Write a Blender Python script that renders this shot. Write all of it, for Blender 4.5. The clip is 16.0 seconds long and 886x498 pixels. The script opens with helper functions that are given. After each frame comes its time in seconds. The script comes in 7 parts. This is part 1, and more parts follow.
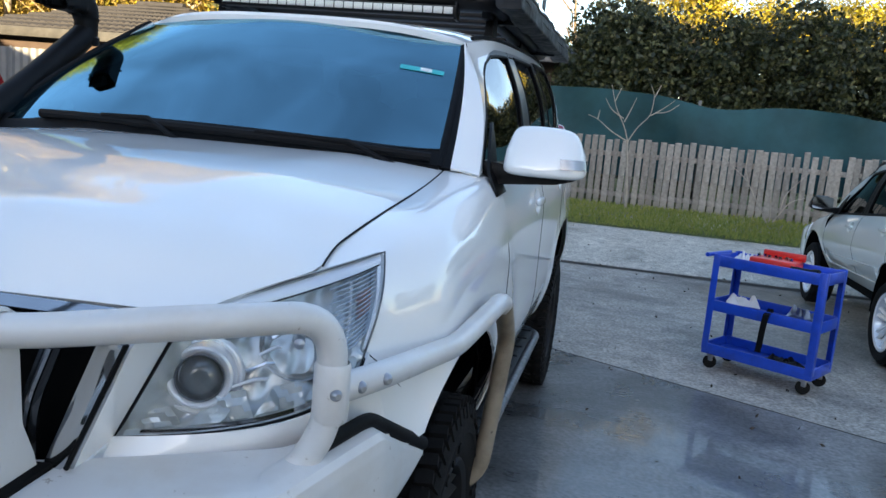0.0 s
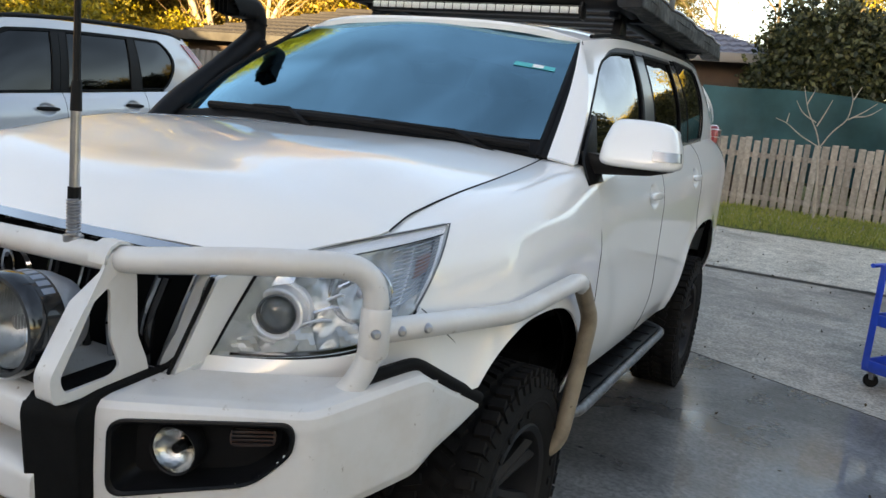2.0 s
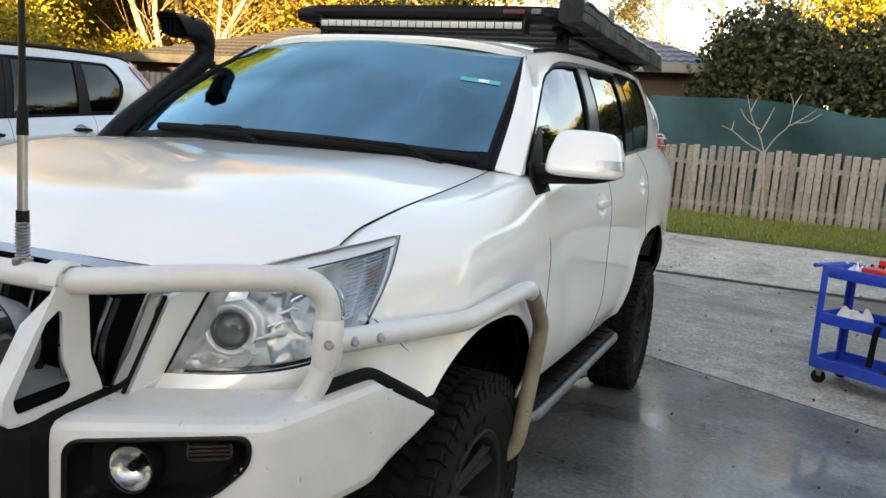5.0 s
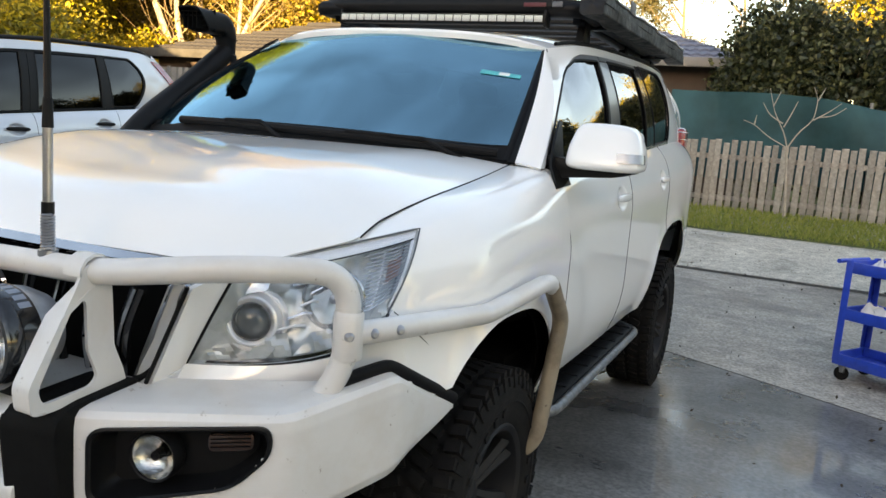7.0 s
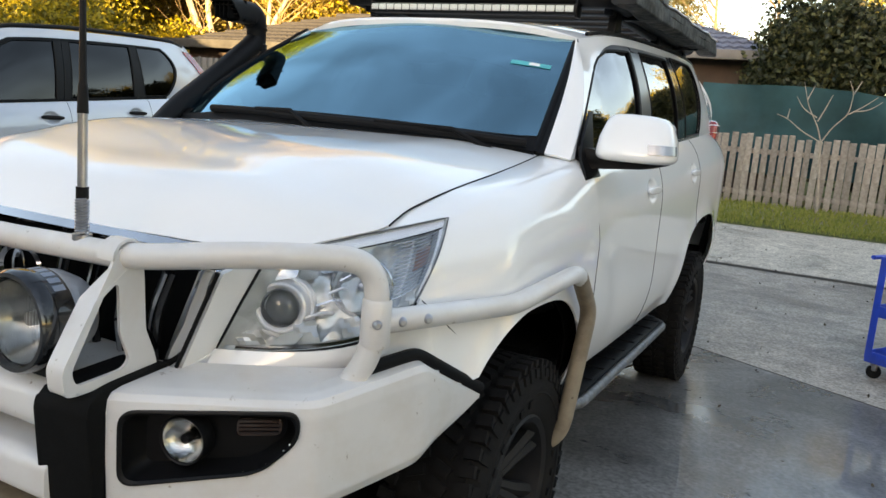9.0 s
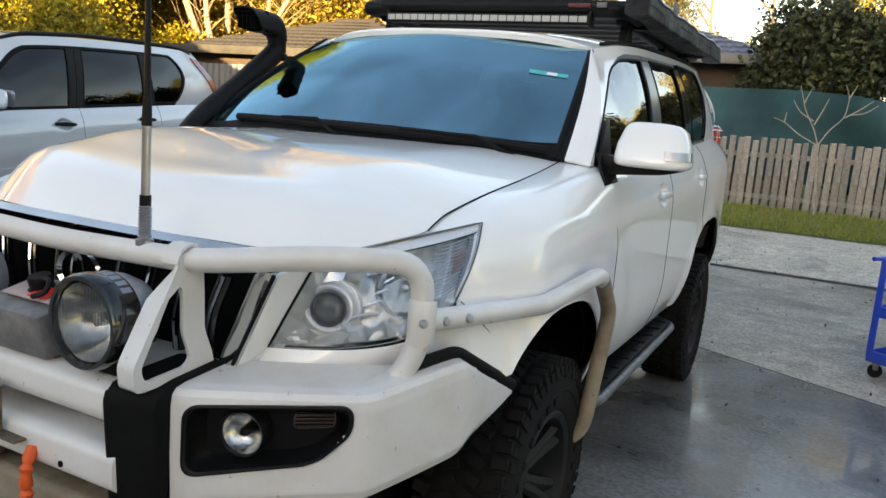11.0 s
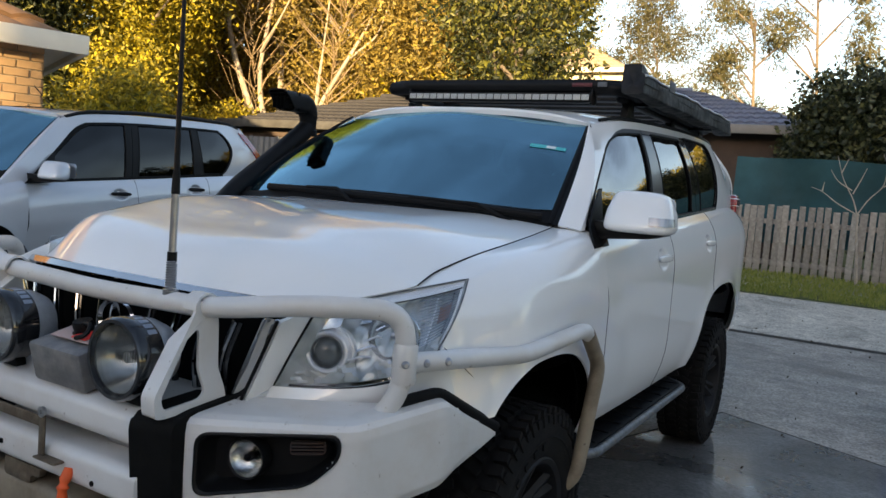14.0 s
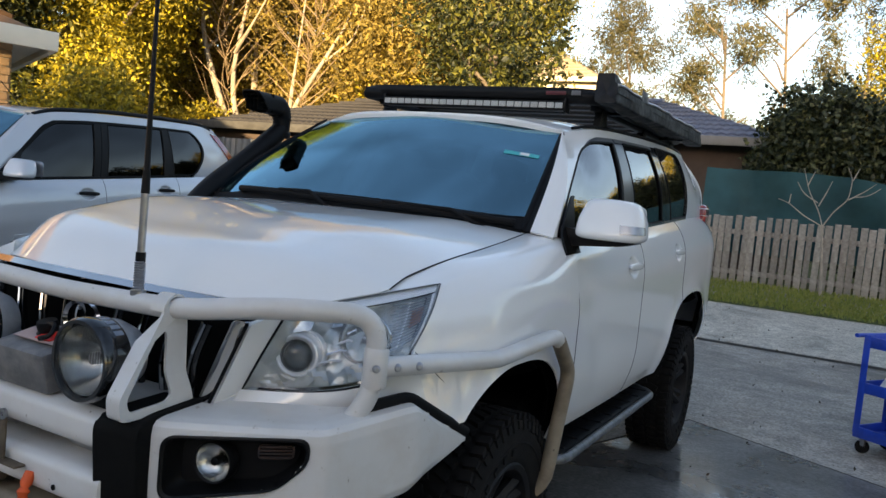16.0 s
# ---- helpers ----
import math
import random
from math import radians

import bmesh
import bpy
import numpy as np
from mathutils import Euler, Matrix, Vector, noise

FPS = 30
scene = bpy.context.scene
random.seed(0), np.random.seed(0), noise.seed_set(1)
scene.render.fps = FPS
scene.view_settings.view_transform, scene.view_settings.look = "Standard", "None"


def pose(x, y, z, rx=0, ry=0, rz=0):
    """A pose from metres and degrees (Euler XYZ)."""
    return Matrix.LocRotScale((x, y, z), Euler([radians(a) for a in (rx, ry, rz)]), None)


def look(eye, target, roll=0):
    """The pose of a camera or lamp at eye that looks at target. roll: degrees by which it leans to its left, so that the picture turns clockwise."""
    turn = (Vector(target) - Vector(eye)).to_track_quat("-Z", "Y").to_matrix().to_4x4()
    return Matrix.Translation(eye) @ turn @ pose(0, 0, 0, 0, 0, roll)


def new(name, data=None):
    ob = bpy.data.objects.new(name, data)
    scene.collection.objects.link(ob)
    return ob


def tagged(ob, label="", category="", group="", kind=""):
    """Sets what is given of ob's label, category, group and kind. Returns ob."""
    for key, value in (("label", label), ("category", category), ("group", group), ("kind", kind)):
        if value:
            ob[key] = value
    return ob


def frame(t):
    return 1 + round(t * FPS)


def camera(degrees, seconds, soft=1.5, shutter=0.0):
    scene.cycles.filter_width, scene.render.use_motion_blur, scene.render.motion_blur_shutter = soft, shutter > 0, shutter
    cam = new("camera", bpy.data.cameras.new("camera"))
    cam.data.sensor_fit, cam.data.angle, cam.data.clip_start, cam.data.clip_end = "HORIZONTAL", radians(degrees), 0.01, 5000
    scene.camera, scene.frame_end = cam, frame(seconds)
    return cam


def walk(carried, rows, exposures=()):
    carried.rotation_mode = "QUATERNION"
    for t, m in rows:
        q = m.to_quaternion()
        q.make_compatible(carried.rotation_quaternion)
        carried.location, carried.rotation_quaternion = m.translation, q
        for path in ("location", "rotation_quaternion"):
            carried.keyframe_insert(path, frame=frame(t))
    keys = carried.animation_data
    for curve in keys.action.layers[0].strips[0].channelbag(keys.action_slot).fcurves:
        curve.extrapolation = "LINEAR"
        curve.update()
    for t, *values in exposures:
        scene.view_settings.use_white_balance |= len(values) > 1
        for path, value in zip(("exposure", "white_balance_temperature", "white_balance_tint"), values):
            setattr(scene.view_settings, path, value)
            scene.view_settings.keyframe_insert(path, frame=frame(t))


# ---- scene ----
cam = camera(60.0, 16.0)
PATH = [
    (0, (1.244, -1.894, 1.476), (0.806, 0.034, 1.176), 5.2),
    (0.5, (1.453, -1.943, 1.461), (0.775, -0.087, 1.155), 8.4),
    (1, (1.544, -1.992, 1.462), (0.65, -0.236, 1.117), 8.2),
    (1.5, (1.567, -1.996, 1.469), (0.652, -0.249, 1.133), 6.4),
    (2, (1.567, -1.994, 1.466), (0.688, -0.229, 1.127), 6.0),
    (2.5, (1.578, -1.991, 1.468), (0.737, -0.208, 1.131), 5.0),
    (3, (1.594, -2.003, 1.469), (0.796, -0.197, 1.15), 5.3),
    (3.5, (1.599, -2.017, 1.468), (0.825, -0.199, 1.157), 5.6),
    (6, (1.612, -2.027, 1.464), (0.808, -0.218, 1.181), 4.0),
    (6.5, (1.609, -2.026, 1.465), (0.799, -0.221, 1.172), 4.3),
    (7, (1.606, -2.027, 1.46), (0.773, -0.235, 1.153), 4.5),
    (7.5, (1.603, -2.03, 1.452), (0.768, -0.24, 1.135), 5.0),
    (8, (1.601, -2.032, 1.449), (0.747, -0.25, 1.139), 5.0),
    (8.5, (1.6, -2.032, 1.449), (0.735, -0.255, 1.14), 5.1),
    (9, (1.6, -2.027, 1.452), (0.71, -0.267, 1.12), 4.9),
    (9.2, (1.601, -2.025, 1.451), (0.691, -0.279, 1.097), 4.8),
    (11.3, (1.553, -2.201, 1.465), (0.687, -0.424, 1.162), 4.6),
    (11.5, (1.564, -2.23, 1.47), (0.709, -0.442, 1.2), 4.5),
    (12, (1.643, -2.253, 1.472), (0.781, -0.46, 1.261), 4.9),
    (12.5, (1.763, -2.26, 1.464), (0.854, -0.489, 1.27), 5.0),
    (13, (1.803, -2.287, 1.469), (0.836, -0.545, 1.293), 4.6),
    (13.5, (1.807, -2.298, 1.468), (0.802, -0.577, 1.307), 4.6),
    (14, (1.81, -2.3, 1.468), (0.8, -0.58, 1.314), 4.6),
    (14.5, (1.81, -2.301, 1.469), (0.808, -0.575, 1.326), 4.7),
    (15, (1.807, -2.296, 1.464), (0.828, -0.558, 1.323), 5.1),
    (15.5, (1.808, -2.292, 1.463), (0.846, -0.544, 1.325), 5.3),
    (16, (1.809, -2.3, 1.465), (0.86, -0.544, 1.332), 5.6),
]
# seconds, stops, kelvin, tint
EXPOSURES = [(0.0, 2.12, 6600, 18), (0.6, 2.1, 6900, 18), (1.3, 2.18, 7860, 21), (2.5, 2.26, 8830, 21), (3.5, 2.36, 9220, 21), (6, 2.48, 9020, 21), (9, 2.41, 9020, 21), (11.5, 2.19, 8650, 20), (12.5, 1.83, 8130, 21), (14.0, 1.66, 7570, 21), (16.0, 1.66, 7520, 21)]
walk(cam, [(t, look(eye, target, roll)) for t, eye, target, roll in PATH], EXPOSURES)

# ---- world, sun, exposure ----
SUN_AZ, SUN_EL = 163.0, 8.0   # where the sun stands: degrees clockwise from +y, and height
world = bpy.data.worlds.new("world")
scene.world = world
world.use_nodes = True
wn = world.node_tree.nodes
sky = wn.new("ShaderNodeTexSky")
sky.sky_type = "NISHITA"
sky.sun_disc = False
sky.sun_elevation, sky.sun_rotation = radians(SUN_EL), radians(SUN_AZ)
sky.air_density, sky.dust_density, sky.ozone_density = 1.0, 0.7, 1.6
wn["Background"].inputs["Strength"].default_value = 0.15
# thin uneven high cloud over the whole sky
wtc, cloud, thin, veil = (wn.new("ShaderNode" + k) for k in ("TexCoord", "TexNoise", "MapRange", "VectorMath"))
cloud.inputs["Scale"].default_value, cloud.inputs["Detail"].default_value, cloud.inputs["Distortion"].default_value = 2.6, 5.0, 0.6
thin.inputs["From Min"].default_value, thin.inputs["From Max"].default_value = 0.33, 0.67
thin.inputs["To Min"].default_value, thin.inputs["To Max"].default_value = 0.72, 1.36
veil.operation = "SCALE"
for a, b in ((wtc.outputs["Generated"], cloud.inputs["Vector"]), (cloud.outputs["Fac"], thin.inputs["Value"]), (sky.outputs[0], veil.inputs[0]), (thin.outputs[0], veil.inputs["Scale"]), (veil.outputs[0], wn["Background"].inputs["Color"])):
    world.node_tree.links.new(a, b)
sun_data = bpy.data.lights.new("sun", "SUN")
sun_data.energy, sun_data.angle, sun_data.color = 5.0, radians(0.6), (1.0, 0.83, 0.48)
sun = new("sun", sun_data)
sd = Vector((math.sin(radians(SUN_AZ)) * math.cos(radians(SUN_EL)), math.cos(radians(SUN_AZ)) * math.cos(radians(SUN_EL)), math.sin(radians(SUN_EL))))
sun.matrix_world = look(sd * 60, (0, 0, 0))


# ---- mesh helpers ----
def lerp(a, b, t):
    return a + (b - a) * t


def curve_of(*keys):
    """A smooth function through (v, value) keys, flat beyond its ends."""
    ks = [k[0] for k in keys]
    vs = [k[1] for k in keys]
    n = len(ks)
    m = []
    for i in range(n):
        a, b = max(i - 1, 0), min(i + 1, n - 1)
        m.append((vs[b] - vs[a]) / (ks[b] - ks[a]))

    def f(v):
        if v <= ks[0]:
            return vs[0]
        if v >= ks[-1]:
            return vs[-1]
        i = max(j for j in range(n) if ks[j] <= v)
        h = ks[i + 1] - ks[i]
        t = (v - ks[i]) / h
        return ((1 + 2 * t) * (1 - t) ** 2 * vs[i] + t * (1 - t) ** 2 * h * m[i]
                + t * t * (3 - 2 * t) * vs[i + 1] + t * t * (t - 1) * h * m[i + 1])
    return f


def sheet(fn, us, vs, flip=False, bm=None):
    """A grid of fn(u, v) over the given samples (or counts)."""
    bm = bm or bmesh.new()
    us = [i / us for i in range(us + 1)] if isinstance(us, int) else us
    vs = [i / vs for i in range(vs + 1)] if isinstance(vs, int) else vs
    rows = [[bm.verts.new(fn(u, v)) for v in vs] for u in us]
    for i in range(len(us) - 1):
        for j in range(len(vs) - 1):
            q = [rows[i][j], rows[i + 1][j], rows[i + 1][j + 1], rows[i][j + 1]]
            bm.faces.new(q[::-1] if flip else q)
    return bm


def add_box(bm, c, s, rot=None, bevel=0.0, seg=2):
    """A box of centre c and size s, turned by a Matrix, with rounded edges."""
    made = bmesh.ops.create_cube(bm, size=1.0)["verts"]
    bmesh.ops.scale(bm, vec=s, verts=made)
    if bevel:
        edges = list({e for v in made for e in v.link_edges})
        made = list({v for f in bmesh.ops.bevel(bm, geom=edges, offset=bevel, segments=seg, profile=0.5, affect="EDGES")["faces"] for v in f.verts} | {v for v in made if v.is_valid})
    if rot is not None:
        bmesh.ops.transform(bm, matrix=rot.to_4x4(), verts=made)
    bmesh.ops.translate(bm, vec=c, verts=made)
    return bm


def box(c, s, rot=None, bevel=0.0, seg=2):
    return add_box(bmesh.new(), c, s, rot, bevel, seg)


def smooth_path(pts, r=0.08, n=6):
    """Rounds the corners of a polyline."""
    pts = [Vector(p) for p in pts]
    out = [pts[0]]
    for a, b, c in zip(pts, pts[1:], pts[2:]):
        d = min(r, (a - b).length * 0.48, (c - b).length * 0.48)
        p, q = b + (a - b).normalized() * d, b + (c - b).normalized() * d
        for i in range(n + 1):
            t = i / n
            out.append(p * (1 - t) ** 2 + b * 2 * t * (1 - t) + q * t * t)
    out.append(pts[-1])
    return out


def add_tube(bm, pts, r, seg=14, caps=True, flat=1.0):
    """A round bar along points; r a number or a function of 0..1."""
    pts = [Vector(p) for p in pts]
    n = len(pts)
    up = Vector((0.03, 0.02, 1)).normalized()
    rings = []
    for i, p in enumerate(pts):
        t = (pts[min(i + 1, n - 1)] - pts[max(i - 1, 0)]).normalized()
        s = t.cross(up)
        if s.length < 0.05:
            s = t.cross(Vector((1, 0, 0)))
        s.normalize()
        w = s.cross(t).normalized()
        up = w
        rr = r(i / (n - 1)) if callable(r) else r
        rings.append([bm.verts.new(p + s * rr * math.cos(a) + w * rr * flat * math.sin(a)) for a in (2 * math.pi * k / seg for k in range(seg))])
    for a, b in zip(rings, rings[1:]):
        for k in range(seg):
            bm.faces.new((a[k], a[(k + 1) % seg], b[(k + 1) % seg], b[k]))
    if caps:
        bm.faces.new(rings[0][::-1])
        bm.faces.new(rings[-1])
    return bm


def tube(pts, r, seg=14, caps=True, flat=1.0):
    return add_tube(bmesh.new(), pts, r, seg, caps, flat)


def add_lathe(bm, profile, seg=32, m=None, close=False):
    """Turns (radius, height) pairs round z, then moves the result by m."""
    m = m or Matrix()
    rings = []
    for r, h in profile:
        rings.append([bm.verts.new(m @ Vector((r * math.cos(a), r * math.sin(a), h))) for a in (2 * math.pi * k / seg for k in range(seg))])
    for a, b in zip(rings, rings[1:]):
        for k in range(seg):
            bm.faces.new((a[k], a[(k + 1) % seg], b[(k + 1) % seg], b[k]))
    if close:
        bm.faces.new(rings[0][::-1])
        bm.faces.new(rings[-1])
    return bm


def lathe(profile, seg=32, m=None, close=False):
    return add_lathe(bmesh.new(), profile, seg, m, close)


def add_prism(bm, poly, fn, depth, bevel=0.0):
    """A plate: the outline poly (2D pairs) placed by fn(a, b, d), from d=0 to depth."""
    lo = [bm.verts.new(fn(a, b, 0)) for a, b in poly]
    hi = [bm.verts.new(fn(a, b, depth)) for a, b in poly]
    n = len(poly)
    fs = [bm.faces.new(lo[::-1]), bm.faces.new(hi)]
    for k in range(n):
        fs.append(bm.faces.new((lo[k], lo[(k + 1) % n], hi[(k + 1) % n], hi[k])))
    if bevel:
        es = list({e for f in fs[:2] for e in f.edges})
        bmesh.ops.bevel(bm, geom=es, offset=bevel, segments=2, profile=0.5, affect="EDGES")
    return bm


def prism(poly, fn, depth, bevel=0.0):
    return add_prism(bmesh.new(), poly, fn, depth, bevel)


def round_poly(pts, r, n=4):
    """Rounds the corners of a closed 2D outline."""
    out = []
    k = len(pts)
    for i in range(k):
        a, b, c = (Vector((*pts[j % k], 0)) for j in (i - 1, i, i + 1))
        d = min(r, (a - b).length * 0.48, (c - b).length * 0.48)
        p, q = b + (a - b).normalized() * d, b + (c - b).normalized() * d
        for j in range(n + 1):
            t = j / n
            v = p * (1 - t) ** 2 + b * 2 * t * (1 - t) + q * t * t
            out.append((v.x, v.y))
    return out


def mesh_of(name, bm, mat, smooth=True, angle=35, recalc=False):
    if recalc:
        bmesh.ops.recalc_face_normals(bm, faces=bm.faces)
    me = bpy.data.meshes.new(name)
    bm.edges.index_update()
    rims = [e.index for e in bm.edges if e.is_boundary]
    bm.to_mesh(me)
    bm.free()
    for m in (mat if isinstance(mat, (list, tuple)) else [mat]):
        me.materials.append(m)
    if smooth:
        me.polygons.foreach_set("use_smooth", [True] * len(me.polygons))
        me.set_sharp_from_angle(angle=radians(angle))
        for i in rims:
            me.edges[i].use_edge_sharp = True
    return me


def part(name, bm, mat, parent, label="", smooth=True, angle=35, recalc=True, thick=0.0, kind=""):
    """One mesh object under a thing or under a part."""
    ob = new(name, mesh_of(name, bm, mat, smooth, angle, recalc and not thick))
    ob.parent = parent
    if thick:
        mod = ob.modifiers.new("thickness", "SOLIDIFY")
        mod.thickness, mod.offset = thick, -1.0
    if label:
        ob["label"] = label
    if kind:
        ob["kind"] = kind
    return ob


def thing(name, m, label, category, group="", kind=""):
    """An empty at the base of a thing that parents its parts."""
    ob = new(name)
    ob.empty_display_size = 0.1
    ob.matrix_basis = m
    return tagged(ob, label, category, group, kind)


def single(name, bm, mat, label, category="", group="", kind="", smooth=True, angle=35, recalc=True, m=None):
    ob = new(name, mesh_of(name, bm, mat, smooth, angle, recalc))
    if m is not None:
        ob.matrix_basis = m
    return tagged(ob, label, category, group, kind)


# ---- materials ----
def material(name, color, rough=0.5, metal=0.0, coat=0.0, spec=0.5, noise_scale=0.0, vary=0.0, bump=0.0, bump_scale=60.0, grime=None, grime_scale=3.0, grime_amount=0.0, rough_vary=0.0, per_object=0.0, emission=None, speck=None, speck_amount=0.0, speck_scale=30.0):
    """A principled surface with grain, broad stains, bump and roughness variation, in object space."""
    mat = bpy.data.materials.new(name)
    mat.use_nodes = True
    nt = mat.node_tree
    b = nt.nodes["Principled BSDF"]
    b.inputs["Base Color"].default_value = (*color, 1)
    b.inputs["Roughness"].default_value = rough
    b.inputs["Metallic"].default_value = metal
    b.inputs["Coat Weight"].default_value = coat
    b.inputs["Coat Roughness"].default_value = 0.006
    b.inputs["Coat IOR"].default_value = 1.72 if coat >= 1.0 else 1.5
    b.inputs["Specular IOR Level"].default_value = spec
    tc = nt.nodes.new("ShaderNodeTexCoord")
    link = nt.links.new

    def noise_tex(scale, detail=5.0, rough_=0.6):
        n = nt.nodes.new("ShaderNodeTexNoise")
        n.inputs["Scale"].default_value = scale
        n.inputs["Detail"].default_value = detail
        n.inputs["Roughness"].default_value = rough_
        link(tc.outputs["Object"], n.inputs["Vector"])
        return n

    col = None
    if vary and noise_scale:
        n = noise_tex(noise_scale)
        r = nt.nodes.new("ShaderNodeMapRange")
        r.inputs["From Min"].default_value, r.inputs["From Max"].default_value = 0.3, 0.7
        r.inputs["To Min"].default_value, r.inputs["To Max"].default_value = 1 - vary, 1 + vary
        link(n.outputs["Fac"], r.inputs["Value"])
        mul = nt.nodes.new("ShaderNodeVectorMath")
        mul.operation = "SCALE"
        mul.inputs[0].default_value = color
        link(r.outputs[0], mul.inputs["Scale"])
        col = mul.outputs[0]
    if grime and grime_amount:
        n = noise_tex(grime_scale, 8.0, 0.65)
        ramp = nt.nodes.new("ShaderNodeMapRange")
        ramp.inputs["From Min"].default_value, ramp.inputs["From Max"].default_value = 0.45, 0.7
        ramp.inputs["To Max"].default_value = grime_amount
        link(n.outputs["Fac"], ramp.inputs["Value"])
        mix = nt.nodes.new("ShaderNodeMix")
        mix.data_type = "RGBA"
        mix.inputs["A"].default_value = (*color, 1)
        mix.inputs["B"].default_value = (*grime, 1)
        link(ramp.outputs[0], mix.inputs["Factor"])
        if col:
            link(col, mix.inputs["A"])
        col = mix.outputs["Result"]
    if speck:
        n = noise_tex(speck_scale, 4.0, 0.7)
        ramp = nt.nodes.new("ShaderNodeMapRange")
        ramp.inputs["From Min"].default_value, ramp.inputs["From Max"].default_value = 0.66, 0.72
        ramp.inputs["To Max"].default_value = speck_amount
        link(n.outputs["Fac"], ramp.inputs["Value"])
        mix = nt.nodes.new("ShaderNodeMix")
        mix.data_type = "RGBA"
        mix.inputs["A"].default_value = (*color, 1)
        mix.inputs["B"].default_value = (*speck, 1)
        link(ramp.outputs[0], mix.inputs["Factor"])
        if col:
            link(col, mix.inputs["A"])
        col = mix.outputs["Result"]
    if per_object:
        info = nt.nodes.new("ShaderNodeObjectInfo")
        r = nt.nodes.new("ShaderNodeMapRange")
        r.inputs["To Min"].default_value, r.inputs["To Max"].default_value = 1 - per_object, 1 + per_object
        link(info.outputs["Random"], r.inputs["Value"])
        mul = nt.nodes.new("ShaderNodeVectorMath")
        mul.operation = "SCALE"
        mul.inputs[0].default_value = color
        if col:
            link(col, mul.inputs[0])
        link(r.outputs[0], mul.inputs["Scale"])
        col = mul.outputs[0]
    if col:
        link(col, b.inputs["Base Color"])
    if rough_vary:
        n = noise_tex(max(noise_scale, 2.0) * 0.7)
        r = nt.nodes.new("ShaderNodeMapRange")
        r.inputs["From Min"].default_value, r.inputs["From Max"].default_value = 0.3, 0.7
        r.inputs["To Min"].default_value, r.inputs["To Max"].default_value = max(0.02, rough - rough_vary), min(1, rough + rough_vary)
        link(n.outputs["Fac"], r.inputs["Value"])
        link(r.outputs[0], b.inputs["Roughness"])
    if bump:
        n = noise_tex(bump_scale, 6.0)
        bp = nt.nodes.new("ShaderNodeBump")
        bp.inputs["Strength"].default_value = bump
        bp.inputs["Distance"].default_value = 0.01
        link(n.outputs["Fac"], bp.inputs["Height"])
        link(bp.outputs[0], b.inputs["Normal"])
    if emission:
        b.inputs["Emission Color"].default_value = (*emission[:3], 1)
        b.inputs["Emission Strength"].default_value = emission[3]
    return mat


def glass(name, tint, rough=0.0, reflect=1.45, sheen=(1, 1, 1)):
    """Thin tinted glass: clear or dark see-through with a Fresnel gloss."""
    mat = bpy.data.materials.new(name)
    mat.use_nodes = True
    nt = mat.node_tree
    nt.nodes.remove(nt.nodes["Principled BSDF"])
    out = nt.nodes["Material Output"]
    tr, gl, mx, lw, pw, sc = (nt.nodes.new("ShaderNode" + k) for k in ("BsdfTransparent", "BsdfGlossy", "MixShader", "LayerWeight", "Math", "MapRange"))
    tr.inputs["Color"].default_value = (*tint, 1)
    gl.inputs["Roughness"].default_value = rough
    gl.inputs["Color"].default_value = (*sheen, 1)
    lw.inputs["Blend"].default_value = 0.5
    pw.operation = "POWER"
    pw.inputs[1].default_value = 5.0
    sc.inputs["To Min"].default_value = ((reflect - 1) / (reflect + 1)) ** 2
    nt.links.new(lw.outputs["Facing"], pw.inputs[0])
    nt.links.new(pw.outputs[0], sc.inputs["Value"])
    nt.links.new(sc.outputs[0], mx.inputs[0])
    nt.links.new(tr.outputs[0], mx.inputs[1])
    nt.links.new(gl.outputs[0], mx.inputs[2])
    nt.links.new(mx.outputs[0], out.inputs["Surface"])
    return mat


def leaf_material(name, color, color2, trans=0.35, skew=1.0):
    """Leaves: two colours varied leaf by leaf, skew making bright ones rarer, with light passing through."""
    mat = bpy.data.materials.new(name)
    mat.use_nodes = True
    nt = mat.node_tree
    b = nt.nodes["Principled BSDF"]
    g = nt.nodes.new("ShaderNodeNewGeometry")
    mix = nt.nodes.new("ShaderNodeMix")
    mix.data_type = "RGBA"
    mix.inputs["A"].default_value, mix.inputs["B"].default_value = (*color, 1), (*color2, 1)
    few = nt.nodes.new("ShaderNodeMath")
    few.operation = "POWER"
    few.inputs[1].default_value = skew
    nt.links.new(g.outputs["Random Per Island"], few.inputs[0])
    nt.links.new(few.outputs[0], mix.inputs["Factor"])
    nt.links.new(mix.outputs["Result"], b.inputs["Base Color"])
    b.inputs["Roughness"].default_value = 0.55
    t = nt.nodes.new("ShaderNodeBsdfTranslucent")
    nt.links.new(mix.outputs["Result"], t.inputs["Color"])
    ms = nt.nodes.new("ShaderNodeMixShader")
    ms.inputs[0].default_value = trans
    out = nt.nodes["Material Output"]
    nt.links.new(b.outputs[0], ms.inputs[1])
    nt.links.new(t.outputs[0], ms.inputs[2])
    nt.links.new(ms.outputs[0], out.inputs["Surface"])
    return mat


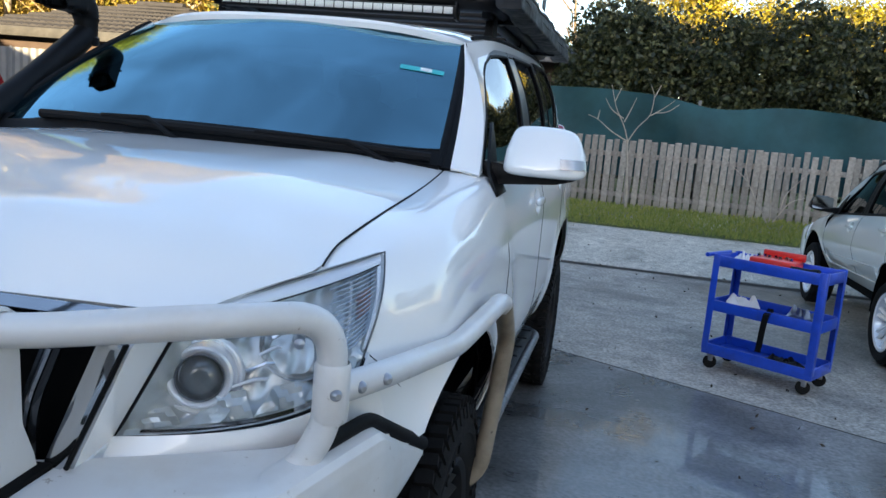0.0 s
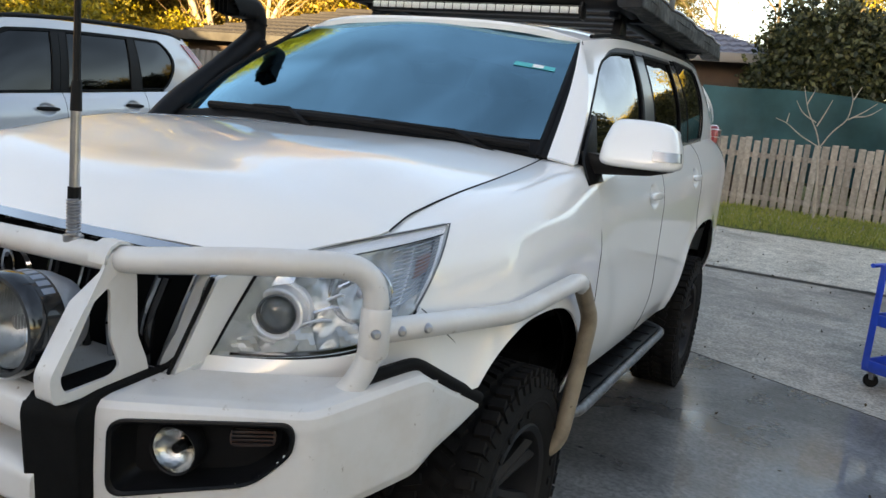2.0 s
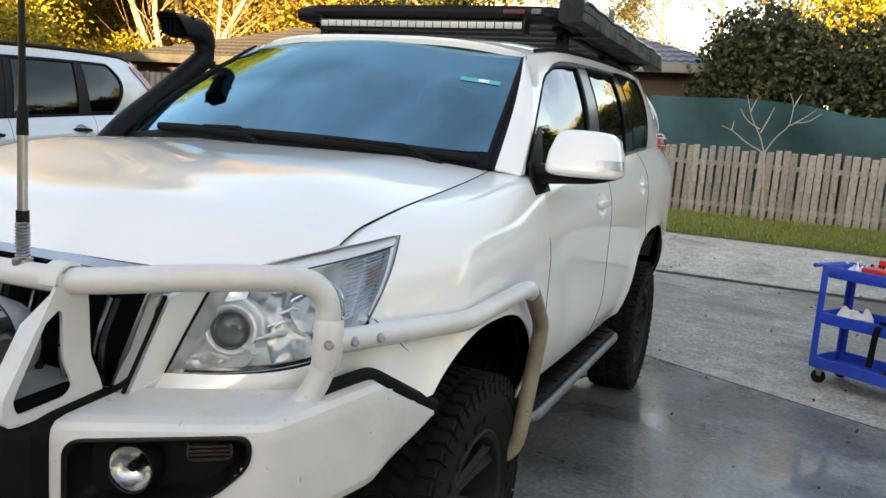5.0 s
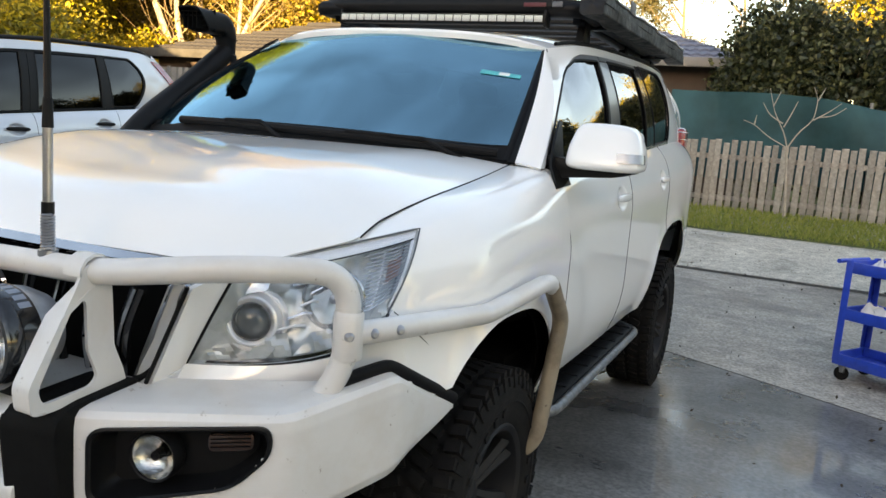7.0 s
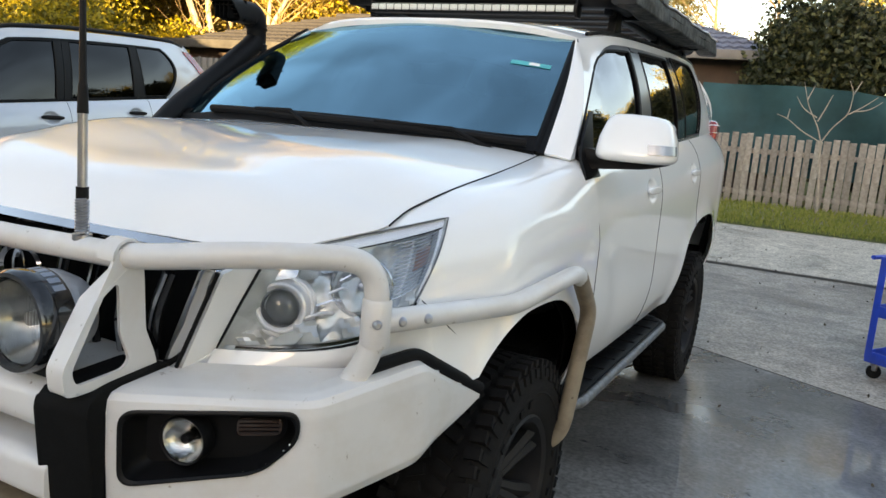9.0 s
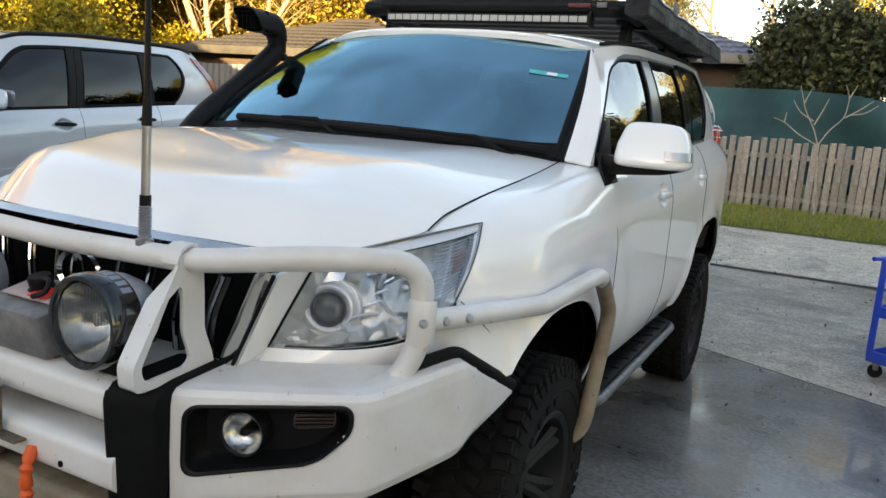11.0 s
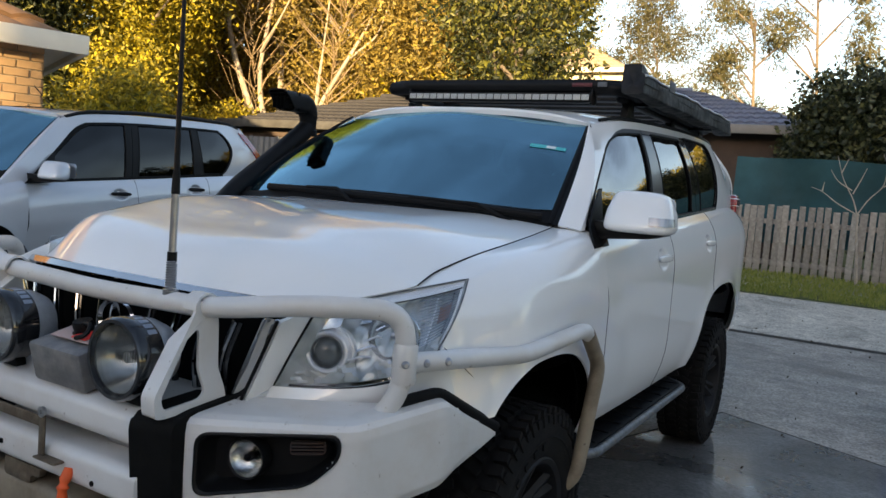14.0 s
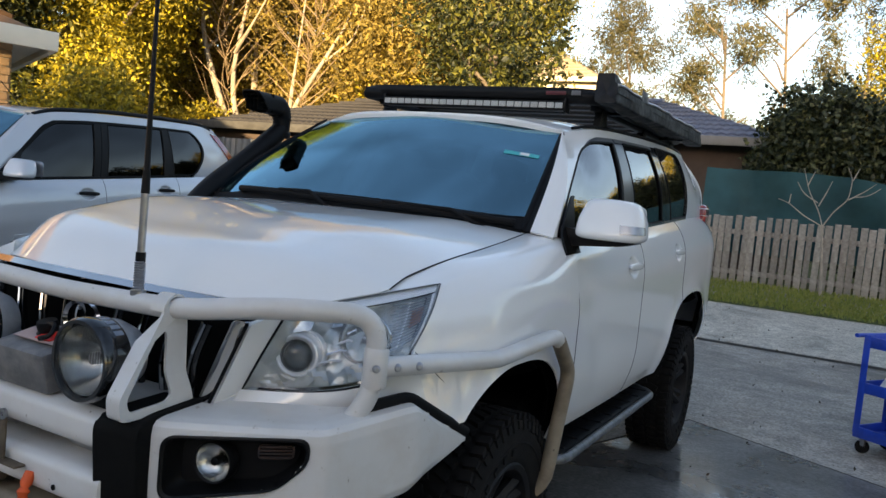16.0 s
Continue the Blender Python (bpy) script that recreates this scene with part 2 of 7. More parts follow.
M_WHITE = material("white_paint", (0.82, 0.815, 0.80), 0.5, coat=1.0, spec=0.2, noise_scale=1.5, vary=0.015, rough_vary=0.05)
M_BAR = material("white_powder_coat", (0.635, 0.622, 0.602), 0.35, coat=0.25, noise_scale=4, vary=0.04, grime=(0.45, 0.36, 0.26), grime_scale=5, grime_amount=0.3, bump=0.03, bump_scale=300, speck=(0.22, 0.17, 0.12), speck_amount=0.7, speck_scale=32)
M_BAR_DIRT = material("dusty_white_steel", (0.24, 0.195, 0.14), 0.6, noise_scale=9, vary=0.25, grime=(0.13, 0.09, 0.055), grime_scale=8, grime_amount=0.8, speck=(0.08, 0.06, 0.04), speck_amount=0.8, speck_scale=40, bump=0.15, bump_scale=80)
M_BLACK = material("black_plastic", (0.0055, 0.0055, 0.006), 0.45, spec=0.17, noise_scale=20, vary=0.2, bump=0.08, bump_scale=500)
M_FRAME = material("dark_grey_frame", (0.045, 0.046, 0.05), 0.3, coat=0.3)
M_GLOSSBLACK = material("gloss_black", (0.01, 0.01, 0.011), 0.12, coat=0.5)
M_RUBBER = material("tyre_rubber", (0.0085, 0.008, 0.0078), 0.88, spec=0.18, noise_scale=25, vary=0.3, grime=(0.016, 0.0145, 0.012), grime_scale=8, grime_amount=0.4, bump=0.2, bump_scale=200)
M_TRIM = material("rubber_trim", (0.004, 0.004, 0.0045), 0.6, spec=0.15, bump=0.1, bump_scale=300)
M_PAD = material("matt_black_rubber", (0.0035, 0.0035, 0.0035), 0.75, spec=0.15, noise_scale=30, vary=0.3, bump=0.1, bump_scale=200)
# Near-black; behind gaps and in hollows it puts shade into the colour.
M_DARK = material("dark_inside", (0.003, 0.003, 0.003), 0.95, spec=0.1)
M_SATIN = material("satin_chrome", (0.80, 0.80, 0.81), 0.18, metal=1.0)
M_CHROME = material("chrome", (0.62, 0.62, 0.63), 0.06, metal=1.0)
M_SILVER = material("reflector_silver", (0.92, 0.92, 0.93), 0.25, metal=0.25, coat=0.8)
M_LAMPGLASS = material("ribbed_clear_plastic", (0.30, 0.31, 0.32), 0.12, metal=0.3, coat=1.0)
M_REFLECT = material("faceted_reflector", (0.70, 0.71, 0.70), 0.10, metal=0.95, bump=0.22, bump_scale=38, noise_scale=26, vary=0.22)
M_LAMPBASE = material("lamp_housing_silver", (0.62, 0.64, 0.62), 0.20, metal=0.45, bump=0.10, bump_scale=40, noise_scale=30, vary=0.18)
M_BOWL = material("driving_lamp_reflector", (0.55, 0.54, 0.52), 0.16, metal=1.0, bump=0.1, bump_scale=20)
M_CASE = material("grey_lamp_case", (0.42, 0.44, 0.47), 0.35, metal=0.4, noise_scale=25, vary=0.15)
M_STEEL = material("steel", (0.42, 0.42, 0.43), 0.35, metal=1.0, noise_scale=30, vary=0.15)
M_RIM = material("black_alloy", (0.010, 0.010, 0.011), 0.6, spec=0.25, grime=(0.035, 0.03, 0.025), grime_scale=8, grime_amount=0.3)
M_LENS = glass("clear_lens", (0.93, 0.94, 0.95), 0.01)
# Windscreen gloss tinted blue: the reflected sky's blue is put into the colour.
M_SCREEN = glass("windscreen_glass", (0.34, 0.42, 0.39), 0.0, 4.6, (0.42, 0.82, 1.0))
M_TINT_DARK = glass("dark_tinted_glass", (0.045, 0.05, 0.055), 0.0, 1.6)
M_TINT = glass("tinted_glass", (0.10, 0.11, 0.12), 0.0, 2.7)
M_RIB = glass("ribbed_glass", (0.78, 0.78, 0.76), 0.05, 2.2)
M_AMBER = material("amber_lens", (0.17, 0.055, 0.02), 0.15, coat=0.6)
M_RED = material("red_lens", (0.26, 0.010, 0.014), 0.1, coat=1.0)
M_REDTOOL = material("red_plastic", (0.72, 0.03, 0.02), 0.35, noise_scale=10, vary=0.1)
M_BLUE = material("blue_painted_steel", (0.008, 0.068, 0.52), 0.35, coat=0.2, noise_scale=8, vary=0.08, grime=(0.02, 0.03, 0.12), grime_scale=10, grime_amount=0.4)
M_SILVERCAR = material("silver_paint", (0.54, 0.57, 0.61), 0.3, metal=0.2, coat=1.0, noise_scale=2, vary=0.02)
M_CHAMPAGNE = material("pale_silver_paint", (0.80, 0.815, 0.76), 0.3, metal=0.0, coat=1.0, noise_scale=2, vary=0.02)
M_GREYCLAD = material("grey_cladding", (0.12, 0.12, 0.125), 0.6, bump=0.1, bump_scale=300)
M_SEAT = material("seat_cloth", (0.05, 0.05, 0.052), 0.9, noise_scale=60, vary=0.2)
M_BAG = material("black_canvas", (0.010, 0.010, 0.011), 0.6, spec=0.3, noise_scale=30, vary=0.25, bump=0.6, bump_scale=12, rough_vary=0.15)
M_TEAL = material("teal_sticker", (0.03, 0.42, 0.45), 0.4)
M_PAPER = material("white_print", (0.75, 0.76, 0.75), 0.5)
M_GREY = material("grey_box", (0.13, 0.13, 0.135), 0.55, noise_scale=15, vary=0.3, grime=(0.30, 0.28, 0.25), grime_scale=14, grime_amount=0.6)
M_ORANGE = material("orange_rope", (0.75, 0.10, 0.02), 0.6)
M_FENCE = material("weathered_paling", (0.265, 0.245, 0.215), 0.85, noise_scale=14, vary=0.3, grime=(0.13, 0.11, 0.085), grime_scale=6, grime_amount=0.7, bump=0.5, bump_scale=30, per_object=0.22)
M_CLOTH = material("green_shade_cloth", (0.011, 0.062, 0.072), 0.8, noise_scale=1.0, vary=0.35, bump=1.0, bump_scale=1.6)
M_BARK_PALE = material("pale_bark", (0.38, 0.32, 0.25), 0.8, noise_scale=5, vary=0.25, grime=(0.22, 0.16, 0.1), grime_scale=3, grime_amount=0.7)
M_BARK = material("grey_bark", (0.16, 0.125, 0.09), 0.9, noise_scale=8, vary=0.3)
M_TWIG_GOLD = material("thin_brown_twigs", (0.30, 0.21, 0.12), 0.85, noise_scale=12, vary=0.2)
M_TWIG = material("pale_branch", (0.31, 0.275, 0.23), 0.8, noise_scale=12, vary=0.2)
M_BRICK = material("cream_brick", (0.36, 0.225, 0.115), 0.85, noise_scale=9, vary=0.15, bump=0.4, bump_scale=50, per_object=0.14)
M_MORTAR = material("mortar", (0.36, 0.30, 0.22), 0.95, noise_scale=20, vary=0.1)
M_TILE_BLUE = material("blue_grey_roof_tile", (0.13, 0.15, 0.21), 0.55, noise_scale=6, vary=0.15, per_object=0.12)
M_TILE_GREY = material("grey_roof_tile", (0.052, 0.050, 0.052), 0.85, spec=0.15, noise_scale=6, vary=0.15, per_object=0.15)
M_TILE_BROWN = material("brown_roof_tile", (0.22, 0.12, 0.06), 0.7, noise_scale=6, vary=0.15, per_object=0.15)
M_TILE_TAN = material("tan_roof_tile", (0.46, 0.37, 0.26), 0.7, noise_scale=6, vary=0.15)
M_RUST = material("rusty_steel", (0.11, 0.08, 0.055), 0.6, metal=0.4, noise_scale=30, vary=0.4, grime=(0.25, 0.2, 0.14), grime_scale=20, grime_amount=0.6)
M_CREAM = material("cream_fascia", (0.72, 0.66, 0.54), 0.5, noise_scale=4, vary=0.05)
M_GUTTER = material("grey_gutter", (0.17, 0.165, 0.16), 0.5, noise_scale=5, vary=0.08)
M_WALL = material("dark_brick_wall", (0.075, 0.052, 0.042), 0.9, noise_scale=5, vary=0.12)
M_GREYFENCE = material("grey_steel_fence", (0.16, 0.16, 0.16), 0.5, noise_scale=4, vary=0.1)
M_GRASS = leaf_material("grass_blades", (0.13, 0.19, 0.03), (0.30, 0.30, 0.07), 0.25)
M_JOINT = material("dirty_joint", (0.055, 0.048, 0.04), 0.95, noise_scale=7, vary=0.5)
M_SOIL = material("grass_soil", (0.09, 0.11, 0.03), 0.95, noise_scale=8, vary=0.3, bump=0.5, bump_scale=20)
# Woodland leaves: evening sun and gap shade put into the two mixed colours.
M_LEAF_GOLD = leaf_material("sun_gold_leaves", (0.09, 0.088, 0.010), (0.54, 0.42, 0.03), 0.30, 1.15)
M_LEAF_GUM = leaf_material("gum_leaves", (0.11, 0.088, 0.025), (0.50, 0.36, 0.085), 0.35, 1.1)
M_LEAF_FAR = leaf_material("distant_gum_leaves", (0.06, 0.07, 0.03), (0.17, 0.14, 0.06), 0.25)
# Shade put into the leaf colour, with a few leaves bright as sunlit tips.
M_LEAF_SHADED = leaf_material("shaded_leaves", (0.010, 0.018, 0.005), (0.17, 0.165, 0.025), 0.2, 2.6)
M_LEAF_HEDGE = leaf_material("hedge_leaves", (0.012, 0.022, 0.008), (0.11, 0.115, 0.04), 0.15, 1.8)


def concrete(name, base, rough, wet=0.5, level=0.5, scale=0.5, slick=0.12, film=0.0, relief=0.45):
    """Driveway concrete: fine grit, stains, and damp patches that are darker and shinier."""
    mat = material(name, base, rough)
    nt = mat.node_tree
    b = nt.nodes["Principled BSDF"]
    tc = nt.nodes.new("ShaderNodeTexCoord")

    def tex(sc, detail, lo, hi, a, c, distort=0.0):
        n, r = nt.nodes.new("ShaderNodeTexNoise"), nt.nodes.new("ShaderNodeMapRange")
        n.inputs["Scale"].default_value, n.inputs["Detail"].default_value = sc, detail
        n.inputs["Roughness"].default_value, n.inputs["Distortion"].default_value = 0.62, distort
        nt.links.new(tc.outputs["Object"], n.inputs["Vector"])
        for k, v in (("From Min", lo), ("From Max", hi), ("To Min", a), ("To Max", c)):
            r.inputs[k].default_value = v
        nt.links.new(n.outputs["Fac"], r.inputs["Value"])
        return r.outputs[0]

    def math_of(op, p, q):
        m = nt.nodes.new("ShaderNodeMath")
        m.operation = op
        for k, v in enumerate((p, q)):
            if isinstance(v, float):
                m.inputs[k].default_value = v
            else:
                nt.links.new(v, m.inputs[k])
        return m.outputs[0]
    damp = tex(scale, 8, level - 0.05, level + 0.10, 0.0, 1.0, 0.7)
    grit = math_of("MULTIPLY", tex(42, 6, 0.36, 0.64, 0.62, 1.36), tex(9, 8, 0.3, 0.7, 0.76, 1.2))
    stain = tex(1.7, 9, 0.50, 0.72, 1.0, 0.55, 0.4)
    pale = tex(0.9, 9, 0.52, 0.70, 1.0, 1.30, 1.0)
    k = math_of("MULTIPLY", math_of("MULTIPLY", grit, stain), pale)
    k = math_of("MULTIPLY", k, math_of("SUBTRACT", 1.0, math_of("MULTIPLY", damp, wet)))
    mul = nt.nodes.new("ShaderNodeVectorMath")
    mul.operation = "SCALE"
    mul.inputs[0].default_value = base
    nt.links.new(k, mul.inputs["Scale"])
    nt.links.new(mul.outputs[0], b.inputs["Base Color"])
    rr_ = math_of("SUBTRACT", tex(3.0, 8, 0.3, 0.7, rough - 0.06, rough + 0.08), math_of("MULTIPLY", damp, rough - slick))
    nt.links.new(rr_, b.inputs["Roughness"])
    # a thin sheet of water lies over the damp parts
    nt.links.new(math_of("MULTIPLY", damp, film), b.inputs["Coat Weight"])
    b.inputs["Coat Roughness"].default_value = 0.06
    b.inputs["Coat IOR"].default_value = 1.45
    bp = nt.nodes.new("ShaderNodeBump")
    bp.inputs["Strength"].default_value, bp.inputs["Distance"].default_value = relief, 0.004
    nt.links.new(grit, bp.inputs["Height"])
    nt.links.new(bp.outputs[0], b.inputs["Normal"])
    return mat


M_CONC = concrete("driveway_concrete", (0.36, 0.335, 0.29), 0.75, 0.48, 0.51, 0.45, 0.40, 0.35)
M_SLAB = concrete("sealed_slab_concrete", (0.21, 0.203, 0.192), 0.42, 0.62, 0.44, 0.42, 0.24, 0.6, 0.25)
M_BACKPAVE = concrete("pale_old_concrete", (0.50, 0.47, 0.40), 0.85, 0.35, 0.58, 0.5, 0.6)


# ---- ground ----
def smoothstep(a, b, v):
    t = min(1.0, max(0.0, (v - a) / (b - a)))
    return t * t * (3 - 2 * t)


FENCE_Y, BANK = 12.6, 0.42


def ground_z(x, y):
    return BANK * min(1.0, max(0.0, (y - 7.75) / (FENCE_Y - 7.75))) + 0.20 * smoothstep(-1.5, -3.4, x) * (1 - smoothstep(7, 12, y))


xs = [-900, -300, -100, -40, -20, -12, -8, -6, -5, -4.2, -3.8, -3.4, -3.0, -2.6, -2.2, -1.8, -1.5, -1, 0, 1, 2, 3, 4, 5, 6, 8, 12, 20, 40, 100, 300, 900]
ys = [-900, -300, -100, -40, -20, -10, -6, -4, -2, 0, 2, 4, 6, 7, 7.7, 8.5, 9.5, 10.4, 11.5, FENCE_Y, 13, 14, 16, 20, 30, 50, 100, 300, 900]
single("ground", sheet(lambda u, v: Vector((u, v, ground_z(u, v) - 0.004)), xs, ys), M_CONC,
       "grey weathered concrete driveway with damp stains", "driveway", kind="structure", angle=80)


def strip(name, poly, mat, label, lift, kind="structure", cat="pavement"):
    """A thin paved area on the ground, cut into small squares along its length."""
    (x0, y0), (x1, y1), (x2, y2), (x3, y3) = poly
    bm = sheet(lambda u, v: (lambda x, y: Vector((x, y, ground_z(x, y) + lift)))(
        lerp(lerp(x0, x1, u), lerp(x3, x2, u), v), lerp(lerp(y0, y1, u), lerp(y3, y2, u), v)), 30, 10)
    return single(name, bm, mat, label, cat, kind=kind, angle=80)


strip("pavement", [(-2.6, -7.0), (9.0, -7.0), (9.0, -0.4), (0.85, 3.56)], M_SLAB, "smooth sealed bluish-grey concrete slab, damp and shiny", 0.004)
strip("pavement", [(-9, 7.86), (14, 7.86), (14, 10.5), (-9, 10.5)], M_BACKPAVE, "pale worn concrete strip rising to the lawn", 0.006)
strip("trim", [(-2.62, -6.99), (-2.60, -6.99), (0.862, 3.575), (0.842, 3.575)], M_JOINT, "thin dark seam along the edge of the slab", 0.005, cat="joint")
strip("trim", [(0.855, 3.555), (9.0, -0.405), (9.0, -0.39), (0.862, 3.572)], M_JOINT, "thin dark seam along the edge of the slab", 0.005, cat="joint")
strip("trim", [(-9, 7.72), (14, 7.72), (14, 7.84), (-9, 7.84)], M_JOINT, "dark drainage joint across the concrete", 0.003, cat="joint")
strip("lawn", [(-9, 10.45), (14, 10.45), (14, 40.0), (-9, 40.0)], M_SOIL, "narrow strip of green lawn below the fence", 0.015, cat="lawn")


def leaves_mesh(name, pts, size, mat, droop=0.0, slim=0.45, upright=False):
    """Many small leaves, each a bent diamond, at the given places."""
    n = len(pts)
    rng = np.random.default_rng(len(pts) + int(size * 1000))
    d = rng.normal(size=(n, 3))
    d[:, 2] -= droop
    if upright:
        d[:, 2] = np.abs(d[:, 2]) + 1.4
    d /= np.linalg.norm(d, axis=1)[:, None]
    s = np.cross(d, rng.normal(size=(n, 3)))
    s /= np.linalg.norm(s, axis=1)[:, None] + 1e-9
    k = np.cross(d, s)
    L = size * rng.uniform(0.6, 1.3, (n, 1))
    P = np.asarray(pts)
    v = np.stack([P, P + d * L * 0.45 + s * L * slim * 0.5, P + d * L + k * L * 0.12, P + d * L * 0.45 - s * L * slim * 0.5], 1).reshape(-1, 3)
    f = np.arange(4 * n).reshape(-1, 4)
    me = bpy.data.meshes.new(name)
    me.from_pydata(v.tolist(), [], f.tolist())
    me.materials.append(mat)
    return me


rng = np.random.default_rng(7)
g_n = 26000
gx, gy = rng.uniform(-3.2, 9.5, g_n), rng.uniform(10.5, 12.75, g_n) + rng.normal(0, 0.05, g_n)
gz = np.array([ground_z(a, b) for a, b in zip(gx, gy)]) + 0.01
tagged(new("grass", leaves_mesh("grass", np.stack([gx, gy, gz], 1), 0.085, M_GRASS, slim=0.22, upright=True)), "short green grass along the foot of the fence", "grass", kind="stuff")


# ---- paling fence ----
fence = thing("fence", Matrix.Translation((0, FENCE_Y, BANK)), "weathered grey timber paling fence with uneven boards", "fence")
for z in (0.22, 0.95):
    part("rail", box((2.6, 0.045, z), (17.4, 0.045, 0.09), bevel=0.006), M_FENCE, fence)
for i in range(7):
    part("post", box((-5.6 + i * 2.7, 0.13, 0.56), (0.1, 0.1, 1.12), bevel=0.01), M_FENCE, fence)
paling = None
rr = random.Random(3)
for i in range(130):
    x = -6.0 + i * 0.135
    if paling is None:
        bm = bmesh.new()
        add_prism(bm, [(-0.043, 0), (0.043, 0), (0.043, 1.2), (-0.043, 1.2)], lambda a, b, d: Vector((a, d, b)), 0.018, 0.003)
        paling = mesh_of("paling", bm, M_FENCE)
    ob = new("paling", paling)
    ob.parent = fence
    ob.matrix_basis = pose(x + rr.uniform(-0.012, 0.012), -0.001 - rr.random() * 0.012, -0.035 + rr.uniform(-0.022, 0.022), rr.uniform(-1, 1), rr.uniform(-0.9, 0.9), rr.uniform(-3, 3)) @ Matrix.Diagonal((rr.uniform(1.10, 1.38), 1, rr.uniform(1.03, 1.09), 1))

cloth = thing("shade_cloth", Matrix.Translation((0, FENCE_Y + 0.35, BANK)), "dark green shade cloth stretched on posts behind the fence", "screen")


def cloth_pt(u, v):
    x = lerp(-0.92, 10.0, u)
    z = lerp(0.55, 2.12 - 0.16 * smoothstep(0.5, 3.2, x) + 0.07 * math.sin(x * 1.9) * smoothstep(1, 3, x), v)
    return Vector((x, 0.13 * math.sin(x * 1.7 + v * 2) * v + 0.07 * math.sin(x * 4.1 + 3 * v) + 0.03 * math.sin(x * 9.3 - 4 * v + math.sin(x * 3)) + 0.06 * math.sin(3 * v + x), z))


part("cloth", sheet(cloth_pt, 90, 14), M_CLOTH, cloth, thick=0.004)
for x in (-0.9, 2.4, 5.7, 9.0):
    part("post", tube([(x, 0.16, -0.1), (x, 0.16, 2.05)], 0.03, 10), M_GREYFENCE, cloth)


# ---- trees ----
def crown_points(blobs, n, seed, clump=0.45, hollow=0.55):
    """Leaf places in clumps spread over uneven ellipsoids (x, y, z, rx, ry, rz)."""
    g = np.random.default_rng(seed)
    vol = np.array([b[3] * b[4] * b[5] for b in blobs])
    out = []
    for b, w in zip(blobs, vol / vol.sum()):
        m = max(4, int(n * w / 40))
        d = g.normal(size=(m, 3))
        d /= np.linalg.norm(d, axis=1)[:, None]
        r = g.uniform(hollow, 1.08, (m, 1))
        c = np.array(b[:3]) + d * r * np.array(b[3:])
        k = g.normal(0, clump * 0.5, (m, 40, 3)) * g.uniform(0.5, 1.4, (m, 1, 1))
        out.append((c[:, None, :] + k).reshape(-1, 3))
    return np.concatenate(out)


def tree(name, base, trunk, limbs, blobs, n, leaf, mat, bark, label, category="tree", seed=1, clump=0.45, droop=0.3, hollow=0.5, slim=0.45):
    """A tapered trunk with limbs (lists of points) and a crown of leaf clumps; places relative to base."""
    root = thing(name, Matrix.Translation(base), label, category, {"shrub": "boundary shrubs", "tree": "trees round the yard", "bush": "garden bushes"}.get(name, "gum trees"))
    for pts, r0, r1 in trunk:
        part("trunk", tube(smooth_path(pts, 0.6, 4), lambda t, a=r0, b=r1: lerp(a, b, t), 10), bark, root)
    for pts, r0, r1 in limbs:
        part("limb", tube(smooth_path(pts, 0.3, 3), lambda t, a=r0, b=r1: lerp(a, b, t), 7), M_TWIG_GOLD if r0 < 0.03 else bark, root)
    if n:
        ob = new("crown", leaves_mesh("crown", crown_points(blobs, n, seed, clump, hollow), leaf, mat, droop, slim))
        ob.parent = root
    return root


def random_limbs(seed, top, h0, h1, spread, n, r):
    g = random.Random(seed)
    out = []
    for i in range(n):
        h = lerp(h0, h1, i / max(1, n - 1))
        a = g.uniform(0, 2 * math.pi)
        s = spread * g.uniform(0.6, 1.1)
        p0 = (top[0] * h / top[2], top[1] * h / top[2], h)
        p1 = (p0[0] + math.cos(a) * s * 0.5, p0[1] + math.sin(a) * s * 0.5, h + s * 0.45)
        p2 = (p0[0] + math.cos(a + 0.3) * s, p0[1] + math.sin(a + 0.3) * s, h + s * g.uniform(0.7, 1.2))
        out.append(([p0, p1, p2], r, r * 0.25))
    return out


# the bare young tree before the fence
def bare_tree(base, s, label, seed, m=Matrix()):
    root = thing("young_tree", Matrix.Translation(base) @ m, label, "tree", "bare young trees")
    part("trunk", tube(smooth_path([(0.09, 0, 0), (0.04, 0, 0.6 * s), (-0.02, 0, 1.25 * s)], 0.2), lambda t: lerp(0.028, 0.021, t), 9), M_TWIG, root)
    for pts in ([(-0.02, 0, 1.25), (0.12, 0.02, 1.52), (0.33, 0, 1.75), (0.36, 0, 2.1), (0.27, 0, 2.3)],
                [(-0.02, 0, 1.25), (-0.1, 0, 1.5), (-0.3, 0.03, 1.85), (-0.42, 0, 2.25)],
                [(-0.02, 0, 1.25), (-0.35, 0.05, 1.42), (-0.6, 0, 1.62), (-0.78, 0, 1.68)],
                [(0.36, 0, 2.08), (0.45, 0, 2.3)], [(0.33, 0, 1.75), (0.55, 0.05, 1.9), (0.72, 0, 2.05)],
                [(0.4, 0, 1.8), (0.62, 0, 1.83), (0.8, 0, 1.98)], [(-0.12, 0, 1.6), (-0.02, 0.03, 1.85), (0.05, 0, 2.05)],
                [(-0.33, 0, 1.95), (-0.24, 0, 2.2)], [(-0.14, 0, 1.66), (-0.38, 0, 1.8), (-0.5, 0, 2.0)], [(-0.6, 0, 1.62), (-0.58, 0, 1.78)]):
        part("branch", tube(smooth_path([(a * s, b * s, c * s) for a, b, c in pts], 0.1, 3), lambda t: lerp(0.0125, 0.006, t), 6), M_TWIG, root)
    return root


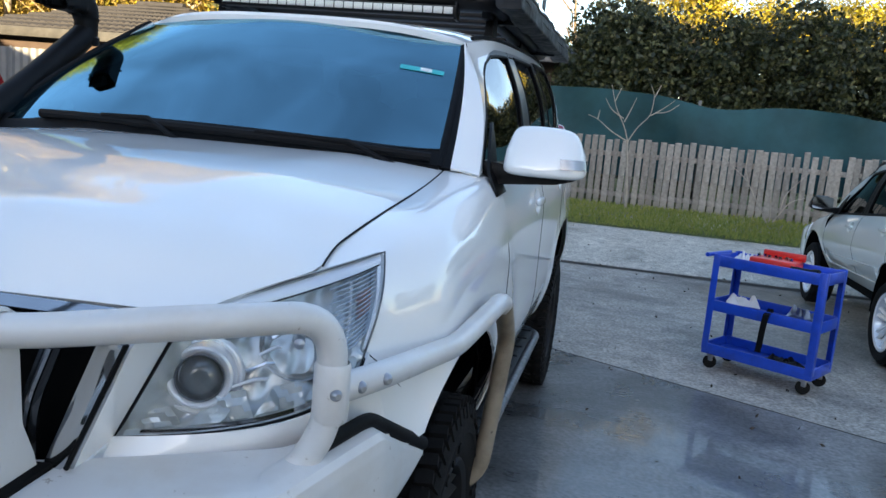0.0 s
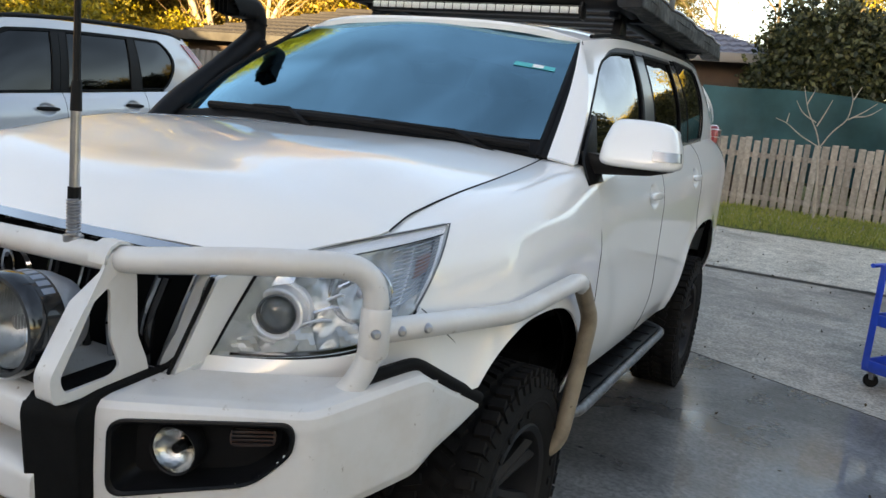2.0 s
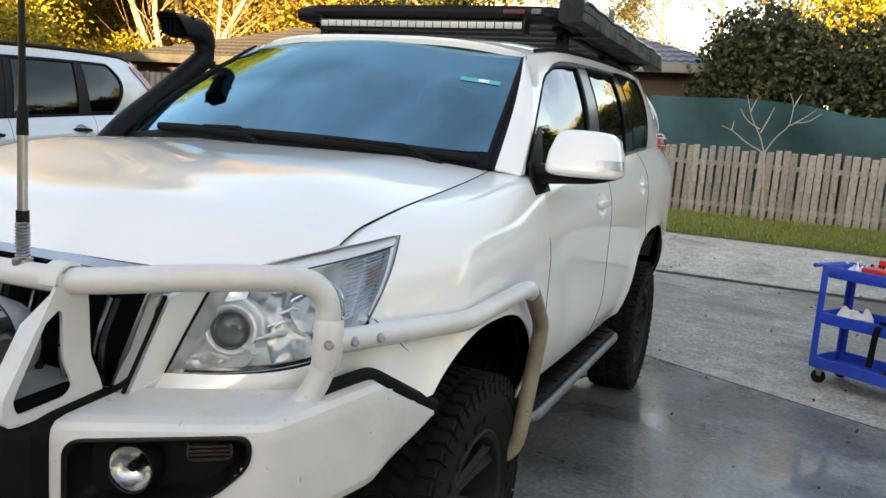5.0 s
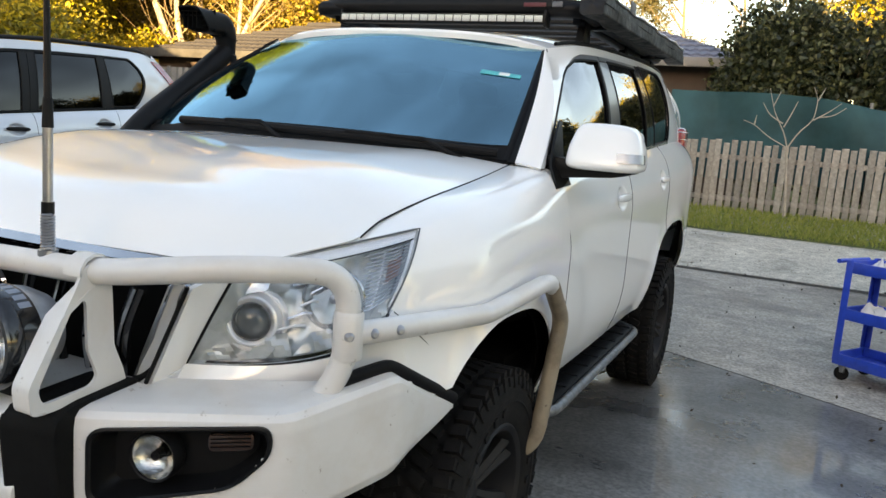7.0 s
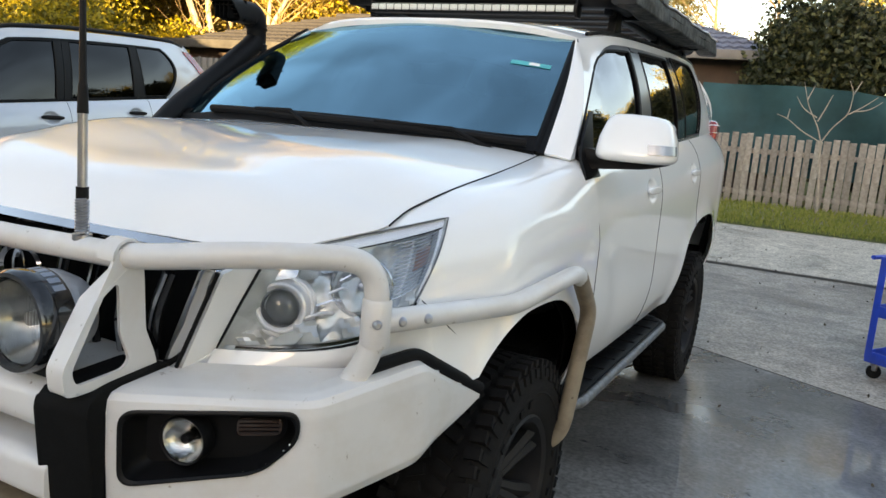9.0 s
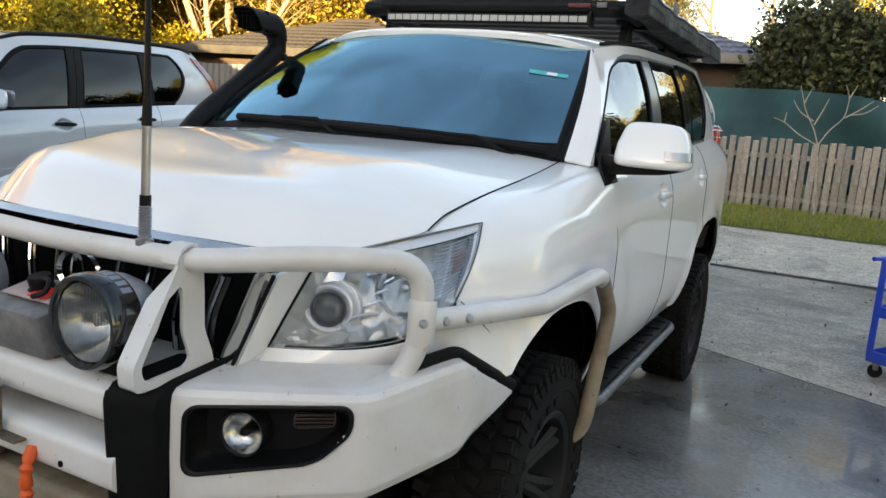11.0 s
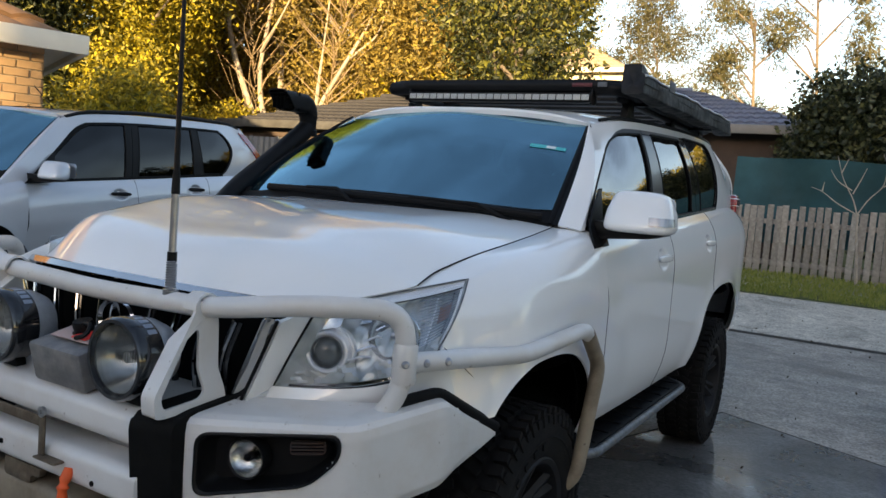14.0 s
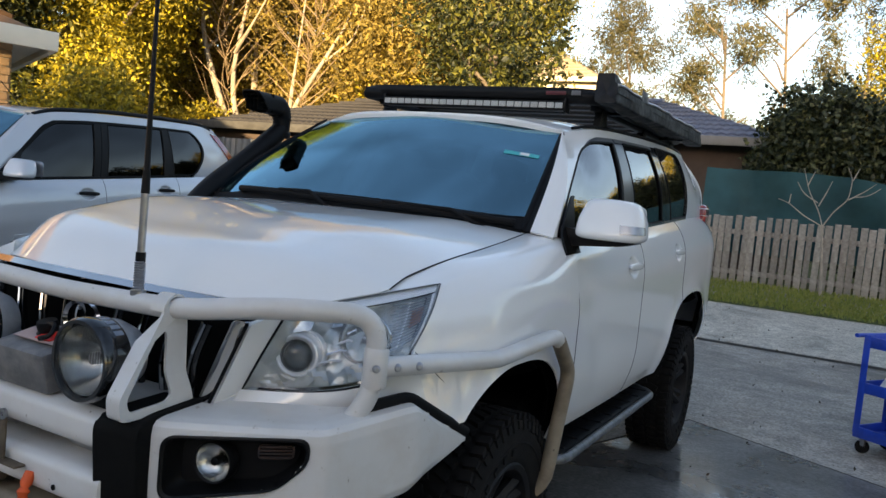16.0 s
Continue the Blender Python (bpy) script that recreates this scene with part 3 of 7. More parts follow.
bare_tree((1.22, 12.25, ground_z(1.2, 12.25)), 0.97, "bare pale-branched young tree in the lawn before the fence", 1)
sap = thing("young_tree", Matrix.Translation((3.72, 12.25, ground_z(3.72, 12.25))), "small bare sapling with thin spreading stems before the fence", "tree", "bare young trees")
for pts in ([(0, 0, 0), (-0.15, 0, 0.25), (-0.45, 0, 0.75), (-1.03, 0, 1.2)], [(-0.40, 0, 0.66), (-0.50, 0, 0.95), (-0.48, 0, 1.2)], [(0.02, 0, 0), (0.0, 0, 0.4), (-0.06, 0, 0.85)], [(0.03, 0, 0), (0.3, 0, 0.45), (0.75, 0, 0.6)], [(0.15, 0, 0.2), (0.2, 0, 0.55), (0.52, 0, 0.95)], [(-0.75, 0, 0.98), (-0.78, 0, 1.15)]):
    part("branch", tube(smooth_path(pts, 0.1, 3), lambda t: lerp(0.014, 0.007, t), 6), M_TWIG, sap)

# hedge shrubs behind the screen
for i, (x, y, h, w, top) in enumerate([(0.75, 14.2, 4.2, 1.0, 0.0), (2.1, 14.6, 4.05, 1.4, 0.2), (3.8, 14.5, 4.2, 1.5, 0.3), (5.7, 14.7, 4.15, 1.7, 0.4), (7.7, 14.6, 4.6, 1.8, 0.6), (9.9, 14.3, 4.9, 1.9, 0.6)]):
    tree("shrub", (x, y, BANK), [([(0, 0, 0), (0.1, 0, h * 0.6)], 0.07, 0.03)], random_limbs(i, (0.1, 0, h * 0.6), 0.6, h * 0.55, w * 0.7, 6, 0.03),
         [(0, 0, h * 0.55, w, 1.0, h * 0.36), (0.3 * w, -0.1, h * 0.72, w * 0.7, 0.8, h * 0.24), (-0.4 * w, 0, h * 0.66, w * 0.6, 0.8, h * 0.22), (0, -0.1, h * 0.34, w * 1.15, 0.9, h * 0.26), (0, 0.4, h * 0.5, w * 1.2, 0.5, h * 0.3)],
         23000, 0.115, M_LEAF_HEDGE, M_BARK, "dense dark green leafy shrub behind the green screen", "shrub", 20 + i, 0.22, 0.1, 0.6, 0.6)

# sunlit trees beyond the hedge
for i, (x, y, h, w) in enumerate([(2.6, 23.0, 7.6, 1.3), (5.2, 24.0, 6.4, 1.3), (7.8, 23.5, 6.5, 1.6)]):
    tree("tree", (x, y, BANK), [([(0, 0, 0), (0.1, 0, h * 0.5), (0, 0, h * 0.8)], 0.12, 0.04)], random_limbs(300 + i, (0, 0, h * 0.8), h * 0.3, h * 0.7, w, 7, 0.04),
         [(0, 0, h * 0.8, w, w, h * 0.16), (w * 0.7, 0, h * 0.66, w * 0.6, w * 0.6, h * 0.12), (-w * 0.6, 0, h * 0.62, w * 0.6, w * 0.6, h * 0.12)], 7000, 0.15, M_LEAF_GOLD, M_BARK, "tree with golden sunlit crown beyond the hedge", "tree", 310 + i, 0.4, 0.3, 0.3)

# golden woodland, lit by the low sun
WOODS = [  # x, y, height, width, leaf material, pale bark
    (-22, 9, 6.5, 3.2, M_LEAF_SHADED, 0), (-18.0, 13, 11, 3.0, M_LEAF_GOLD, 0), (-23, 15, 13, 4.0, M_LEAF_GOLD, 0), (-18, 19, 12, 3.4, M_LEAF_GUM, 1),
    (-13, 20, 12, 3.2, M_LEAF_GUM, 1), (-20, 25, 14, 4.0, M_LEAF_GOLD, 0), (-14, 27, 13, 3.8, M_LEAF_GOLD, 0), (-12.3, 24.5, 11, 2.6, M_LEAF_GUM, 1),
    (-19.0, 9.4, 6.0, 1.7, M_LEAF_SHADED, 0), (-16, 35, 12, 4.2, M_LEAF_GOLD, 0), (-27, 8, 9, 4.4, M_LEAF_SHADED, 0), (-26, 22, 15, 4.6, M_LEAF_GOLD, 0), (-28, 18.5, 15, 4.6, M_LEAF_GOLD, 0), (-23, 27, 14, 4.2, M_LEAF_GUM, 0), (-11.6, 18.5, 8, 2.2, M_LEAF_GUM, 1), (-17.4, 13.0, 7.5, 1.3, M_LEAF_GOLD, 0)]
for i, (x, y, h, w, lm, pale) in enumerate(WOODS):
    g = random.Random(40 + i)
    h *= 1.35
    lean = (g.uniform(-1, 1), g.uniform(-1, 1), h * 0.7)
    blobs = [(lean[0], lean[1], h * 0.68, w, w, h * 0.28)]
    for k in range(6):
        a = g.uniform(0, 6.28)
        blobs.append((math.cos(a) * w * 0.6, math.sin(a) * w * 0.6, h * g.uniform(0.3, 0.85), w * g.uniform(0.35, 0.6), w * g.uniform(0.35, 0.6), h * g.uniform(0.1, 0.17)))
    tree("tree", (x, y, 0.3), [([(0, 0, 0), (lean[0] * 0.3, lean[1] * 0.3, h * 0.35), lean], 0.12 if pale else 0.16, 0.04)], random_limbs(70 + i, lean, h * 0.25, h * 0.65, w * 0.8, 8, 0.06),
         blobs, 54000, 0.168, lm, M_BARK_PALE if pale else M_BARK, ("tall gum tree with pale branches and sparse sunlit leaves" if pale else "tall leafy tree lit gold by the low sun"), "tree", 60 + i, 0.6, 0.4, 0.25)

# unbroken woodland far behind
g = np.random.default_rng(91)
n_far = 90000
far_a, far_r = np.radians(g.uniform(22, 84, n_far)), g.uniform(36, 48, n_far)
far_top = 10.5 + 2.0 * np.sin(far_a * 17) + 1.5 * np.sin(far_a * 41 + 1) + 1.2 * np.sin(far_a * 90 + 2)
far_pts = np.stack([-far_r * np.sin(far_a), far_r * np.cos(far_a), far_top * g.random(n_far) ** 0.8], 1)
# dark-to-gold leaf mix: sunlit tips over shade, put into the colour
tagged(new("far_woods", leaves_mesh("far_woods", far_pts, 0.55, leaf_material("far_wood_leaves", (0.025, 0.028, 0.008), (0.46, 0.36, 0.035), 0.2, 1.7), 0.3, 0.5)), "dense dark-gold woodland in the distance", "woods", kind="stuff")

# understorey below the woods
for i, (x, y, h, w, lm) in enumerate([(-17.5, 11.5, 4.5, 2.6, M_LEAF_GOLD), (-21.5, 20.5, 6.5, 3.0, M_LEAF_GOLD), (-23.5, 17.5, 7.5, 3.4, M_LEAF_GOLD), (-16.9, 15.4, 3.4, 1.2, M_LEAF_GOLD), (-18.5, 23.5, 7, 3.2, M_LEAF_GOLD), (-14.6, 19.5, 4.0, 2.4, M_LEAF_GOLD), (-21, 11, 5, 3.0, M_LEAF_SHADED), (-18.5, 20.5, 6, 3.0, M_LEAF_GUM), (-11, 19, 6.5, 3.0, M_LEAF_GOLD), (-20, 6, 5.5, 3.0, M_LEAF_SHADED),
                                  (-14.5, 9.6, 3.6, 1.6, M_LEAF_GOLD), (-24, 4, 7, 3.4, M_LEAF_SHADED), (-9.6, 20.5, 5.2, 2.2, M_LEAF_SHADED), (-5, 24, 4.6, 3.0, M_LEAF_GOLD), (-1, 27, 4.8, 3.0, M_LEAF_SHADED)]):
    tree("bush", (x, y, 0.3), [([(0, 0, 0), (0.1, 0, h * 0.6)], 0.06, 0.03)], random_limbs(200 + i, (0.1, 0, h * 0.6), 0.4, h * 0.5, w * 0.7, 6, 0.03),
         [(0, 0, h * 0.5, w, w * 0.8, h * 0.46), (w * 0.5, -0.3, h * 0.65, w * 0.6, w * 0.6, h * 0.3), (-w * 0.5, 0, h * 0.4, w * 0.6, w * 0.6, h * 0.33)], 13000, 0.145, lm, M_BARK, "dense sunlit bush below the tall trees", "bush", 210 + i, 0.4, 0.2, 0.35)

# garden shrubs before the grey fence
for i, (x, y, h, w) in enumerate([(-8.2, 10.7, 1.7, 0.9), (-9.9, 10.9, 1.5, 0.8), (-6.8, 10.9, 1.3, 0.7)]):
    tree("bush", (x, y, 0.28), [([(0, 0, 0), (0.05, 0, h * 0.6)], 0.03, 0.015)], random_limbs(600 + i, (0.05, 0, h * 0.6), 0.2, h * 0.5, w * 0.7, 8, 0.02),
         [(0, 0, h * 0.5, w, w * 0.7, h * 0.42), (w * 0.4, 0, h * 0.6, w * 0.5, w * 0.5, h * 0.3)], 4000, 0.085, M_LEAF_HEDGE, M_BARK, "low dark green garden shrub before the grey fence", "bush", 620 + i, 0.2, 0.2, 0.3)
# pale twin-trunked gum
tree("gum_tree", (-16.3, 16.5, 0.3), [([(0, 0, 0), (-0.1, 0, 2.2), (-0.96, 0, 3.7), (-1.75, 0, 5.3), (-2.24, 0.2, 6.4), (-2.3, 0.3, 9.5)], 0.14, 0.06), ([(0.25, 0.1, 0), (0.1, 0.1, 2.4), (-0.3, 0, 3.4), (-0.48, 0, 4.6), (-0.4, 0.2, 6.1), (0.1, 0.4, 9.5)], 0.12, 0.05)],
     [([(-1.75, 0, 5.3), (-1.2, 0.3, 6.0), (-0.9, 0.3, 7.2)], 0.06, 0.02), ([(-0.45, 0, 5.2), (0.6, -0.4, 6.0), (1.4, -0.3, 7.4)], 0.06, 0.02)] + random_limbs(501, (-0.9, 0, 6.0), 2.4, 7.0, 2.0, 40, 0.016),
     [(-1, 0, 9.0, 2.4, 2.0, 1.4), (0.6, 0, 6.6, 1.0, 1.0, 0.6), (-2.0, 0, 7.4, 1.1, 1.1, 0.7)], 3500, 0.2, M_LEAF_GUM, M_BARK_PALE, "pale-barked gum tree with two slender leaning trunks", "tree", 5, 0.5, 0.6, 0.4, 0.25)
tree("gum_tree", (-14.5, 16.6, 0.3), [([(0, 0, 0), (0.1, 0, 2.6), (0.3, 0, 3.5), (1.2, 0.1, 4.9), (1.95, 0.2, 6.1), (2.6, 0.2, 8.0)], 0.10, 0.03)],
     [([(0.15, 0, 2.9), (0.1, 0.1, 4.1), (0.28, 0, 5.0), (0.5, 0, 7.6)], 0.07, 0.025), ([(1.2, 0.1, 4.9), (2.2, 0.2, 5.6), (2.9, 0, 7.0)], 0.04, 0.015)] + random_limbs(502, (0.9, 0, 5.5), 2.6, 7.0, 2.2, 46, 0.016),
     [(0.5, 0, 7.6, 2.0, 1.6, 0.9)], 1500, 0.2, M_LEAF_GUM, M_BARK_PALE, "bare-limbed pale tree catching the evening light", "tree", 6, 0.5, 0.6, 0.4, 0.25)
# darker broadleaf tree beyond the roof rack
tree("tree", (-7.2, 15.8, 0.3), [([(0, 0, 0), (0.1, 0, 2.5), (0.2, 0, 5)], 0.18, 0.08)], random_limbs(9, (0.2, 0, 5), 1.5, 4.5, 1.6, 8, 0.06),
     [(0, 0, 5.0, 2.2, 2.0, 1.7), (1.2, 0, 6.2, 1.3, 1.2, 0.9), (-1.2, 0, 5.9, 1.3, 1.2, 1.0), (0.4, 0, 3.4, 1.9, 1.6, 1.1), (0.2, 0, 7.2, 1.4, 1.2, 0.8)], 11000, 0.17, M_LEAF_SHADED, M_BARK, "dark green broadleaf tree with sunlit leaf tips", "tree", 11, 0.4, 0.2, 0.4)
# tall airy gums far off
for i, (x, y, h, w) in enumerate([(-3.9, 33, 12.5, 2.3), (-1.6, 35, 14.5, 2.6), (-10.3, 40, 12.2, 2.5), (-12.6, 40, 12.5, 2.2), (1.2, 33, 11.5, 2.4), (4.5, 40, 8.5, 3.0), (9, 38, 8.5, 3.2), (-6.8, 46, 7.5, 2.4), (-1.0, 44, 8.0, 4.0)]):
    g = random.Random(90 + i)
    top = (g.uniform(-0.8, 0.8), 0, h * 0.75)
    blobs = [(top[0] + g.uniform(-1, 1) * w * 0.8, g.uniform(-1, 1) * w * 0.6, h * g.uniform(0.55, 1.0), w * g.uniform(0.25, 0.5), w * 0.4, h * g.uniform(0.05, 0.1)) for _ in range(11)]
    tree("gum_tree", (x, y, 0.4), [([(0, 0, 0), (top[0] * 0.3, 0, h * 0.4), top], 0.15, 0.05)], random_limbs(95 + i, top, h * 0.25, h * 0.72, w * 0.9, 11, 0.05),
         blobs, 8500, 0.24, M_LEAF_FAR, M_BARK, "tall slender gum tree with airy crown against the sky", "tree", 30 + i, 0.5, 0.6, 0.2, 0.25)
# trees on the near right and behind, seen in reflections
for i, (x, y, h, w) in enumerate([(15, 3, 6.5, 3.0), (15.5, -4, 7, 3.0), (16, 9, 6, 3.0), (-13, -9, 5, 3.0)]):
    tree("tree", (x, y, 0), [([(0, 0, 0), (0, 0, h * 0.6)], 0.15, 0.06)], [], [(0, 0, h * 0.6, w, w, h * 0.38), (w * 0.5, 0, h * 0.45, w * 0.6, w * 0.6, h * 0.3), (-w * 0.4, w * 0.4, h * 0.4, w * 0.6, w * 0.6, h * 0.3)],
         5000, 0.3, M_LEAF_HEDGE, M_BARK, "leafy green garden tree", "tree", 130 + i, 0.5, 0.2, 0.3)

# unseen hedge added behind the eye, to cut low sky light on the car's front
for i, x in enumerate((-13, -9.5, -6, -2.5, 1, 4.5, 8, 11.5, 15)):
    q = 0.5 if x < 3 else 1.0
    tree("shrub", (x, -13.5 + 0.5 * (i % 2), 0), [([(0, 0, 0), (0, 0, 2.8 * q)], 0.09, 0.04)], [], [(0, 0, 3.2 * q, 2.1, 1.0, 3.2 * q), (0.5, 0, 5.0 * q, 1.5, 0.9, 1.6 * q), (-0.6, 0, 4.8 * q, 1.4, 0.9, 1.5 * q)],
         9000, 0.24, M_LEAF_HEDGE, M_BARK, "tall unseen green shrub, added to cut low sky light" if q > 0.9 else "low unseen green shrub, added to cut low sky light", "shrub", 400 + i, 0.4, 0.2, 0.3)


# ---- houses ----
def tiled_slope(root, a, b, c, d, mat, cols, rows, name="roof_slope"):
    """A roof plane a-b (eave), d-c (ridge) of overlapping rolled tiles, joined in one mesh."""
    a, b, c, d = (Vector(p) for p in (a, b, c, d))
    nrm = (b - a).cross(d - a).normalized()
    us = [i / (cols * 4) for i in range(cols * 4 + 1)]
    bm = bmesh.new()
    for r in range(rows):
        def fn(u, v, r=r):
            t = (r + v * 1.08) / rows
            p = lerp(lerp(a, b, u), lerp(d, c, u), min(t, 1.0))
            wave = 0.035 * abs(math.sin(u * cols * math.pi))
            return p + nrm * (wave + 0.05 * (1 - v))
        sheet(fn, us, [0, 0.0001, 1], bm=bm)
        # front lip
        sheet(lambda u, v, r=r: lerp(lerp(a, b, u), lerp(d, c, u), r / rows) + nrm * ((0.035 * abs(math.sin(u * cols * math.pi)) + 0.05) * v), us, 1, bm=bm)
    return part(name, bm, mat, root, smooth=False, kind="stuff")


def hip_house(name, x0, x1, y0, y1, z_eave, z_ridge, over, wall, tile, label, base=0.0, cols=24, rows=9, hip=True, m=None, edge=None):
    root = thing(name, m or Matrix.Translation(((x0 + x1) / 2, (y0 + y1) / 2, base)), label, "house", "neighbouring houses")
    hx, hy = (x1 - x0) / 2, (y1 - y0) / 2
    ze, zr = z_eave - base, z_ridge - base
    for c, s in (((0, -hy + 0.1, ze / 2), (2 * hx, 0.2, ze)), ((0, hy - 0.1, ze / 2), (2 * hx, 0.2, ze)), ((-hx + 0.1, 0, ze / 2), (0.2, 2 * hy - 0.4, ze)), ((hx - 0.1, 0, ze / 2), (0.2, 2 * hy - 0.4, ze))):
        part("wall", box(c, s), wall, root)
    ox, oy = hx + over, hy + over
    ins = oy if hip else 0.0
    A, B, C, D = (-ox, -oy, ze), (ox, -oy, ze), (ox, oy, ze), (-ox, oy, ze)
    R0, R1 = (-ox + ins, 0, zr), (ox - ins, 0, zr)
    tiled_slope(root, A, B, R1, R0, tile, cols, rows)
    tiled_slope(root, C, D, R0, R1, tile, cols, rows)
    if hip:
        tiled_slope(root, B, C, R1, R1, tile, cols // 2, rows)
        tiled_slope(root, D, A, R0, R0, tile, cols // 2, rows)
    else:
        for sx in (-1, 1):
            part("gable", prism([(-hy, ze), (hy, ze), (0, zr - 0.1)], lambda p, q, d, s=sx: Vector((s * (hx - 0.02) - s * d, p, q)), 0.1), wall, root)
    part("ridge_cap", tube([Vector(R0) + Vector((0, 0, 0.03)), Vector(R1) + Vector((0, 0, 0.03))], 0.09, 8), tile, root)
    part("ceiling_soffit", box((0, 0, ze - 0.03), (2 * ox - 0.04, 2 * oy - 0.04, 0.03)), edge or M_CREAM, root)
    for c, s in (((0, -oy - 0.03, ze), (2 * ox + 0.12, 0.06, 0.19)), ((0, oy + 0.03, ze), (2 * ox + 0.12, 0.06, 0.19)), ((-ox - 0.03, 0, ze), (0.06, 2 * oy, 0.19)), ((ox + 0.03, 0, ze), (0.06, 2 * oy, 0.19))):
        part("fascia", box(c, s, bevel=0.008), edge or M_CREAM, root)
    return root


# its near corner stands beside the silver wagon, and it runs off from there, turned to the drive
HX, HY = 4.5, 3.5
BRICK_M = pose(-6.03, 2.50, 0.20, 0, 0, 66) @ Matrix.Translation((-HX, HY, 0))
brick_house = hip_house("house", -HX, HX, -HY, HY, 2.65, 5.0, 0.32, M_MORTAR, M_TILE_BROWN, "cream brick house with brown tiled roof and pale fascia", 0.20, 30, 12, True, BRICK_M)
hip_house("house", -7.5, 0.1, 15.0, 21.5, 3.2, 4.5, 0.5, M_WALL, M_TILE_BLUE, "low brick house with blue-grey tiled roof behind the fence", BANK, 34, 9, edge=M_GUTTER)
hip_house("house", -12.8, -6.6, 12.0, 17.0, 2.72, 3.75, 0.4, M_WALL, M_TILE_GREY, "low house with weathered grey tiled roof among trees", 0.35, 34, 9, edge=material("weathered_dark_fascia", (0.06, 0.057, 0.052), 0.7, noise_scale=6, vary=0.3))
hip_house("house", -13.2, -8.3, 28.0, 33.0, 6.75, 8.3, 0.4, M_CREAM, M_TILE_TAN, "distant two-storey cream house with tiled roof", 0.35, 20, 8)
# unseen house blocks added behind the eye to keep the evening sun off the drive
hip_house("house", 11.1, 60.0, -54.0, -42.0, 11.5, 15.0, 0.6, M_WALL, M_TILE_BROWN, "tall unseen house block, added to shade the drive", 0.0, 60, 10)
hip_house("house", -40.0, 10.3, -52.0, -42.0, 6.6, 9.3, 0.6, M_WALL, M_TILE_BROWN, "low unseen house row, added to shade the left of the drive", 0.0, 60, 10)
grey_fence = thing("fence", Matrix.Translation((-12.5, 11.6, 0.3)), "grey steel panel fence below the trees", "fence")
for i in range(9):
    part("panel", sheet(lambda u, v, i=i: Vector((-5 + i * 0.9 + u * 0.9, 0.02 * math.sin(u * 30), v * 2.1)), 24, 1), M_GREYFENCE, grey_fence, thick=0.01)
    part("post", box((-5 + i * 0.9, 0.03, 1.05), (0.05, 0.05, 2.15), bevel=0.004), M_GREYFENCE, grey_fence)

# bricks of the near house corner
bw, bh, gap = 0.23, 0.076, 0.01
brick = mesh_of("brick", box((0, 0, 0), (bw, 0.03, bh), bevel=0.004, seg=1), M_BRICK)
for r in range(15):
    z = 2.375 - r * (bh + gap)
    ob = new("brick", brick)
    ob.parent = brick_house
    ob.matrix_basis = (pose(HX - 0.045, -HY - 0.008, z) if r % 2 else pose(HX + 0.008, -HY + 0.06, z, 0, 0, 90)) @ Matrix.Diagonal((0.46 if r % 2 else 0.5, 1, 1, 1))
    for k in range(14):
        ob = new("brick", brick)
        ob.parent = brick_house
        ob.matrix_basis = pose(HX - 0.115 - k * (bw + gap) - (0.12 if r % 2 else 0.0), -HY - 0.008, z)
    for k in range(4):
        ob = new("brick", brick)
        ob.parent = brick_house
        ob.matrix_basis = pose(HX + 0.008, -HY + 0.13 + k * (bw + gap) + (0.12 if r % 2 == 0 else 0.0), z, 0, 0, 90)


# ---- vehicles: common shell ----
class Shape:
    """The outline numbers of one vehicle; y runs from the front axle to the rear, x to its left."""


def arch_z(P, y, base):
    """Height of the body's lower edge at y: sill, or the wheel arch over it."""
    z = base
    for yc, hw, top in P.arches:
        d = abs(y - yc) / hw
        if d < 1:
            z = max(z, P.sill + (top - P.sill) * (1 - d ** 2.6) ** (1 / 2.6))
    return z


def flare(P, y, z):
    """How far the wheel-arch lips swell out of the side."""
    out = 0.0
    for yc, hw, top in P.arches:
        d = math.hypot((y - yc) / hw, (z - P.sill) / (top - P.sill)) - 1
        out = max(out, P.lip * math.exp(-(d / 0.16) ** 2)) if d > -0.2 else out
    return out


def swell(P, y, z):
    """The raised haunch over the front wheel: it rises to a soft crease, then runs flat down to the arch."""
    if not P.ridge:
        return 0.0
    d = math.hypot(y / 0.44, (z - P.sill) / 0.355) - 1
    t = min(1.0, max(0.0, (1.10 - d) / 0.38))
    return P.ridge * t ** 1.3 * smoothstep(P.sill, P.sill + 0.30, z) * smoothstep(-0.50, -0.20, y) * (1 - smoothstep(0.44, 0.95, y))


def fender_pt(P, y, v):
    """Front wing: upright from its lower edge to the shoulder, then over it to the bonnet edge; boxier towards the cowl."""
    zt, xt, w = P.hood_z(y), P.hood_x(y), P.width(y)
    zb = arch_z(P, y, P.sill if y > 0 else P.front_low)
    z0, k = max(P.shoulder(y), zb + 0.03), P.shoulder_k(y)
    if v < 0.5:
        x, z = w, lerp(zb, z0, v * 2)
    else:
        a = (v - 0.5) * math.pi
        x, z = xt + (w - xt) * max(0.0, math.cos(a)) ** k, z0 + (zt - z0) * math.sin(a) ** k
    x += flare(P, y, z) - 0.06 * max(0.0, (0.82 - z) / 0.25) ** 2 * (1 if y > 0 else 0)
    return Vector((x, y, z))


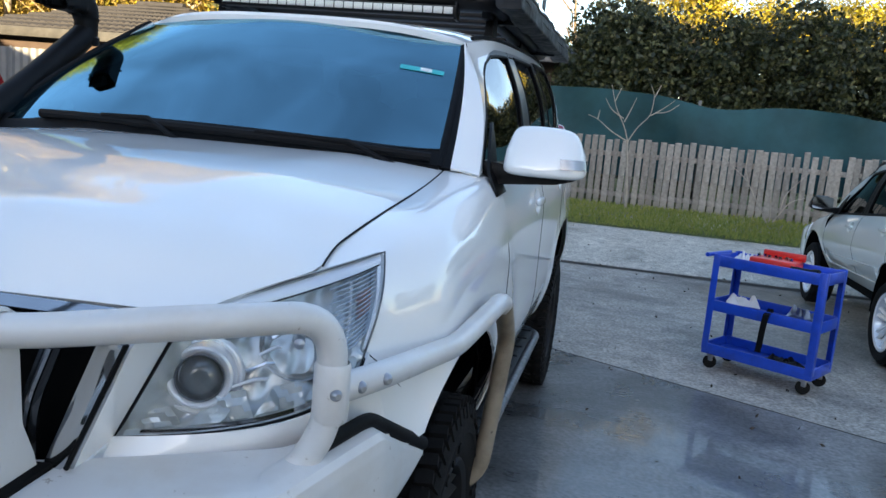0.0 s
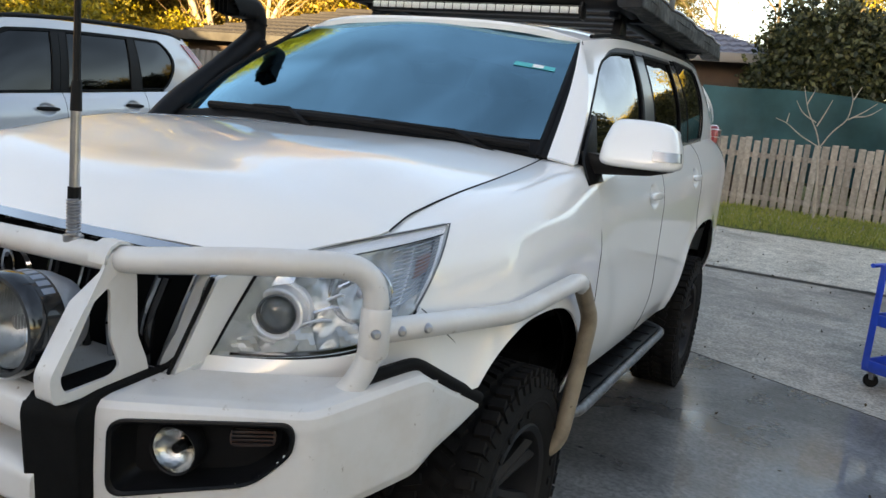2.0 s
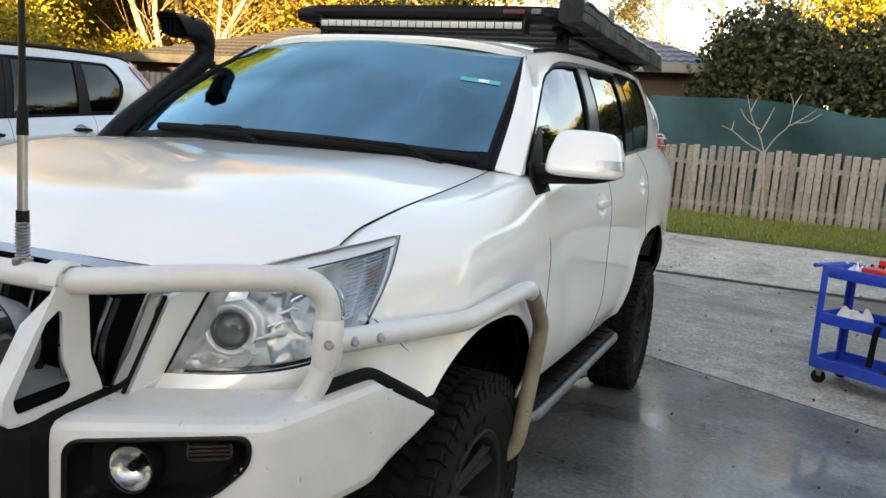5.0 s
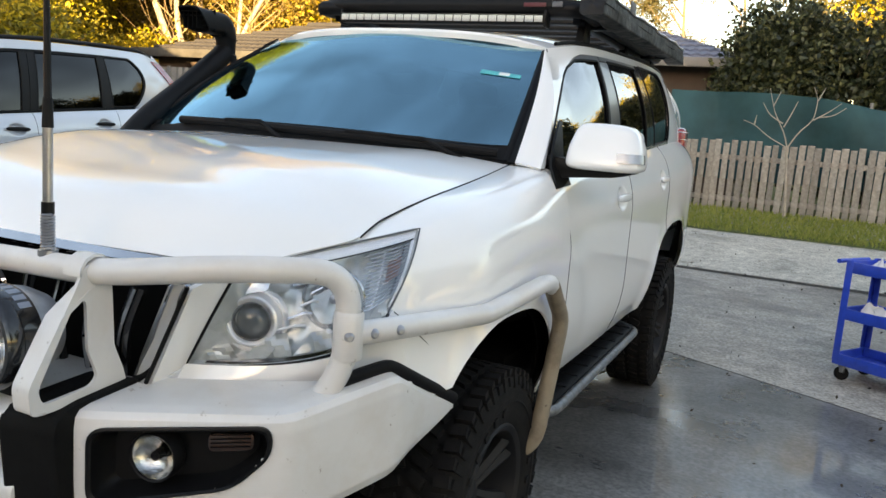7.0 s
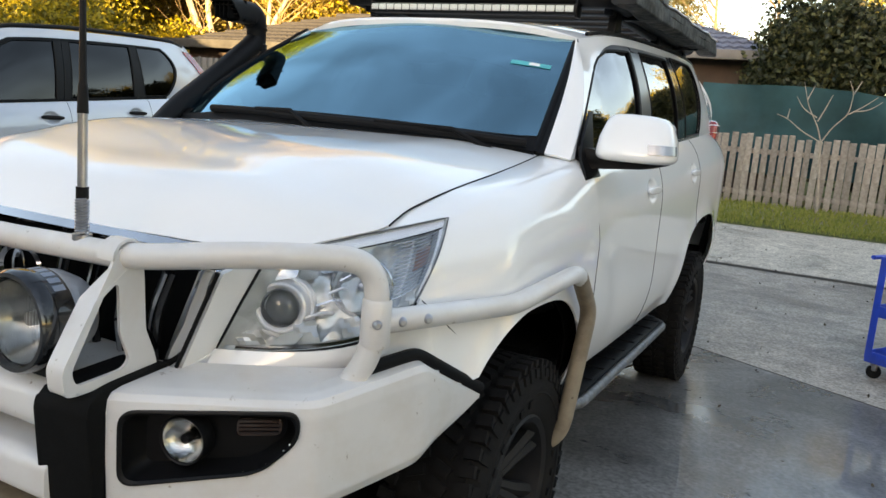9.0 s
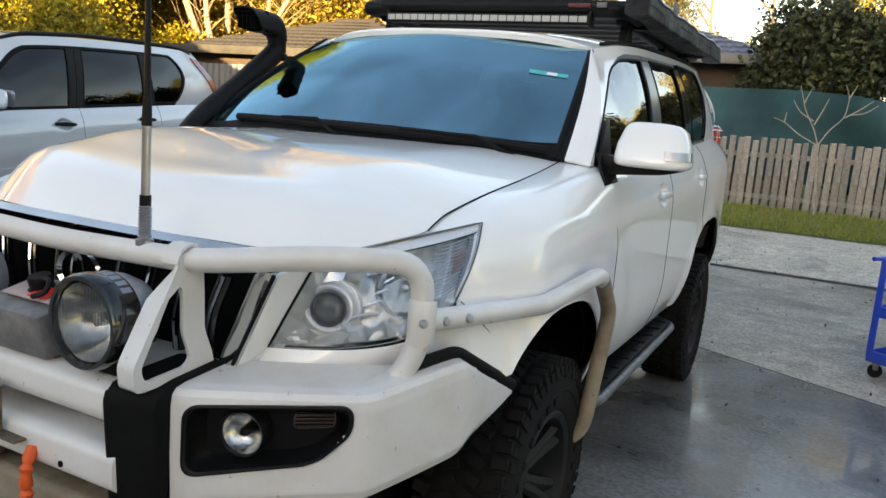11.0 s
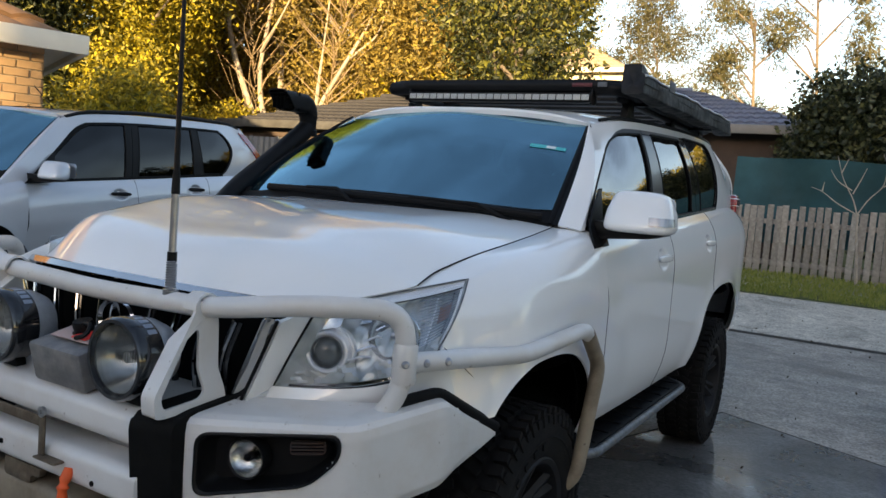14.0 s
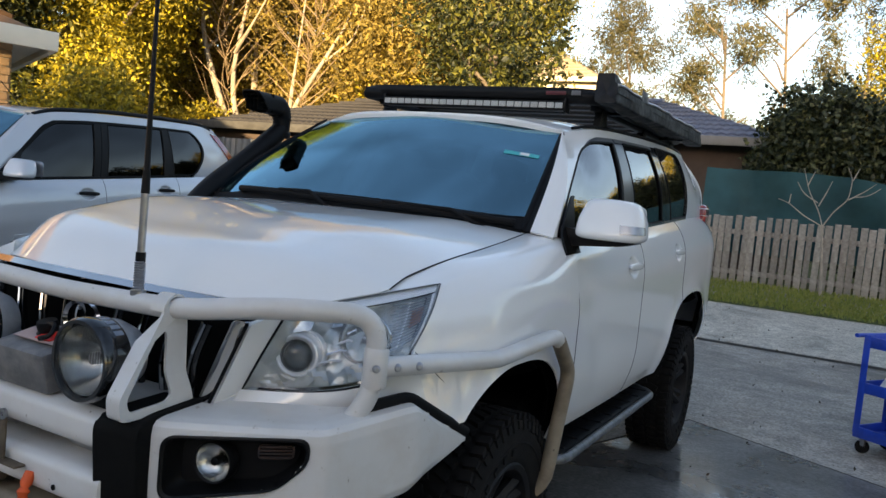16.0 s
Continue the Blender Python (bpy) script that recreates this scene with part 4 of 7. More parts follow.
def side_pt(P, y, v, haunch=True):
    """Doors and rear quarter: from the sill to the belt line."""
    zt, xt, w = P.belt(y), P.belt_x(y), P.width(y)
    zb = arch_z(P, y, P.sill)
    z0 = zt - 0.24
    if v < 0.55:
        z = lerp(zb, z0, v / 0.55)
        x = w
    else:
        a = (v - 0.55) / 0.45 * 1.1
        c = math.cos(1.1)
        x, z = xt + (w - xt) * (math.cos(a) - c) / (1 - c), z0 + (zt - z0) * math.sin(a) / math.sin(1.1)
    crease = P.crease * math.exp(-((z - (zt - 0.30)) / 0.05) ** 2)
    x += flare(P, y, z) + crease + (swell(P, y, z) if haunch else 0.0) - 0.07 * max(0.0, (0.86 - z) / 0.28) ** 2
    return Vector((x, y, z))


def upper_pt(P, y, v):
    """Window zone: from the belt line to the roof rail."""
    x0, z0 = P.belt_x(y), P.belt(y)
    x1, z1 = P.roof_x(y), P.roof_z(y)
    return Vector((lerp(x0, x1, v) + P.barrel * math.sin(math.pi * v), y, lerp(z0, z1, v)))


def y_samples(P, a, b, n):
    out = {a, b}
    for i in range(n + 1):
        out.add(lerp(a, b, i / n))
    for yc, hw, _ in P.arches:
        for k in range(25):
            y = yc - hw * math.cos(math.pi * k / 24) * 0.9999
            if a < y < b:
                out.add(y)
        for y in (yc - hw, yc + hw):
            if a < y < b:
                out.add(y)
    out = sorted(out)
    keep = [out[0]]
    for y in out[1:]:
        if y - keep[-1] > 0.0008:
            keep.append(y)
    return keep


def shell(root, P, paint, tint, screen):
    """Body panels, glass, pillars and roof of a five-door wagon."""
    vs = [i / 26 for i in range(27)]
    for s in (1, -1):
        fl = s < 0
        # added near-black sheets: they stand for shade in the panel gaps and keep daylight out
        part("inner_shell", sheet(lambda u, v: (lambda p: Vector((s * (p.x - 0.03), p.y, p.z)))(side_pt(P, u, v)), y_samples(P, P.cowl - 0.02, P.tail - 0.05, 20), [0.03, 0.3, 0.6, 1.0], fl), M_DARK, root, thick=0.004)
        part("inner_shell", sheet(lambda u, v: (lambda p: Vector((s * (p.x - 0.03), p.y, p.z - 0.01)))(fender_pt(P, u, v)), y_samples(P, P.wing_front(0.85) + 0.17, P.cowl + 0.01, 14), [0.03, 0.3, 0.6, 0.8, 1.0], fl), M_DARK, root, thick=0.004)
        def wing(u, v):
            # the front edge is drawn to the lamp's outline, fading out backwards
            p = fender_pt(P, P.wing_front(v) + (P.cowl - 0.002 - P.wing_front(v)) * u, v)
            if P.wing_edge:
                p = p + (P.wing_edge(v) - fender_pt(P, P.wing_front(v), v)) * (1 - smoothstep(0, 0.38, u))
            return Vector((s * p.x, p.y, p.z))
        bm = sheet(wing, [(y + 0.6) / (P.cowl - 0.002 + 0.6) for y in y_samples(P, -0.6, P.cowl - 0.002, 44)], [i / 56 for i in range(57)], fl)
        inner = [v for v in bm.verts if not v.is_boundary]
        for _ in range(P.relax):
            bmesh.ops.smooth_vert(bm, verts=inner, factor=0.5, use_axis_x=True, use_axis_y=True, use_axis_z=True)
        for v in bm.verts:
            v.co.x += s * swell(P, v.co.y, v.co.z)
        part("front_wing", bm, paint, root, thick=0.006)
        a, b, c, d = P.doors
        for nm, y0, y1 in (("front_door", a, b), ("rear_door", b, c), ("rear_quarter", c, P.tail)):
            us_, vs_ = y_samples(P, y0 + 0.002, y1 - 0.002, 20), list(vs)
            hy = y1 - P.handle_back
            hz = P.belt(hy) - P.handle_drop
            hv = min((k / 200 for k in range(201)), key=lambda k: abs(side_pt(P, hy, k).z - hz))
            if nm != "rear_quarter":
                us_ = sorted(set(us_) | {hy + k * 0.009 for k in range(-13, 14)})
                vs_ = sorted(set(vs_) | {hv + k * 0.012 for k in range(-10, 11)})

            def skin(u, v):
                p = side_pt(P, u, v)
                r = math.hypot((u - hy) / 0.088, (p.z - hz) / 0.052)
                bowl = 0.024 * (1 - smoothstep(0.45, 1.0, r)) if nm != "rear_quarter" else 0.0
                return Vector((s * (p.x - bowl), p.y, p.z))
            panel = part(nm, sheet(skin, us_, vs_, fl), paint, root, thick=0.006)
            if nm != "rear_quarter":
                hx = side_pt(P, hy, hv).x
                part("handle", ellipsoid_box((s * (hx + 0.012), hy - 0.004, hz + 0.004), (0.012, 0.112, 0.0165), 3.0, 20, 10), P.handle_mat or paint, panel)
        for y in P.doors[:3]:
            part("shut_line", tube([(lambda p: Vector((s * (p.x - 0.0008), p.y, p.z)))(side_pt(P, y, k / 30)) for k in range(31)], 0.0026, 5), M_TRIM, root)
        ya, yd = P.pillar_a, P.pillar_d
        w1 = P.window_top

        def win(nm, f0, f1, depth=0.0):
            fn = lambda u, v: (lambda p: Vector((s * (p.x - depth), p.y, p.z)))(upper_pt(P, lerp(f0(v), f1(v), u), v))
            return fn
        for nm, f0, f1, v0, v1 in P.panes:
            vv = [lerp(v0, v1, i / 16) for i in range(17)]
            g = part(nm, sheet(win(nm, f0, f1, 0.008), 8, vv, fl), tint, root, thick=0.004)
            g.visible_shadow = False
            # black seal round the pane
            rim = [(0, v) for v in vv] + [(k / 4, v1) for k in range(1, 4)] + [(1, v) for v in vv[::-1]] + [(k / 4, v0) for k in (3, 2, 1)] + [(0, v0)]
            part("seal", tube([win(nm, f0, f1, 0.002)(u, v) for u, v in rim], 0.006, 6, False), M_TRIM, g)
        part("mirror_sail", sheet(lambda u, v: (lambda p: Vector((s * (p.x + 0.026 + 0.16 * max(0.0, 0.03 - v)), p.y, p.z)))(upper_pt(P, lerp(P.frame_front(v) - 0.020, max(P.frame_front(v) + 0.008, P.sail_back(v)), u), v)), 5, [lerp(P.sail_low, P.sail, k / 10) for k in range(11)], fl), M_BLACK, root, thick=0.008)
        ribs = [("pillar", lambda v: ya(v) - 0.035, P.frame_front, paint, 0.0, w1), ("pillar", lambda v: ya(v) - 0.035, lambda v: ya(v) + 0.35, paint, w1, 1.0), ("pillar", yd, lambda v: P.tail - 0.02 - P.tail_rake * v ** 1.6, paint, 0.0, 1.0)] + [("pillar", *f) for f in P.frames]
        for nm, f0, f1, mt, v0, v1 in ribs:
            part(nm, sheet(win(nm, f0, f1), 6, [lerp(v0, v1, i / 16) for i in range(17)], fl), mt, root, thick=0.02)
        part("roof_rail", sheet(win("", lambda v: ya(v) + 0.34, lambda v: yd(v) + 0.02), 30, [w1, lerp(w1, 1, 0.3), lerp(w1, 1, 0.65), 1.0], fl), paint, root, thick=0.02)
        part("belt_strip", sheet(win("", lambda v: P.frame_front(0) + 0.25, lambda v: yd(0) + 0.01, -0.004), 30, [0.0, 0.014, 0.028], fl), P.belt_mat, root, thick=0.01)
        part("roof_channel", tube([Vector((s * (P.roof_x(y) - 0.012), y, P.roof_z(y) + 0.012)) for y in (lerp(P.roof_y0 + 0.1, P.roof_y1 - 0.1, i / 20) for i in range(21))], 0.008, 6), M_TRIM, root)
    # roof
    def roof(u, v):
        y = lerp(P.roof_y0, P.roof_y1, v)
        xr = P.roof_x(y)
        x = lerp(-xr, xr, u)
        k = 1 - (x / xr) ** 2
        k = 1 - (1 - k) ** 1.6
        return Vector((x, y - 0.10 * k * (1 - v) ** 6 * P.screen_bow, P.roof_z(y) + P.crown * k * (1 - 0.25 * (1 - v) ** 4)))
    part("roof", sheet(roof, 24, 30), paint, root, thick=0.02)

    def ws(u, v):
        hw = lerp(P.screen_low[0], P.screen_top[0], v) + P.screen_wide * math.sin(math.pi * v)
        x = lerp(-hw - P.screen_skew[0] * (1 - v) - 0.02 * bool(P.screen_skew[0]), hw + P.screen_skew[1] * (1 - v), u)
        k = 1 - (2 * u - 1) ** 2
        return Vector((x, lerp(P.screen_low[1], P.screen_top[1], v) - P.screen_skew[0] * 0.5 * (1 - v) * (1 - u) ** 3 - lerp(0.15, 0.085, v) * k * P.screen_bow, lerp(P.screen_low[2], P.screen_top[2], v) + lerp(0.02, 0.045, v) * k + 0.026 * math.sin(math.pi * v)))
    P.ws = ws
    g = part("windscreen", sheet(lambda u, v: ws(u, lerp(lerp(0.0, 0.05, smoothstep(0.05, 0.25, u)), 1.0, v)), 24, 14), screen, root, thick=0.005)
    g.visible_shadow = False
    for u_ in (0, 1):
        part("seal", tube([ws(u_, k / 12 * 0.985) + Vector((0, 0.003, -0.003)) for k in range(13)], 0.014, 8), M_TRIM, g)
    part("seal", tube([ws(k / 20, 0.995) + Vector((0, 0.002, -0.006)) for k in range(21)], 0.006, 6), M_TRIM, g)
    for s in (0, 1):
        # black trim between the screen and the white pillar
        sg = 1 if s else -1
        face = lambda u, v: lerp(ws(s, v), (lambda p: Vector((sg * p.x, p.y, p.z)))(upper_pt(P, P.pillar_a(v) - 0.034, v)) + Vector((-0.7, -0.4, 0)) * (0 if s else P.screen_skew[0] * (1 - v)), u) + Vector((0, -0.012 * math.sin(math.pi * u), 0.006 * math.sin(math.pi * u)))
        tr = P.trim if s else P.trim_far
        part("pillar_trim", sheet(lambda u, v: face(u * tr, v), 3, 12, s == 0), M_TRIM, root, thick=0.01)
        part("pillar_face", sheet(lambda u, v: face(lerp(tr, 1.0, u), v), 5, 12, s == 0), paint, root, thick=0.01)
    part("header_strip", sheet(lambda u, v: lerp(ws(u, 1) + Vector((0, 0.002, 0.001)), roof(u, 0), v), 24, 2), paint, root, thick=0.012)

    # bonnet
    def hood(u, v):
        y = lerp(P.hood_y0, P.hood_y1, v)
        s = lerp(-1, 1, u)
        e = P.hood_x(y)
        x = s * (e - 0.004)
        k = 1 - abs(s) ** P.hood_square
        front = P.hood_nose * (1 - abs(s) ** 2.2) * (1 - v) ** 1.0
        z = P.hood_z(y) + P.hood_crown(v) * k + P.hood_ridge * (math.exp(-((abs(s) - 0.62) / 0.12) ** 2) * smoothstep(0, 0.35, v)) - P.hood_lip * (1 - v) ** 7 + P.hood_lean * smoothstep(0.0, 1.0, -s) * smoothstep(0, 0.14, v) * (1 - smoothstep(0.2, 1.0, v))
        return Vector((x, y - front - P.hood_back * (1 - abs(s) ** 2.4) * v ** 3, z))
    P.hood = hood
    for s in (0, 1):
        part("bonnet_line", tube([hood(s, lerp(0.22 if P.wing_edge else 0.05, 1.0, k / 40)) + Vector(((0.003 if s else -0.003), 0, 0.0)) for k in range(41)], 0.0024, 5), M_TRIM, root)
    part("bonnet", sheet(hood, 40, 36), paint, root, thick=0.012)
    # cowl below the screen
    part("cowl", sheet(lambda u, v: lerp(hood(u, 1) + Vector((0, -0.004, -0.02)), ws(u, lerp(0.012, 0.075, smoothstep(0.08, 0.28, u)) + 0.03 * max(0.0, 2 * u - 1) ** 8) + Vector((0, -0.006, 0.002)), v), 24, 4), M_BLACK, root, thick=0.01)
    part("cowl_panel", sheet(lambda u, v: ws(u, lerp(-0.035, lerp(0.012, 0.068, smoothstep(0.08, 0.28, u)) + 0.02 * max(0.0, 2 * u - 1) ** 8, v)) + Vector((0, -0.75, 0.66)) * 0.007 * v, 24, 6), M_TRIM, root, thick=0.004)
    # tail
    def rear(u, v):
        x1 = lerp(side_pt(P, P.tail, 1.0 if v > 0.5 else v * 2).x, 0, 0)
        if v < 0.5:
            p = side_pt(P, P.tail, v * 2)
            xx, yy, zz = p.x, P.tail, p.z
        else:
            t = (v - 0.5) * 2
            p = upper_pt(P, P.tail - 0.02 - P.tail_rake * t ** 1.6, t)
            xx, yy, zz = p.x, p.y, p.z
        s = lerp(-1, 1, u)
        return Vector((xx * s, yy + 0.05 * (1 - s * s), zz))
    part("tailgate", sheet(rear, 20, 24), paint, root, thick=0.02)
    part("floor_pan", box(((0, (P.cowl + P.tail) / 2 - 0.2, P.sill + 0.08)), (P.width(1.5) * 1.7, P.tail - P.cowl - 0.1, 0.1)), M_DARK, root)
    part("headlining", sheet(lambda u, v: roof(u, v) + Vector((0, 0.03, -0.05)), 8, 8), M_SEAT, root)
    return P


def wheel(root, c, side, R, W, rim_r, rimmat, lugs=True, spokes=6, facing=None):
    """A wheel with tyre, tread blocks, rim and spokes at the axle end c."""
    m = Matrix.Translation(c) @ pose(0, 0, 0, 0, 90 * side, 0)
    hub = part("wheel", lathe([(0.0, 0.055), (0.04, 0.055), (0.055, 0.045), (0.06, 0.0), (0.13, -0.02), (0.13, -0.12), (0.0, -0.12)], 20, m), rimmat, root)
    h = W / 2
    prof = [(rim_r - 0.01, -h * 0.75), (rim_r + 0.03, -h * 0.98), ((rim_r + R) / 2, -h * 1.04), (R - 0.03, -h * 0.96), (R - 0.012, -h * 0.8), (R - 0.01, 0), (R - 0.012, h * 0.8), (R - 0.03, h * 0.96), ((rim_r + R) / 2 + 0.02, h * 1.045), ((rim_r + R) / 2, h * 1.05),
            (rim_r + 0.03, h * 0.99), (rim_r + 0.012, h * 0.93), (rim_r - 0.01, h * 0.75)]
    tyre = part("tyre", lathe(prof, 64, m), M_RUBBER, hub)
    if lugs:
        bm = bmesh.new()
        n = 54
        for i in range(n):
            a = 2 * math.pi * i / n
            for row, (zz, w, l, off, tw) in enumerate(((h * 0.80, h * 0.34, 0.031, 0.0, 8), (-h * 0.80, h * 0.34, 0.031, 0.5, -8), (h * 0.27, h * 0.40, 0.027, 0.25, -22), (-h * 0.27, h * 0.40, 0.027, 0.75, 22))):
                b = a + 2 * math.pi / n * off
                rot = pose(0, 0, 0, 0, 0, math.degrees(b)) @ Matrix.Translation((R - 0.006, 0, zz)) @ pose(0, 0, 0, tw, 0, 0)
                s0 = len(bm.verts)
                vs_ = bmesh.ops.create_cube(bm, size=1.0)["verts"]
                bmesh.ops.transform(bm, matrix=m @ rot @ Matrix.Diagonal((0.02, l, w, 1)), verts=vs_)
                if row < 2:
                    sgn = 1 if row == 0 else -1
                    vs_ = bmesh.ops.create_cube(bm, size=1.0)["verts"]
                    bmesh.ops.transform(bm, matrix=m @ pose(0, 0, 0, 0, 0, math.degrees(b)) @ Matrix.Translation((R - 0.034, 0, sgn * h * 0.985)) @ pose(0, 0, 0, 0, sgn * 12, 0) @ Matrix.Diagonal((0.04 if i % 2 else 0.026, l * 0.85, 0.012, 1)), verts=vs_)
        part("tread", bm, M_RUBBER, tyre, kind="stuff", smooth=False)
        # raised rings and blank lettering blocks on the side wall
        bm = bmesh.new()
        add_lathe(bm, [(rim_r + 0.075, h * 1.05), (rim_r + 0.08, h * 1.07), (rim_r + 0.085, h * 1.05)], 64, m)
        for i in range(26):
            if i % 13 < 8:
                vs_ = bmesh.ops.create_cube(bm, size=1.0)["verts"]
                bmesh.ops.transform(bm, matrix=m @ pose(0, 0, 0, 0, 0, i * 360 / 26) @ Matrix.Translation((rim_r + 0.055, 0, h * 1.045)) @ Matrix.Diagonal((0.022, 0.022, 0.006, 1)), verts=vs_)
        part("side_lettering", bm, M_RUBBER, tyre, smooth=False)
    rim = part("rim", lathe([(rim_r + 0.012, h * 0.92), (rim_r + 0.005, h * 0.97), (rim_r - 0.012, h * 0.9), (rim_r - 0.025, h * 0.6), (rim_r - 0.035, -h * 0.6), (rim_r, -h * 0.8), (rim_r, h * 0.5)], 48, m), rimmat, hub)
    for i in range(spokes):
        a = 2 * math.pi * i / spokes
        bm = bmesh.new()
        for da in (-0.13, 0.13):
            r0, r1 = 0.045, rim_r - 0.012
            p0 = m @ Vector((r0 * math.cos(a + da * 2), r0 * math.sin(a + da * 2), 0.03))
            p1 = m @ Vector((r1 * 0.6 * math.cos(a + da), r1 * 0.6 * math.sin(a + da), h * 0.42))
            p2 = m @ Vector((r1 * math.cos(a + da * 1.1), r1 * math.sin(a + da * 1.1), h * 0.62))
            add_tube(bm, [p0, p1, p2], lambda t: 0.02 + 0.004 * t, 6)
        part("spoke", bm, rimmat, rim)
    part("brake_disc", lathe([(0.0, -0.06), (0.15, -0.06), (0.15, -0.075), (0.0, -0.075)], 32, m), M_RUST, hub)
    return hub


def ellipsoid_box(c, s, e=3.2, nu=28, nv=16, shear=0.0):
    """A rounded box (superellipsoid) of half sizes s."""
    def pw(v, k):
        return math.copysign(abs(v) ** k, v)
    k = 2 / e
    def fn(u, v):
        a, b = 2 * math.pi * u, math.pi * (v - 0.5)
        x = s[0] * pw(math.cos(b), k) * pw(math.cos(a), k)
        y = s[1] * pw(math.cos(b), k) * pw(math.sin(a), k)
        z = s[2] * pw(math.sin(b), k)
        return Vector((c[0] + x, c[1] + y + shear * x, c[2] + z))
    bm = sheet(fn, nu, nv)
    bmesh.ops.remove_doubles(bm, verts=bm.verts, dist=1e-5)
    return bm


def side_mirror(root, P, s, mat, indicator=True, arm=M_BLACK):
    """Door mirror: a housing rounded above and flat below, on a black foot."""
    mx, my, mz = P.mirror
    ax, ay, az = P.mirror_size

    def cap(u, v):
        a, b = 2 * math.pi * u, math.pi * (v - 0.5)
        pw = lambda q, k: math.copysign(abs(q) ** k, q)
        h = pw(math.sin(b), 0.34)
        k = pw(max(0.0, math.cos(b)), 0.28)
        x = ax * k * pw(math.cos(a), 0.45) * (1 - 0.12 * max(0.0, h) - 0.02 * h) * (1 - (0.28 * (h + 1) / 2 if math.cos(a) < 0 else 0.0))
        y = ay * k * pw(math.sin(a), 0.6) * (1 - 0.22 * max(0.0, h))
        return Vector((s * (mx + x - 0.012 * h), my + y + 0.14 * (x + ax) * 0.6 + 0.02 * h, mz + az * h * (1 - 0.12 * (x / ax) ** 2 * (h > 0)) ))
    bm = sheet(cap, 36, 20)
    bmesh.ops.remove_doubles(bm, verts=bm.verts, dist=1e-5)
    m = part("mirror", bm, mat, root)
    bx = P.belt_x(my)
    part("mirror_foot", prism(round_poly([(bx - 0.03, -0.100), (bx - 0.03, -0.040), (bx + 0.03, -0.044), (bx + 0.09, -0.052), (mx + ax * 0.8, -0.062), (mx + ax * 0.86, -0.078), (mx + ax * 0.4, -0.096), (bx + 0.03, -0.112)], 0.016, 4), lambda a, b, d: Vector((s * a, my - 0.055 + d + 0.10 * (a - bx), mz + b * az / 0.078)), 0.10, 0.008), arm, m)
    part("mirror_glass", prism(round_poly([(-0.1, -0.06), (0.1, -0.06), (0.1, 0.06), (-0.1, 0.06)], 0.03), lambda a, b, d: Vector((s * mx + a, my + ay + 0.03 + d + 0.12 * a * s * s, mz + b)), 0.003), M_CHROME, m)
    if indicator:
        at = lambda u, v: Vector(cap(lerp(-0.225, -0.03, u), lerp(0.435, 0.497, v)))
        mid = Vector((s * mx, my, mz))
        part("indicator", sheet(lambda u, v: at(u, v) + (at(u, v) - mid).normalized() * 0.0025, 12, 6, s > 0), M_LAMPGLASS, m, "clear ribbed indicator strip", thick=0.004)
        for k in range(3):
            part("indicator_rib", tube([at(j / 8, 0.25 + k * 0.25) + (at(j / 8, 0.5) - mid).normalized() * 0.004 for j in range(9)], 0.0022, 5), M_SILVER, m)
    return m


# ---- white four-wheel drive ----
CAR = thing("four_wheel_drive", Matrix(), "white lifted four-wheel drive wagon with bull bar, snorkel and roof rack", "car")
P = Shape()
P.ridge, P.relax, P.shoulder_k = 0.020, 8, curve_of((-0.6, 0.95), (-0.2, 0.88), (0.1, 0.74), (0.44, 0.58))
P.screen_wide, P.screen_skew, P.barrel = 0.008, (0.10, -0.055), 0.034
P.sill, P.front_low, P.lip, P.crease = 0.60, 0.86, 0.014, 0.0
P.arches = [(-0.05, 0.39, 0.972), (2.69, 0.62, 1.03)]
P.width = curve_of((-0.95, 0.80), (-0.6, 0.845), (-0.3, 0.878), (0.0, 0.890), (0.45, 0.908), (1.3, 0.92), (2.6, 0.915), (3.2, 0.90), (3.6, 0.875), (3.84, 0.80))
P.hood_x = curve_of((-0.86, 0.565), (-0.80, 0.59), (-0.70, 0.636), (-0.62, 0.672), (-0.545, 0.702), (-0.50, 0.698), (-0.437, 0.694), (-0.375, 0.70), (-0.245, 0.712), (0.1, 0.722), (0.30, 0.715), (0.42, 0.705))
P.hood_z = curve_of((-0.9, 1.140), (-0.80, 1.158), (-0.70, 1.177), (-0.545, 1.201), (-0.40, 1.241), (-0.245, 1.275), (0.0, 1.311), (0.3, 1.353), (0.42, 1.368))
P.shoulder = curve_of((-0.6, 0.98), (-0.3, 1.02), (0.0, 1.075), (0.44, 1.125))
P.wing_front = curve_of((0.0, -0.50), (0.3, -0.54), (0.6, -0.555), (0.70, -0.50), (0.85, -0.375), (0.92, -0.45), (1.0, -0.54))
HL_LOW = ((0.470, -0.828, 0.925), (0.745, -0.705, 0.97), (0.815, -0.575, 1.06))
HL_TOP = ((0.578, -0.797, 1.150), (0.700, -0.555, 1.192), (0.782, -0.392, 1.222))


def bez(a, b, c, t):
    """A curve through three points."""
    a, b, c = Vector(a), Vector(b), Vector(c)
    m = b * 2 - (a + c) / 2
    return a * (1 - t) ** 2 + m * 2 * t * (1 - t) + c * t * t


def lens_pt(u, v, off=0.0):
    """The headlamp's outer surface: u outwards along it, v up."""
    lo, hi = bez(*HL_LOW, u), bez(*HL_TOP, u)
    p = lerp(lo, hi, v)
    n = Vector((0.55 + 0.35 * u, -0.8 + 0.35 * u, 0.25)).normalized()
    return p + n * (0.028 * math.sin(math.pi * min(max(v, 0), 1)) * (0.6 + 0.4 * math.sin(math.pi * u)) + off)


